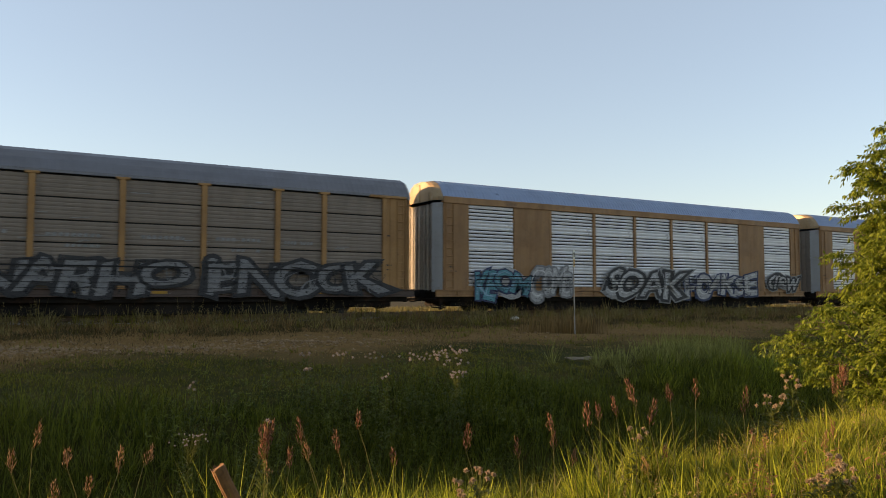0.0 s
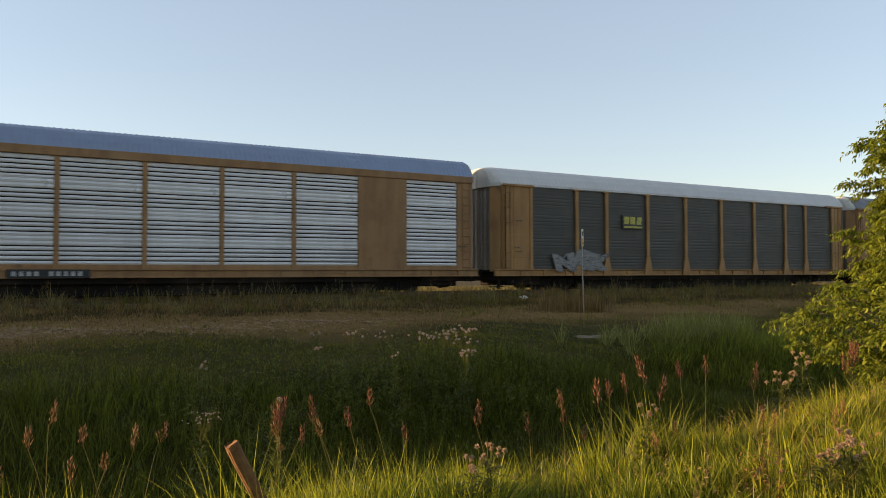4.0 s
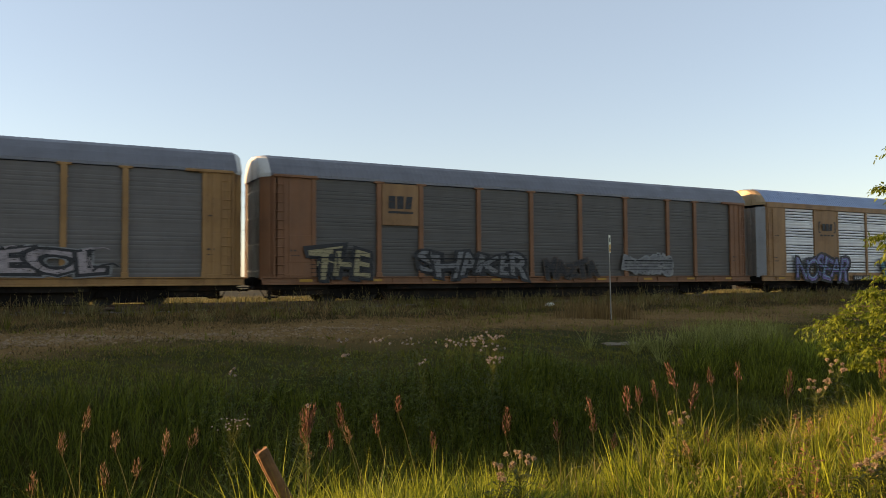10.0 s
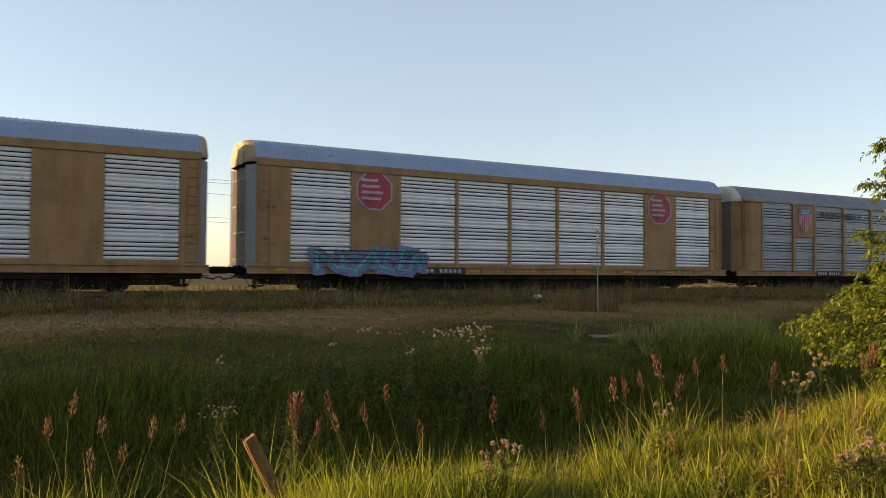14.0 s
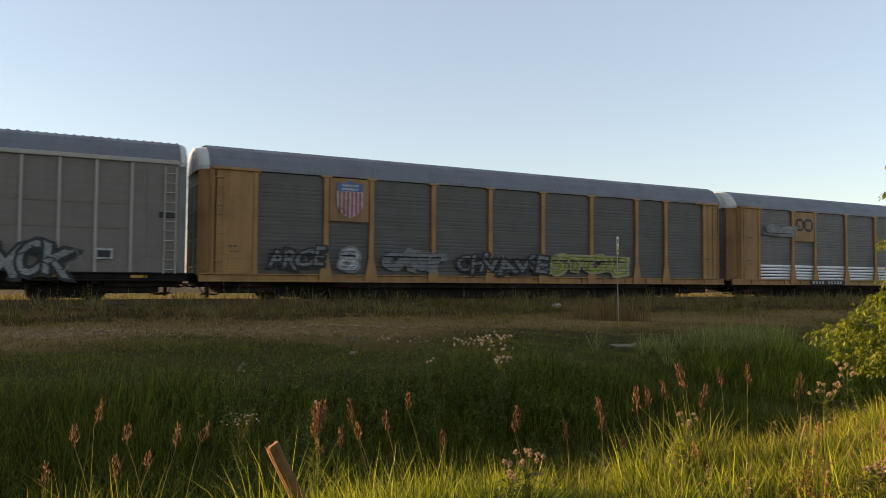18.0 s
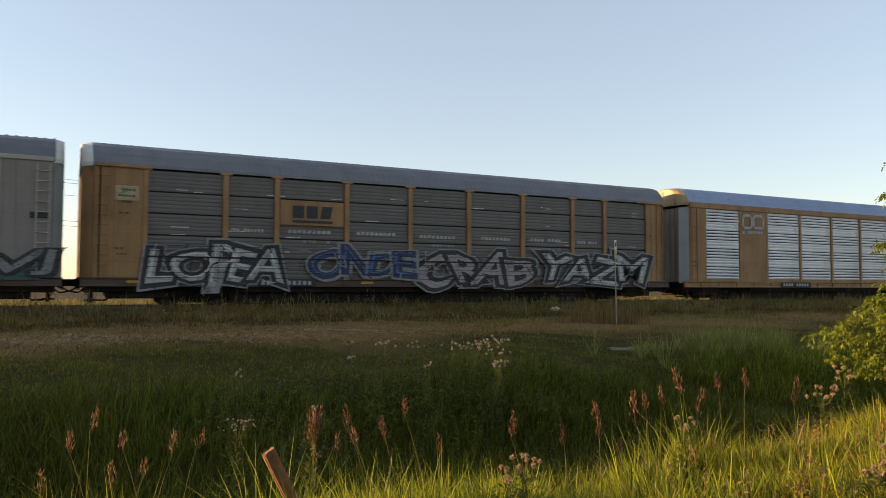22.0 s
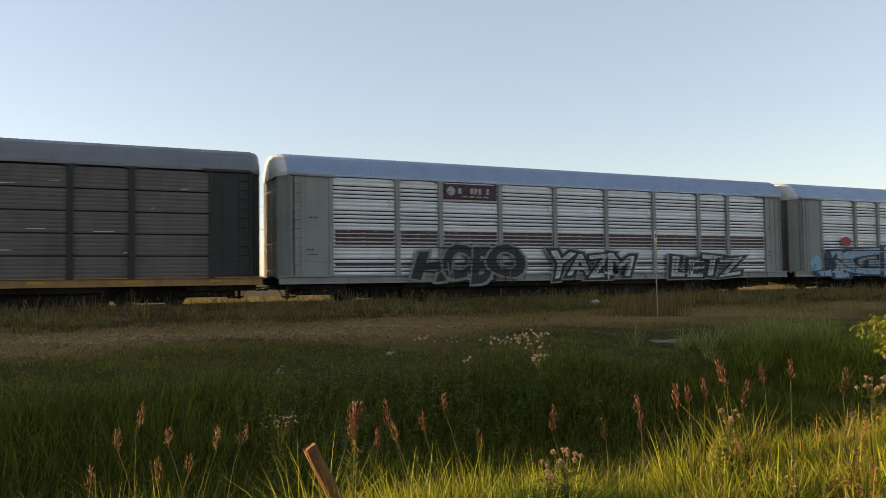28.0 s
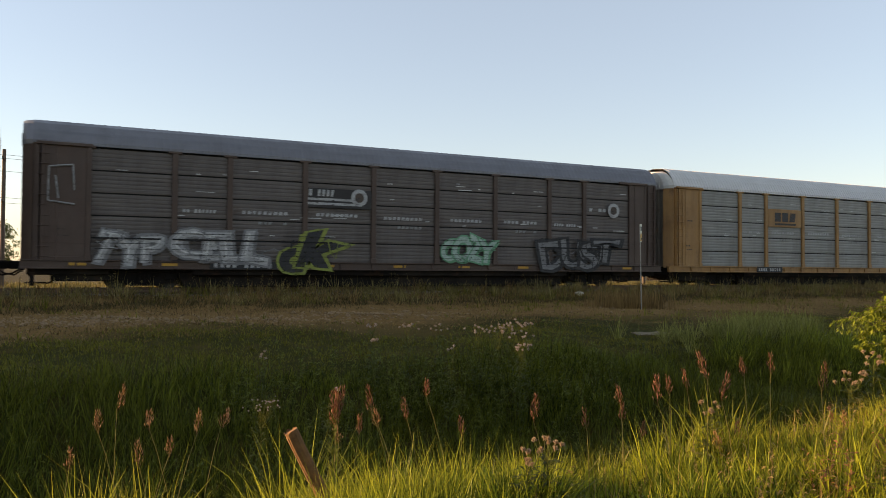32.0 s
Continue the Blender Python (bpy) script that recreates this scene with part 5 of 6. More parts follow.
def tri_mesh(name, v, f, mat, smooth=False):
    me = bpy.data.meshes.new(name)
    me.vertices.add(len(v)), me.loops.add(3 * len(f)), me.polygons.add(len(f))
    me.vertices.foreach_set("co", np.asarray(v, np.float32).ravel())
    me.loops.foreach_set("vertex_index", np.asarray(f, np.int32).ravel())
    me.polygons.foreach_set("loop_start", np.arange(0, 3 * len(f), 3, dtype=np.int32))
    me.materials.append(mat)
    if smooth:
        me.polygons.foreach_set("use_smooth", np.ones(len(f), bool))
    me.update(calc_edges=True)
    return me


def blades(name, n, xr, yr, tall, wide, mat, label, seed, bend=0.35, density=None, tuft=0.0, height=None):
    """Grass blades over a stretch of ground: each a tapered, bent strip."""
    rng = np.random.default_rng(seed)
    x, y = rng.uniform(*xr, n), rng.uniform(*yr, n)
    keep = (x > -0.22 * y - 2.5) & (x < 1.95 * y + 3.5)
    if density is not None:
        keep &= rng.random(n) < density(x, y)
    x, y = x[keep], y[keep]
    n = len(x)
    if tuft:
        x = x + rng.normal(0, 0.02, n) + tuft * np.sin(5.1 * y + 3 * np.sin(2.3 * x)) * 0.5
        y = y + tuft * np.sin(4.3 * x + 2 * np.sin(3.1 * y)) * 0.5
    z = gz(x, y) - 0.03
    h = rng.uniform(*tall, n) * (0.75 + 0.5 * rng.random(n) ** 2)
    if height is not None:
        h = h * height(x, y)
    w = rng.uniform(*wide, n)
    a = rng.uniform(0, 2 * math.pi, n)
    lean = rng.normal(0, bend, n) * 0.9
    la = rng.uniform(0, 2 * math.pi, n)
    side = np.stack([np.cos(a), np.sin(a), 0 * a], 1) * w[:, None] / 2
    d = np.stack([np.cos(la) * lean, np.sin(la) * lean, 0 * a], 1) * h[:, None]
    p0 = np.stack([x, y, z], 1)
    up = np.stack([0 * h, 0 * h, h], 1)
    p1 = p0 + up * 0.55 + d * 0.3
    p2 = p0 + up * (1 - 0.35 * np.abs(lean))[:, None] + d
    v = np.stack([p0 - side, p0 + side, p1 - side * 0.8, p1 + side * 0.8, p2], 1)
    tri = np.array([(0, 1, 3), (0, 3, 2), (2, 3, 4)])
    f = (tri[None] + 5 * np.arange(n)[:, None, None]).reshape(-1, 3)
    return solo(name, tri_mesh(name, v.reshape(-1, 3), f, mat), label, "grass", kind="stuff")


def wave(x, y, s=1.0):
    return 0.5 + 0.25 * np.sin(s * (x * 1.1 + 1.7 * np.sin(0.8 * y * s))) + 0.25 * np.sin(s * (1.9 * y + 1.1 * np.sin(1.3 * x * s)))


def in_view(x, y):
    return (x > -0.22 * y - 2.5) & (x < 1.95 * y + 3.5)


def tufts(name, n, per, xr, yr, tall, wide, mat, label, seed, density=None, open_=0.5, height=None, size=0.09, everywhere=False):
    """Tufts of grass: blades that spring from one root and arch outwards."""
    rng = np.random.default_rng(seed)
    x, y = rng.uniform(*xr, n), rng.uniform(*yr, n)
    keep = in_view(x, y) | everywhere
    if density is not None:
        keep &= rng.random(n) < density(x, y)
    x, y = x[keep], y[keep]
    hh = rng.uniform(0.7, 1.25, len(x))
    if height is not None:
        hh = hh * height(x, y)
    x, y, hh = np.repeat(x, per), np.repeat(y, per), np.repeat(hh, per)
    n = len(x)
    a = rng.uniform(0, 2 * math.pi, n)
    r = size * np.sqrt(rng.random(n))
    x, y = x + r * np.cos(a), y + r * np.sin(a)
    h = rng.uniform(*tall, n) * hh
    w = rng.uniform(*wide, n)
    a = a + rng.normal(0, 0.7, n)
    th0 = np.clip(rng.normal(0.12, 0.1, n) + 1.2 * r, 0, 0.6)
    curl = np.abs(rng.normal(open_, 0.45, n))
    out = np.stack([np.cos(a), np.sin(a), 0 * a], 1)
    up = np.array([0, 0, 1.0])
    tw = a + math.pi / 2 + rng.normal(0, 0.5, n)
    side = np.stack([np.cos(tw), np.sin(tw), 0 * a], 1) * w[:, None] / 2
    p = np.stack([x, y, gz(x, y) - 0.03], 1)
    rows = [p - side * 0.7, p + side * 0.7]
    for q, wd in ((0.4, 1.0), (0.75, 0.75)):
        th = th0 + curl * q
        p = p + (np.sin(th)[:, None] * out + np.cos(th)[:, None] * up) * (h * 0.375)[:, None]
        rows += [p - side * wd, p + side * wd]
    th = th0 + curl * 1.25
    rows.append(p + (np.sin(th)[:, None] * out + np.cos(th)[:, None] * up) * (h * 0.3)[:, None])
    v = np.stack(rows, 1)
    tri = np.array([(0, 1, 3), (0, 3, 2), (2, 3, 5), (2, 5, 4), (4, 5, 6)])
    f = (tri[None] + 7 * np.arange(n)[:, None, None]).reshape(-1, 3)
    return solo(name, tri_mesh(name, v.reshape(-1, 3), f, mat), label, "grass", kind="stuff")


def leafy_weeds(name, n, per, xr, yr, tall, leaf, mat, label, seed, density=None, height=None):
    """Leafy weeds: many small pointed leaves on thin upright stalks."""
    rng = np.random.default_rng(seed)
    x, y = rng.uniform(*xr, n), rng.uniform(*yr, n)
    keep = in_view(x, y)
    if density is not None:
        keep &= rng.random(n) < density(x, y)
    x, y = x[keep], y[keep]
    h = rng.uniform(*tall, len(x))
    if height is not None:
        h = h * height(x, y)
    lx, ly = rng.normal(0, 0.15, len(x)) * h, rng.normal(0, 0.15, len(x)) * h
    base = np.stack([x, y, gz(x, y) - 0.03], 1)
    tip = base + np.stack([lx, ly, h], 1)
    s0 = np.array([0.004, 0.0, 0.0])
    stalk = np.stack([base - s0, base + s0, tip], 1).reshape(-1, 3)
    fs = np.arange(len(stalk)).reshape(-1, 3)
    m = len(x) * per
    b, t2 = np.repeat(base, per, 0), np.repeat(tip, per, 0)
    t = rng.uniform(0.15, 1.0, m)[:, None]
    p = b + (t2 - b) * t
    a = rng.uniform(0, 6.283, m)
    L = rng.uniform(*leaf, m) * (1.25 - 0.6 * t[:, 0])
    rise = rng.uniform(0.1, 0.9, m)
    d = np.stack([np.cos(a), np.sin(a), rise], 1) * L[:, None]
    s = np.stack([-np.sin(a), np.cos(a), rng.normal(0, 0.3, m)], 1) * (L * 0.16)[:, None]
    droop = np.stack([0 * a, 0 * a, -0.35 * L], 1)
    v = np.stack([p, p + d * 0.5 + s, p + d * 0.5 - s, p + d + droop], 1).reshape(-1, 3)
    f = (np.array([(0, 1, 2), (1, 3, 2)])[None] + 4 * np.arange(m)[:, None, None]).reshape(-1, 3)
    v2 = np.concatenate([stalk, v])
    return solo(name, tri_mesh(name, v2, np.concatenate([fs, f + len(stalk)]), mat), label, "weeds", kind="stuff")


def build_grass():
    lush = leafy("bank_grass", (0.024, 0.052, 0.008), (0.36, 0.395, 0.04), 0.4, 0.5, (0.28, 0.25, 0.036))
    # darker version of lush: the ditch's shade is put into its colour
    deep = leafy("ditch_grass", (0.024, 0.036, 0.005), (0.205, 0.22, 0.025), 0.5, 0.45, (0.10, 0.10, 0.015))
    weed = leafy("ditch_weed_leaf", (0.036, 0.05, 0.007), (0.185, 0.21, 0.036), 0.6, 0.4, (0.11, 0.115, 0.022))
    mown = leafy("mown_grass", (0.075, 0.078, 0.012), (0.21, 0.195, 0.026), 0.6, 0.4, (0.19, 0.15, 0.03))
    dry = leafy("dry_weeds", (0.075, 0.045, 0.018), (0.37, 0.235, 0.095), 0.6, 0.4, (0.22, 0.14, 0.05))
    pale = leafy("pale_weeds", (0.06, 0.048, 0.016), (0.36, 0.29, 0.11), 0.6, 0.4)
    under = leafy("track_undergrowth", (0.028, 0.022, 0.009), (0.14, 0.105, 0.038), 0.6, 0.3)
    straw = leafy("straw", (0.26, 0.18, 0.06), (0.42, 0.30, 0.12), 0.6, 0.4)
    dead = leafy("dead_stems", (0.16, 0.07, 0.03), (0.34, 0.17, 0.07), 0.6, 0.3)
    far = leafy("far_dry_grass", (0.07, 0.065, 0.025), (0.17, 0.15, 0.06), 0.6, 0.4)
    # sunlit bank; towards its dark end only low grass and single clumps
    def lit(x, y):
        return np.clip((x / y - 0.285) / 0.05, 0, 1)
    def dip(x, y):
        return 1 - 0.4 * np.exp(-((x / y - 0.77) / 0.12) ** 2)
    tufts("bank_edge_grass", 2600, 24, (1.0, 3.6), (3.7, 5.2), (0.24, 0.5), (0.006, 0.013), lush, "dense grass along the edge of the bank", 38, lambda x, y: (0.4 + 0.6 * wave(x, y, 2.9)) * lit(x, y) * (x / y < 0.68), 0.45, None, 0.08)
    tufts("bank_grass", 11500, 24, (-2, 13), (1.9, 5.3), (0.16, 0.36), (0.005, 0.011), lush, "sunlit yellow-green grass on the bank", 11, lambda x, y: 0.35 + 0.65 * wave(x, y, 2.6), 0.42, lambda x, y: (0.6 + 0.6 * wave(x, y, 2.3)) * (0.4 + 0.6 * lit(x, y)) * dip(x, y))
    tufts("bank_tufts", 1100, 20, (-1, 13), (2.3, 5.2), (0.26, 0.46), (0.005, 0.011), lush, "taller tufts of grass on the bank", 23, lambda x, y: wave(x, y, 3.3) ** 2 * lit(x, y), 0.5, None, 0.06)
    tufts("slope_tufts", 2600, 22, (-1.5, 4.5), (4.1, 5.7), (0.32, 0.68), (0.005, 0.011), lush, "sunlit tufts on the ditch slope", 25, lambda x, y: wave(x, y, 3.1) ** 1.5 * np.clip(1.5 - (y - 4.3 - 0.1 * (2 - x)), 0, 1) * (0.02 + 0.98 * lit(x, y)) * dip(x, y) ** 3, 0.45, dip, 0.05)
    tufts("ditch_side_tufts", 260, 22, (-0.4, 1.8), (5.0, 5.8), (0.6, 0.95), (0.006, 0.011), lush, "tall sunlit grass clumps on the ditch side", 32, lambda x, y: 0.6 * sum(np.exp(-((x / y - c) / 0.016) ** 2) for c in (0.02, 0.095, 0.27)), 0.5, None, 0.05)
    blades("bank_straw", 4000, (-2, 13), (2.2, 5.0), (0.24, 0.44), (0.003, 0.006), straw, "dry straw among the bank grass", 12, 0.4, lit)
    leafy_weeds("bank_dry_weeds", 700, 22, (1.5, 8), (2.4, 4.6), (0.25, 0.45), (0.03, 0.06), straw, "yellowing weeds among the bank grass", 36, lambda x, y: wave(x + 1, y, 2.1) ** 4 * lit(x, y))
    leafy_weeds("dead_weeds", 420, 26, (3.2, 6.5), (2.2, 3.8), (0.3, 0.5), (0.03, 0.07), dead, "dead reddish-brown weeds on the bank", 29, lambda x, y: np.exp(-((x - 3.95) / 0.2) ** 2 - ((y - 3.05) / 0.2) ** 2) + np.exp(-((x - 4.65) / 0.22) ** 2 - ((y - 2.7) / 0.25) ** 2))
    tufts("verge_grass", 5200, 14, (-14, 20), (-7, 2.1), (0.1, 0.26), (0.008, 0.016), lush, "short grass along the verge behind the bank", 34, None, 0.6, None, 0.14, True)
    tufts("side_grass", 2600, 14, (-14, -1.8), (1.9, 10.5), (0.2, 0.45), (0.008, 0.016), lush, "grass on the bank further along", 35, None, 0.6, None, 0.14, True)
    # ditch, with part of its shade put into the darker greens
    tufts("ditch_grass", 11500, 13, (-4, 24), (4.8, 11.0), (0.22, 0.55), (0.006, 0.013), deep, "ditch grass in a green darkened for shade", 13, lambda x, y: 0.4 + 0.6 * wave(x, y, 1.1), 0.38, lambda x, y: 0.5 + 0.7 * wave(x, y, 0.9), 0.12)
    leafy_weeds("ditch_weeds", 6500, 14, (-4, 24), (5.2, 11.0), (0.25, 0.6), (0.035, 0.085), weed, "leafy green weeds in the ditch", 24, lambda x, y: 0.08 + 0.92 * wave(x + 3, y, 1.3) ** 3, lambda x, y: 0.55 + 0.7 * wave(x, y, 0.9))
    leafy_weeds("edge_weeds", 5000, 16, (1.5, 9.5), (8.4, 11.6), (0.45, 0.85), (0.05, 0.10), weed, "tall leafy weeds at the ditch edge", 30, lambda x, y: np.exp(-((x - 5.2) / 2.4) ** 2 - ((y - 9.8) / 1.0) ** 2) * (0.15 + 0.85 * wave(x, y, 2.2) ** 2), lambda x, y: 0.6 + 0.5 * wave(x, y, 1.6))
    # field
    tufts("field_grass", 30000, 8, (-6, 40), (10.6, 18.5), (0.05, 0.12), (0.009, 0.016), mown, "short mown green grass", 14, lambda x, y: np.clip((15.3 + 1.2 * np.sin(0.31 * x + 1) + 1.1 * np.sin(0.83 * x) - y) / 1.8, 0.05, 1) * (0.45 + 0.55 * wave(x, y, 1.2)), 0.7, None, 0.15)
    blades("field_straw", 90000, (-6, 52), (14.5, 28), (0.04, 0.15), (0.012, 0.022), dry, "dry brownish grass on the field", 15, 0.8, lambda x, y: 0.12 + 0.88 * wave(x, y, 0.6) ** 2 * np.clip(0.3 + np.abs(y - 19.0) / 4, 0, 1))
    tufts("field_tufts", 3600, 10, (-6, 52), (15.5, 27), (0.12, 0.3), (0.012, 0.02), mown, "scattered green tufts on the brown field", 28, lambda x, y: wave(x, y, 0.5) ** 3 * np.clip(0.15 + (x - 8) / 12, 0.1, 1), 0.6, None, 0.18)
    tufts("field_stubble", 16000, 6, (-6, 46), (14.0, 24.5), (0.03, 0.09), (0.010, 0.02), dry, "short brown stubble on the field", 39, lambda x, y: 0.25 + 0.75 * wave(x + 2, y, 0.9), 0.7, None, 0.16)
    tufts("field_sprouts", 6000, 7, (-6, 46), (14.0, 24.5), (0.04, 0.10), (0.010, 0.02), under, "dark low growth in patches on the field", 40, lambda x, y: wave(x, y + 3, 0.55) ** 2, 0.7, None, 0.2)
    # beside the track: a dark undergrowth with pale clumps standing in it
    tufts("track_undergrowth", 7000, 8, (-8, 62), (22.9, 29.0), (0.1, 0.26), (0.012, 0.022), under, "dark low undergrowth beside the track", 37, lambda x, y: 0.3 + 0.7 * wave(x, y, 0.8), 0.6, None, 0.2)
    tufts("trackside_weeds", 1500, 16, (-8, 62), (23.9, 30.2), (0.35, 0.85), (0.010, 0.02), pale, "pale clumps of weeds beside the track", 16, lambda x, y: wave(x, y, 1.3) * wave(x + 7, y, 0.37) + 0.12, 0.3, lambda x, y: 0.45 + 0.9 * wave(x, y, 2.1) * wave(x, y, 0.7), 0.13)
    tufts("trackside_straw", 2000, 14, (-8, 62), (24.4, 30.0), (0.25, 0.65), (0.010, 0.018), dry, "dry straw-coloured weeds beside the track", 26, lambda x, y: (wave(2 * x, y, 1.7) * wave(x + 3, y, 0.61)) ** 1.2 + 0.06, 0.4, None, 0.14)
    tufts("ballast_weeds", 1300, 14, (-8, 64), (28.6, 30.4), (0.3, 0.62), (0.012, 0.022), pale, "weeds growing in the ballast", 27, lambda x, y: wave(x, y, 1.9) ** 2, 0.3, lambda x, y: 0.5 + 0.7 * wave(x, y, 1.1), 0.14)
    tufts("trackside_grass", 700, 14, (-8, 62), (24.0, 30.2), (0.2, 0.5), (0.012, 0.022), mown, "green weeds beside the track", 17, lambda x, y: 0.06 + 0.94 * wave(x + 5, y, 0.6) ** 2, 0.4, None, 0.15)
    leafy_weeds("trackside_bushes", 900, 30, (-8, 60), (27.0, 30.0), (0.5, 1.0), (0.06, 0.13), pale, "taller leafy weeds beside the rails", 31, lambda x, y: (wave(x, y, 0.9) * wave(x + 2, y, 2.3)) ** 2 * 2)
    sage = leafy("sage_grass", (0.10, 0.105, 0.025), (0.36, 0.345, 0.10), 0.6, 0.4)
    tufts("pale_clump", 420, 24, (10.2, 16.8), (10.6, 13.0), (0.32, 0.62), (0.008, 0.014), sage, "pale tall grass clump on the field edge", 18, lambda x, y: np.exp(-((x - 13.4) / 1.6) ** 2 - ((y - 11.8) / 0.6) ** 2), 0.5, None, 0.1)
    tufts("green_verge", 900, 18, (10.5, 20), (8.8, 11.6), (0.25, 0.5), (0.008, 0.014), lush, "fresh green grass on the ditch's far side", 33, lambda x, y: 0.9 * np.exp(-((y - 10.2) / 0.8) ** 2) * np.clip((x - 10.5) / 2.5, 0, 1), 0.6, None, 0.14)
    blades("reed_clump", 1500, (15.4, 18.2), (19.0, 21.0), (0.5, 0.95), (0.012, 0.02), dry, "dry weeds round the marker post", 22, 0.2, lambda x, y: np.exp(-((x - 16.9) / 0.9) ** 2))
    blades("far_grass", 70000, (-14, 90), (33.6, 70), (0.25, 0.5), (0.03, 0.06), far, "sunlit dry grass beyond the track", 19, 0.4)
    pebbles("gravel", 16000, (-5, 20), (15.8, 22.5), (0.025, 0.075), plain("pale_gravel", (0.29, 0.18, 0.09), 0.9, 0, 0.45, 3), "pale gravel scattered on the field", 20, 0.0, lambda x, y: np.exp(-((y - 18.9) / 1.5) ** 2) * np.clip(1.1 - np.abs(x - 3) / 9, 0.05, 1) * (0.2 + 0.8 * wave(x, y, 0.9)))
    pebbles("ballast", 26000, (-8, 62), (28.9, 30.6), (0.025, 0.06), plain("ballast_stone", (0.22, 0.19, 0.17), 0.9, 0, 0.4, 3), "grey crushed-stone ballast", 21, -0.02)


# ---- plants that can be told apart ----
STEM = leafy("stalk", (0.14, 0.15, 0.04), (0.26, 0.22, 0.08), 0.6, 0.3)
SEED = leafy("seed_head", (0.17, 0.07, 0.045), (0.36, 0.19, 0.12), 0.6, 0.45)
SEEDP = leafy("pale_seed_head", (0.24, 0.13, 0.07), (0.44, 0.27, 0.15), 0.6, 0.45)
DOWN = leafy("thistle_down", (0.2, 0.165, 0.15), (0.46, 0.40, 0.37), 0.8, 0.45)
PINK = leafy("pink_bloom", (0.28, 0.18, 0.11), (0.50, 0.39, 0.25), 0.8, 0.45)
WEED = leafy("weed_leaf", (0.05, 0.07, 0.015), (0.13, 0.145, 0.035), 0.6, 0.45)


def head_mesh(seed, mat, length=0.2, n=16, spread=0.03):
    """An open grass panicle: slim pointed spikelets on short thin branches."""
    rng = np.random.default_rng(seed)
    v, f = [], []

    def spike(p, d, wide):
        s = np.cross(d, rng.normal(size=3))
        s *= wide / np.linalg.norm(s)
        o = np.cross(d, s)
        o *= wide * 0.7 / np.linalg.norm(o)
        k = len(v)
        v.extend([p, p + d * 0.4 + s, p + d * 0.4 - s, p + d * 0.4 + o, p + d])
        f.extend([(k, k + 1, k + 3), (k, k + 3, k + 2), (k + 1, k + 4, k + 3), (k + 3, k + 4, k + 2), (k, k + 2, k + 1), (k + 1, k + 2, k + 4)])
    spike(np.array([0, 0, -0.01]), np.array([0.02, 0, length * 0.8]), 0.0018)
    side = rng.uniform(0, 6.28)
    for j in range(n):
        t = (j + rng.random()) / n
        a = side + rng.normal(0, 1.1) + 3.14 * (j % 2)
        r = spread * (1 - 0.75 * t) * rng.uniform(0.5, 1.2)
        root = np.array([0.02 * t, 0, length * 0.72 * t])
        p = root + np.array([r * math.cos(a), r * math.sin(a), 0.02 + 0.5 * r])
        spike(root, p - root, 0.0012)
        d = np.array([math.cos(a) * 0.4, math.sin(a) * 0.4, 1.0])
        spike(p, d * rng.uniform(0.026, 0.044), 0.0038)
    return tri_mesh("seed_head", v, f, mat)


def stem_mesh(h, lean, r=0.0035, name="stem", mat=None):
    pts = [(lean * h * t * t, 0.15 * lean * h * t, h * t) for t in (0, 0.3, 0.6, 0.85, 1.0)]
    return MB().tube(pts, r, 5, 0, r * 0.55).mesh(name, mat or STEM), Vector(pts[-1])


HEADS = []


def seed_stalk(x, y, top, seed, red=True, lean=None, size=1.0):
    rng = random.Random(seed)
    base = float(gz(x, y))
    h = max(top - base - 0.13 * size, 0.25)
    lean = rng.uniform(-0.24, 0.2) if lean is None else lean
    st, tip = stem_mesh(h, lean)
    plant = thing("grass_stalk", pose(x - tip.x, y - tip.y, base, 0, 0, 0), "tall grass stalk with a %s seed head" % ("reddish" if red else "straw-coloured"), "grass stalk", "seeding grass stalks")
    part("stem", st, plant)
    head = part("seed_head", HEADS[(seed % 3) + (0 if red else 3)], plant, "", Matrix.Translation(tip) @ pose(0, 0, -0.02, rng.uniform(-8, 8), lean * 60 + rng.uniform(-6, 10), rng.uniform(0, 360)) @ Matrix.Diagonal((size, size, size, 1)))
    tagged(head, kind="stuff")
    for q in range(2):
        z = h * (0.25 + 0.25 * q)
        a = rng.uniform(0, 6.28)
        L = rng.uniform(0.14, 0.28)
        mb = MB()
        c, s = math.cos(a), math.sin(a)
        w = 0.005
        pts = [(0, 0), (0.45 * L, 0.5 * L), (L, 0.55 * L)]
        for (r0, z0), (r1, z1) in zip(pts, pts[1:]):
            mb.quad((r0 * c - w * s, r0 * s + w * c, z + z0), (r0 * c + w * s, r0 * s - w * c, z + z0), (r1 * c + w * s * 0.5, r1 * s - w * c * 0.5, z + z1), (r1 * c - w * s * 0.5, r1 * s + w * c * 0.5, z + z1))
        part("blade", mb.mesh("blade", STEM), plant, "", pose(lean * h * (z / h) ** 2, 0, 0))


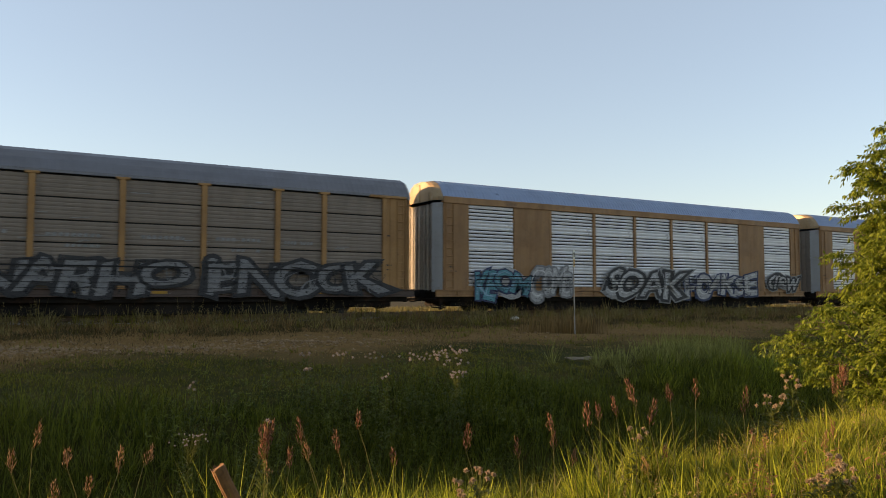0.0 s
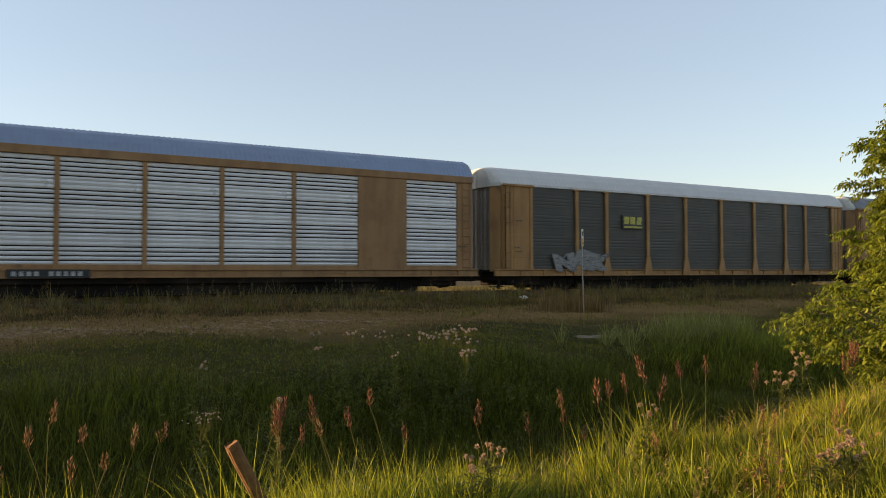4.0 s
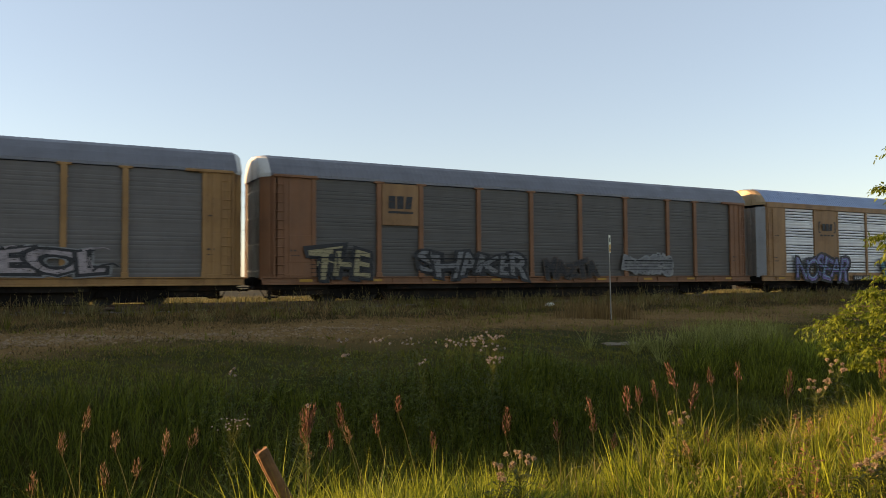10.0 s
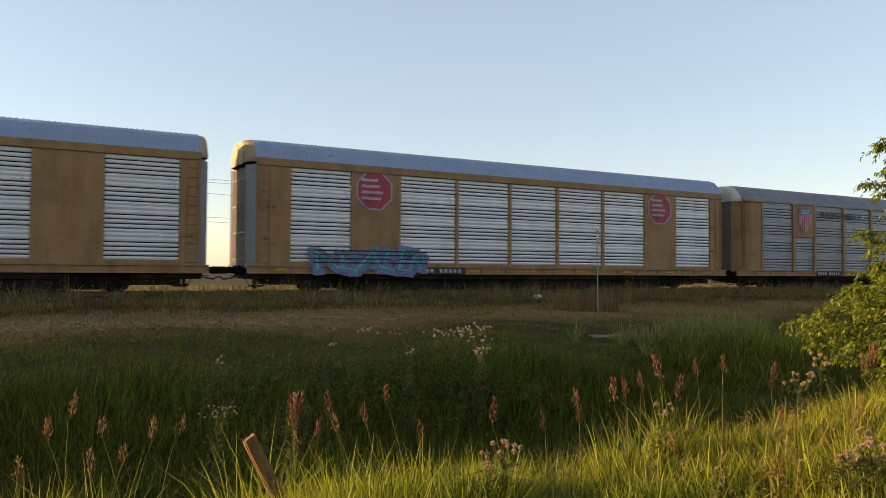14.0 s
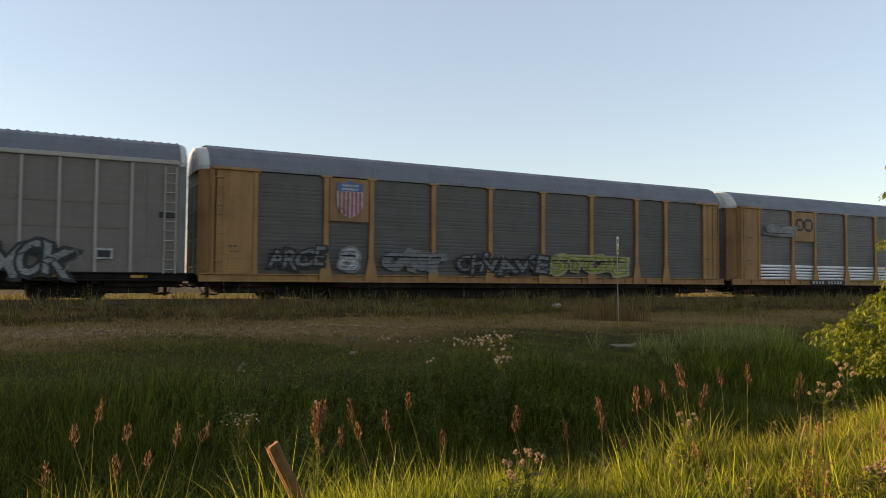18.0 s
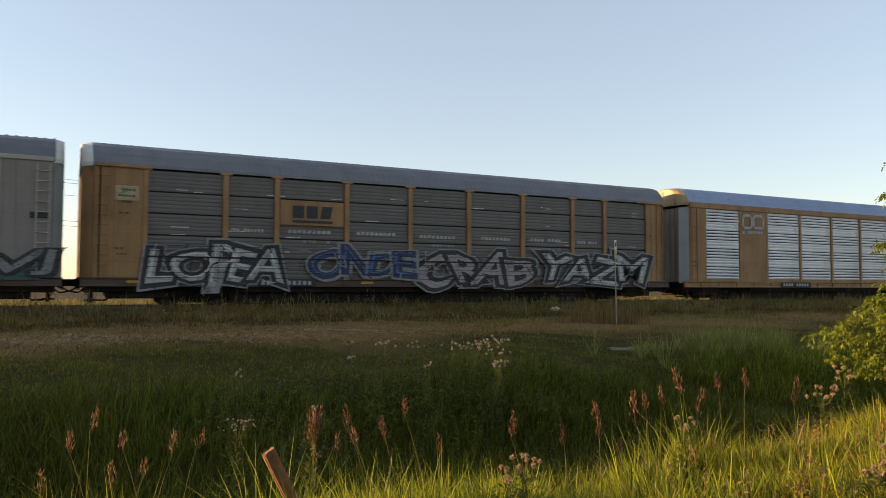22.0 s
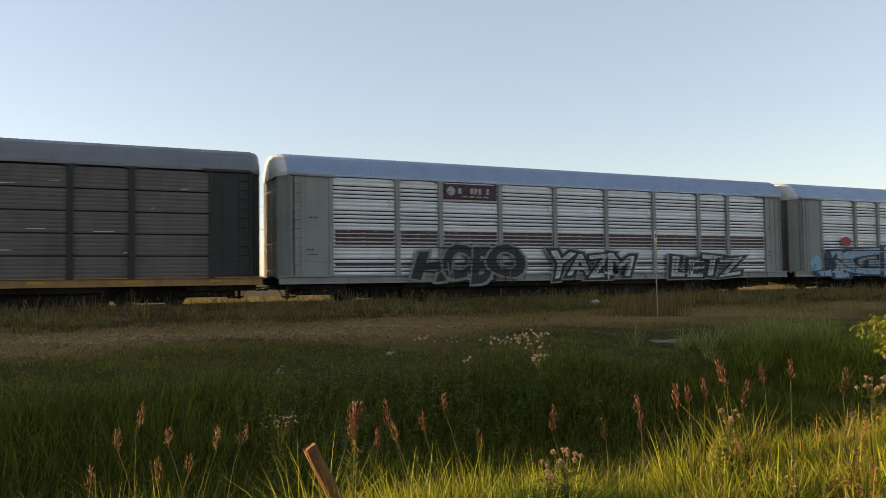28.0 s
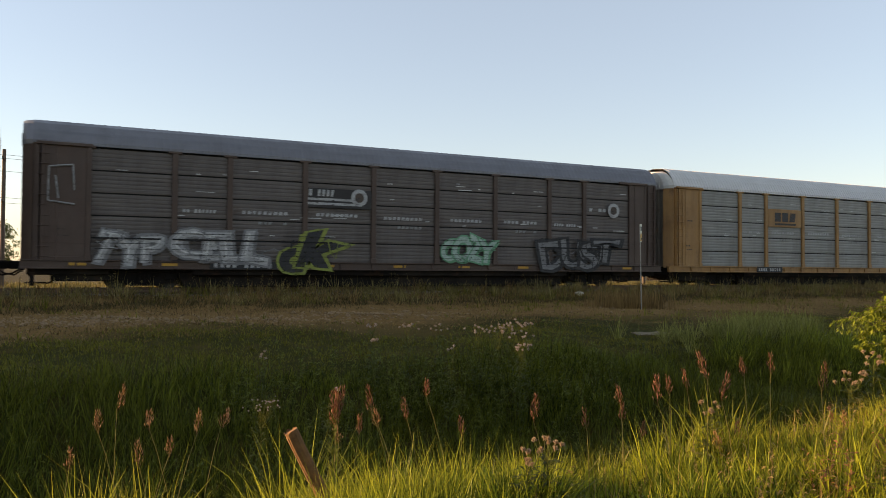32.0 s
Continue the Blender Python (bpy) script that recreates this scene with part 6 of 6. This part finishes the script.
def fluff_mesh(seed, mat, r=0.03, n=70):
    """A round downy flower head."""
    rng = np.random.default_rng(seed)
    v, f = [], []
    for j in range(n):
        d = rng.normal(size=3)
        d[2] = abs(d[2]) * 0.8 - 0.1
        d /= np.linalg.norm(d)
        s = np.cross(d, rng.normal(size=3))
        s *= 0.22 * r / np.linalg.norm(s)
        k = len(v)
        v += [d * r * 0.25 + s, d * r * 0.25 - s, d * r * rng.uniform(0.8, 1.2)]
        f.append((k, k + 1, k + 2))
    for j in range(8):
        a0, a1 = 6.283 * j / 8, 6.283 * (j + 1) / 8
        k = len(v)
        v += [(0.4 * r * math.cos(a0), 0.4 * r * math.sin(a0), 0.1 * r), (0.4 * r * math.cos(a1), 0.4 * r * math.sin(a1), 0.1 * r), (0, 0, -1.0 * r)]
        f.append((k, k + 1, k + 2))
    return tri_mesh("flower_head", v, f, mat)


FLUFF = []


def thistle(x, y, top, heads, seed, pink=False, spread=0.16, size=1.0):
    """A branched thistle with several downy heads and narrow leaves."""
    rng = random.Random(seed)
    base = float(gz(x, y))
    h = max(top - base, 0.4)
    plant = thing("thistle", pose(x, y, base), "thistle plant with %s heads" % ("faded pink" if pink else "white downy"), "thistle", "thistles in bloom")
    st, tip = stem_mesh(h * 0.85, rng.uniform(-0.05, 0.05), 0.005, "stem", WEED)
    part("stem", st, plant)
    for j in range(heads):
        a, r = rng.uniform(0, 6.28), spread * rng.uniform(0.1, 1.0)
        p = Vector((tip.x + r * math.cos(a), tip.y + r * math.sin(a), h + rng.uniform(-0.07, 0.03)))
        q = Vector((tip.x * 0.8, tip.y * 0.8, h - spread * rng.uniform(0.7, 1.3)))
        br = part("branch", MB().tube([q, (q + p) / 2 + Vector((0, 0, -0.03)), p], 0.0028, 4, 0, 0.0018).mesh("branch", WEED), plant)
        part("flower_head", FLUFF[j % 3 + (3 if pink else 0)], br, "", Matrix.Translation(p) @ pose(0, 0, 0, rng.uniform(-25, 25), rng.uniform(-25, 25), rng.uniform(0, 360)) @ Matrix.Diagonal((size, size, size, 1)))
    v, f = [], []
    for j in range(70):
        t = rng.random()
        a = rng.uniform(0, 6.28)
        L = 0.2 * (1.15 - 0.7 * t) * rng.uniform(0.6, 1.2)
        c, s, w, z = math.cos(a), math.sin(a), 0.011, h * (0.08 + 0.75 * t)
        k = len(v)
        v += [(0, 0, z), (0.5 * L * c - w * s, 0.5 * L * s + w * c, z + 0.3 * L), (0.5 * L * c + w * s, 0.5 * L * s - w * c, z + 0.3 * L), (L * c, L * s, z + 0.2 * L)]
        f += [(k, k + 2, k + 1), (k + 1, k + 2, k + 3)]
    part("leaves", tri_mesh("leaves", v, f, WEED), plant)


def build_plants():
    for j in range(3):
        HEADS.append(head_mesh(31 + j, SEED, 0.18 + 0.03 * j, 36, 0.026))
    for j in range(3):
        HEADS.append(head_mesh(41 + j, SEEDP, 0.17 + 0.03 * j, 32, 0.032))
    for j in range(3):
        FLUFF.append(fluff_mesh(51 + j, DOWN))
    for j in range(3):
        FLUFF.append(fluff_mesh(61 + j, PINK, 0.026))
    straw = ((0.23, 6.04, -0.26), (0.35, 5.96, -0.09), (0.56, 5.85, -0.24), (0.69, 5.79, -0.42), (0.86, 5.68, -0.27), (1.01, 5.59, -0.21), (0.05, 6.0, -0.5), (0.48, 5.7, -0.45))
    for j, (x, y, top) in enumerate(straw):
        seed_stalk(x, y, top, 100 + j, False, size=0.95)
    red = ((1.94, 5.05, -0.08), (2.27, 4.86, 0.02), (1.87, 5.1, -0.26), (2.92, 4.49, -0.12), (3.43, 4.19, -0.01), (3.24, 4.31, -0.19), (3.65, 4.06, 0.02), (3.72, 4.02, 0.06),
           (3.82, 3.96, 0.09), (3.94, 3.89, 0.19), (4.15, 3.77, 0.19), (4.3, 3.68, 0.21), (4.6, 3.52, 0.13), (3.56, 4.13, -0.25), (3.46, 4.2, -0.14), (4.02, 3.85, 0.05))
    for j, (x, y, top) in enumerate(red):
        seed_stalk(x, y, top, 200 + j, True, size=0.8 if j % 3 else 1.0)
    for j in range(10):
        rng = random.Random(700 + j)
        x = rng.uniform(1.6, 6.0)
        seed_stalk(x, 5.6 - 0.42 * x + rng.uniform(-0.3, 0.3), rng.uniform(-0.35, -0.1), 300 + j, j % 2 == 0, size=0.8)
    for x, y, top, n, sp in ((5.35, 9.65, -0.05, 10, 0.22), (5.62, 9.55, -0.05, 12, 0.26), (5.85, 9.5, -0.02, 12, 0.24), (6.04, 9.45, 0.05, 9, 0.14), (5.58, 8.9, -0.24, 14, 0.15), (5.8, 9.2, -0.1, 8, 0.2),
                             (4.21, 10.9, -0.03, 6, 0.16), (3.85, 9.96, -0.15, 6, 0.12), (4.47, 10.17, -0.02, 9, 0.2), (5.11, 10.38, -0.06, 7, 0.2), (2.3, 9.7, -0.28, 4, 0.12), (4.56, 8.97, -0.2, 3, 0.1), (2.52, 7.85, -0.5, 2, 0.15)):
        thistle(x, y, top, n, int(x * 100), False, sp, 0.8)
    for x, y, top, n, sp in ((5.73, 3.91, 0.13, 8, 0.09), (5.58, 4.0, -0.02, 12, 0.13), (4.19, 4.11, -0.17, 9, 0.08), (2.62, 3.86, -0.24, 9, 0.12), (2.45, 3.85, -0.28, 8, 0.12), (4.29, 2.67, -0.14, 8, 0.09), (4.14, 2.53, -0.2, 8, 0.09), (4.04, 2.6, -0.28, 7, 0.08)):
        thistle(x, y, top, n, int(x * 100) + 7, True, sp, 0.8 if y > 3 else 0.9)
    thistle(1.7, 7.4, -0.5, 30, 77, False, 0.22, 0.36)


def weed_plant(x, y, top, seed):
    """A tall leafy weed with a plume at its tip."""
    rng = random.Random(seed)
    base = float(gz(x, y))
    h = top - base
    plant = thing("weed_plant", pose(x, y, base), "tall leafy weed with a reddish plume", "weed")
    part("stem", stem_mesh(h, 0.03, 0.006)[0], plant)
    v, f = [], []
    for j in range(90):
        t = rng.random()
        a, L = rng.uniform(0, 6.28), rng.uniform(0.05, 0.11) * (1.2 - 0.7 * t)
        c, s, w, z = math.cos(a), math.sin(a), 0.008, h * (0.3 + 0.6 * t)
        k = len(v)
        v += [(0, 0, z), (0.5 * L * c - w * s, 0.5 * L * s + w * c, z + 0.5 * L), (0.5 * L * c + w * s, 0.5 * L * s - w * c, z + 0.5 * L), (L * c, L * s, z + 0.7 * L)]
        f += [(k, k + 2, k + 1), (k + 1, k + 2, k + 3)]
    part("leaves", tri_mesh("leaves", v, f, WEED), plant)
    for j in range(5):
        part("plume", HEADS[j % 3], plant, "", pose(rng.uniform(-0.04, 0.04), rng.uniform(-0.03, 0.03), h * 0.86 - 0.03 * j, rng.uniform(-14, 14), rng.uniform(-14, 14), rng.uniform(0, 360)))


def build_bush():
    """The leafy young tree on the bank: tapered trunk, limbs, drooping twigs with single leaves."""
    rng = random.Random(5)
    nr = np.random.default_rng(5)
    x0, y0, base = 10.75, 5.3, -1.25
    tree = thing("young_tree", pose(x0, y0, base), "young broadleaf tree with light green sunlit leaves", "tree")
    bark = plain("bark", (0.075, 0.062, 0.035), 0.9, 0, 0.5, 20)
    part("trunk", MB().tube([(0, 0, 0), (0.05, 0.02, 0.8), (-0.04, 0.03, 1.7), (0.03, 0, 2.9), (0, 0, 3.9), (0.05, 0.02, 4.9)], 0.08, 8, 0, 0.012).mesh("trunk", bark), tree)
    hs = (0.5, 0.75, 1.0, 1.4, 1.9, 2.2, 2.6, 3.2, 3.8, 4.4, 5.0)
    rs = (0.5, 1.3, 1.85, 2.2, 1.9, 1.2, 1.3, 1.22, 1.0, 0.5, 0.1)
    twig_a, twig_d = [], []
    n = 320
    for j in range(n):
        h = 0.55 + 4.4 * ((j + 0.5) / n) ** 1.15
        a = 2.4 * j + rng.uniform(-0.3, 0.3)
        r = float(np.interp(h, hs, rs)) * rng.uniform(0.5, 1.0) * (1 + 0.12 * math.sin(3 * a + 2.1 * h))
        z0 = max(0.2, h - 0.55 * r - 0.1)
        u = Vector((math.cos(a), math.sin(a), 0))
        w = Vector((-math.sin(a), math.cos(a), 0)) * rng.uniform(-0.15, 0.15) * r
        up = Vector((0, 0, 1))
        pts = [up * z0, u * r * 0.35 + up * (z0 + 0.62 * (h - z0)) + w * 0.4, u * r * 0.7 + up * (z0 + 1.02 * (h - z0)) + w, u * r * 0.9 + up * h + w]
        part("limb", MB().tube(pts, 0.006 + 0.008 * r / 2, 5, 0, 0.002).mesh("limb", bark), tree)
        for q in range(18):
            t = 1.0 - 0.75 * rng.random() ** 1.3 if q else 1.0
            p = pts[1].lerp(pts[2], (t - 0.25) / 0.4) if t < 0.65 else pts[2].lerp(pts[3], (t - 0.65) / 0.35)
            d = u * rng.uniform(0.2, 1.0) + Vector((rng.gauss(0, 0.8), rng.gauss(0, 0.8), rng.uniform(-0.45, 0.65)))
            twig_a.append(tuple(p)), twig_d.append(tuple(d.normalized() * rng.uniform(0.14, 0.34) * min(1.0, 0.45 + 0.4 * r)))
    A, D = np.array(twig_a), np.array(twig_d)
    m = len(A)
    L = np.linalg.norm(D, axis=1)
    sag = np.stack([0 * L, 0 * L, -0.3 * L], 1)
    mid, end = A + 0.5 * D + 0.25 * sag, A + D + sag
    s0 = np.array([0.0025, 0.0025, 0.0])
    tv = np.stack([A - s0, A + s0, mid - s0, mid + s0, end], 1).reshape(-1, 3)
    tf = (np.array([(0, 1, 3), (0, 3, 2), (2, 3, 4)])[None] + 5 * np.arange(m)[:, None, None]).reshape(-1, 3)
    tagged(part("twigs", tri_mesh("twigs", tv, tf, bark), tree), kind="stuff")
    per = 18
    t = np.tile((np.arange(per) + 0.6) / per, m)
    k = np.repeat(np.arange(m), per)
    p = A[k] + t[:, None] * D[k] + (t * t)[:, None] * sag[k]
    d = D[k] / L[k][:, None]
    side = np.cross(d, nr.normal(0, 0.4, d.shape) + np.array([0, 0, 1.0]))
    side /= np.linalg.norm(side, axis=1)[:, None]
    flip = np.where(np.arange(len(t)) % 2, 1.0, -1.0)[:, None]
    leaf = 0.45 * d + side * flip * nr.uniform(0.5, 1.1, len(t))[:, None] + nr.normal(0, 0.25, d.shape) + np.array([0, 0, -0.55])
    leaf /= np.linalg.norm(leaf, axis=1)[:, None]
    wide = np.cross(leaf, nr.normal(0, 0.5, d.shape) + np.array([0, 0, 1.0]))
    wide /= np.linalg.norm(wide, axis=1)[:, None]
    nrm = np.cross(wide, leaf)
    ln = nr.uniform(0.045, 0.085, len(t))[:, None]
    wd = ln * nr.uniform(0.17, 0.23, len(t))[:, None]
    p = p + leaf * 0.012
    tip = p + leaf * ln - np.array([0, 0, 0.15]) * ln
    a4 = np.stack([p, p + leaf * ln * 0.4 + wide * wd + nrm * wd * 0.35, p + leaf * ln * 0.4 - wide * wd + nrm * wd * 0.35, p + leaf * ln * 0.45, tip], 1)
    f4 = (np.array([(0, 1, 3), (0, 3, 2), (1, 4, 3), (3, 4, 2)])[None] + 5 * np.arange(len(t))[:, None, None]).reshape(-1, 3)
    part("crown", tri_mesh("crown", a4.reshape(-1, 3), f4, leafy("tree_leaf", (0.06, 0.095, 0.012), (0.235, 0.28, 0.036), 0.4, 0.5, (0.17, 0.20, 0.024))), tree, "loose crown of drooping small leaves")


def build_small_things():
    wood = plain("weathered_post_wood", (0.2, 0.095, 0.032), 0.9, 0, 0.6, 14)
    post = thing("wooden_post", pose(1.70, 4.82, -1.04, 3, -27, 0), "leaning weathered wooden fence post in the grass", "fence post")
    mb = MB()
    mb.tube([(0, 0, -0.2), (0.004, 0, 0.4), (-0.003, 0, 0.8), (0, 0, 0.905)], 0.044, 12)
    for i, p in enumerate(mb.v):
        mb.v[i] = (p[0] + 0.004 * math.sin(9 * p[2] + 5 * p[1]), p[1], p[2] + (-0.15 * p[0] + 0.012 * math.sin(140 * p[0] + 90 * p[1]) if p[2] > 0.85 else 0))
    part("shaft", mb.mesh("shaft", wood), post)
    part("split_edge", MB().box(-0.041, -0.03, -0.02, 0.02, 0.5, 0.88, 0.004).mesh("split_edge", wood), post)
    # marker post by the field
    steel = plain("galvanised_post", (0.33, 0.31, 0.28), 0.5, 0.6)
    mark = thing("marker_post", pose(16.44, 18.91, float(gz(16.44, 18.91)), 0, -2.6, 30), "thin steel marker post with a narrow sign", "sign post")
    part("shaft", MB().box(-0.022, 0.022, -0.012, 0.012, -0.2, 2.72, 0.003).mesh("shaft", steel), mark)
    sign = part("sign", MB().box(-0.085, 0.085, -0.03, -0.014, 2.18, 2.74, 0.006).mesh("sign", plain("sign_white", (0.7, 0.68, 0.55), 0.5)), mark, "narrow white and yellow sign")
    part("yellow_field", MB().box(-0.08, 0.08, -0.036, -0.03, 2.2, 2.44).mesh("yellow_field", REFLECT), sign, "yellow lower field")
    part("dark_marks", MB().box(-0.045, 0.045, -0.036, -0.03, 2.52, 2.66).box(-0.04, 0.04, -0.042, -0.036, 2.25, 2.30).mesh("dark_marks", PLATE), sign)
    # pale block near the rails, pale slab in the field
    bm = bmesh.new()
    bmesh.ops.create_icosphere(bm, subdivisions=2, radius=1)
    for q in bm.verts:
        q.co = Vector((q.co.x * 0.27, q.co.y * 0.17, q.co.z * 0.10)) * (1 + 0.25 * noise.noise(q.co * 2))
    solo("rock", MB().take(bm).mesh("rock", plain("pale_rock", (0.6, 0.56, 0.46), 0.8, 0, 0.3, 9)), "pale rock in the weeds beside the track", "rock", m=pose(20.45, 27.57, float(gz(20.45, 27.57)) + 0.16, 0, 0, 20))
    bm = bmesh.new()
    bmesh.ops.create_cube(bm, size=1)
    bmesh.ops.subdivide_edges(bm, edges=bm.edges[:], cuts=3, use_grid_fill=True)
    for q in bm.verts:
        q.co = Vector((q.co.x * 0.8, q.co.y * 0.3, q.co.z * 0.03)) + 0.03 * noise.noise_vector(q.co * 2.5)
    solo("concrete_slab", MB().take(bm).mesh("concrete_slab", plain("pale_concrete", (0.22, 0.165, 0.105), 0.95, 0, 0.5, 9)), "pale concrete slab half sunk in grass", "slab", m=pose(11.6, 13.03, float(gz(11.6, 13.03)) + 0.0, 5, 0, -12))
    # poles and wires far behind the track
    wire = thing("power_line", pose(-3, 48, -0.7), "thin overhead wires on wooden poles beyond the track", "power line")
    timber = plain("pole_timber", (0.12, 0.09, 0.065), 0.9)
    for x in (-45, 0, 45, 90):
        pole = part("pole", MB().tube([(x, 0, 0), (x, 0, 7.9)], 0.13, 8, 0, 0.09).mesh("pole", timber), wire)
        part("crossarm", MB().box(x - 0.05, x + 0.05, -0.9, 0.9, 7.3, 7.42).box(x - 0.05, x + 0.05, -0.7, 0.7, 5.0, 5.1).mesh("crossarm", timber), pole)
    for y, z in ((-0.8, 7.5), (0.8, 7.5), (0.0, 6.7), (-0.6, 5.2), (0.6, 5.0)):
        for x in (-45, 0, 45):
            pts = [(x + 45 * s, y, z - 0.5 * (1 - (2 * s - 1) ** 2)) for s in np.linspace(0, 1, 9)]
            part("wire", MB().tube(pts, 0.011, 4).mesh("wire", BLACKP), wire)


def far_tree(x, y, h, seed):
    rng = np.random.default_rng(seed)
    base = float(gz(x, y))
    tree = thing("far_tree", pose(x, y, base), "dark broadleaf tree standing in the far field", "tree")
    part("trunk", MB().tube([(0, 0, 0), (0.1, 0, h * 0.3), (0, 0.1, h * 0.7)], 0.22, 7, 0, 0.06).mesh("trunk", plain("far_bark", (0.08, 0.06, 0.05), 0.9)), tree)
    v, f = [], []
    for j in range(60):
        a, t = rng.uniform(0, 6.28), rng.uniform(0.25, 1.0)
        r = h * 0.33 * math.sin(math.pi * min(t * 0.95, 1)) ** 0.6 * rng.uniform(0.4, 1.05)
        c = np.array([r * math.cos(a), r * math.sin(a), h * t])
        for q in range(46):
            p = c + rng.normal(0, h * 0.045, 3)
            d, s = rng.normal(size=3), rng.normal(size=3)
            L = h * 0.022
            k = len(v)
            v += [p, p + d * L, p + s * L]
            f.append((k, k + 1, k + 2))
    part("crown", tri_mesh("crown", v, f, leafy("far_leaf", (0.04, 0.06, 0.02), (0.09, 0.11, 0.03), 0.6, 0.3)), tree)


def tree_row():
    """An unseen row of trees, added behind the camera to darken the cars' lower reflections."""
    rng = np.random.default_rng(71)
    v, f = [], []
    c = np.stack([rng.uniform(-70, 120, 1500), rng.normal(-32, 1.5, 1500), rng.random(1500)], 1)
    top = 8.0 + 1.6 * np.sin(0.21 * c[:, 0]) + 1.2 * np.sin(0.53 * c[:, 0] + 1)
    c[:, 2] = -0.9 + top * c[:, 2] ** 0.7
    p = np.repeat(c, 16, 0) + rng.normal(0, 0.7, (len(c) * 16, 3))
    d, e = rng.normal(0, 0.28, p.shape), rng.normal(0, 0.28, p.shape)
    tri = np.stack([p, p + d, p + e], 1).reshape(-1, 3)
    me = tri_mesh("tree_row", tri, np.arange(len(tri)).reshape(-1, 3), leafy("hedge_leaf", (0.03, 0.04, 0.01), (0.09, 0.10, 0.03), 0.6, 0.2))
    solo("tree_row", me, "unseen row of dark leafy trees added behind the camera", "trees", kind="stuff")


build_track()
tree_row()
build_bush()
build_small_things()
far_tree(-8.5, 127, 7.6, 3)
far_tree(-16, 131, 8.5, 4)
far_tree(-1.5, 150, 6.0, 6)
build_plants()
weed_plant(1.61, 4.89, -0.0, 8)
weed_plant(6.4, 3.9, 0.15, 9)
build_grass()


def motions():
    """The train runs past, slowing a little."""
    for k, car in CARS.items():
        walk(car, [(t, pose(train_at(t) - PITCH * k + SLACK.get(k, 0), TRACK_Y, 0)) for t in range(0, 33, 4)])


motions()
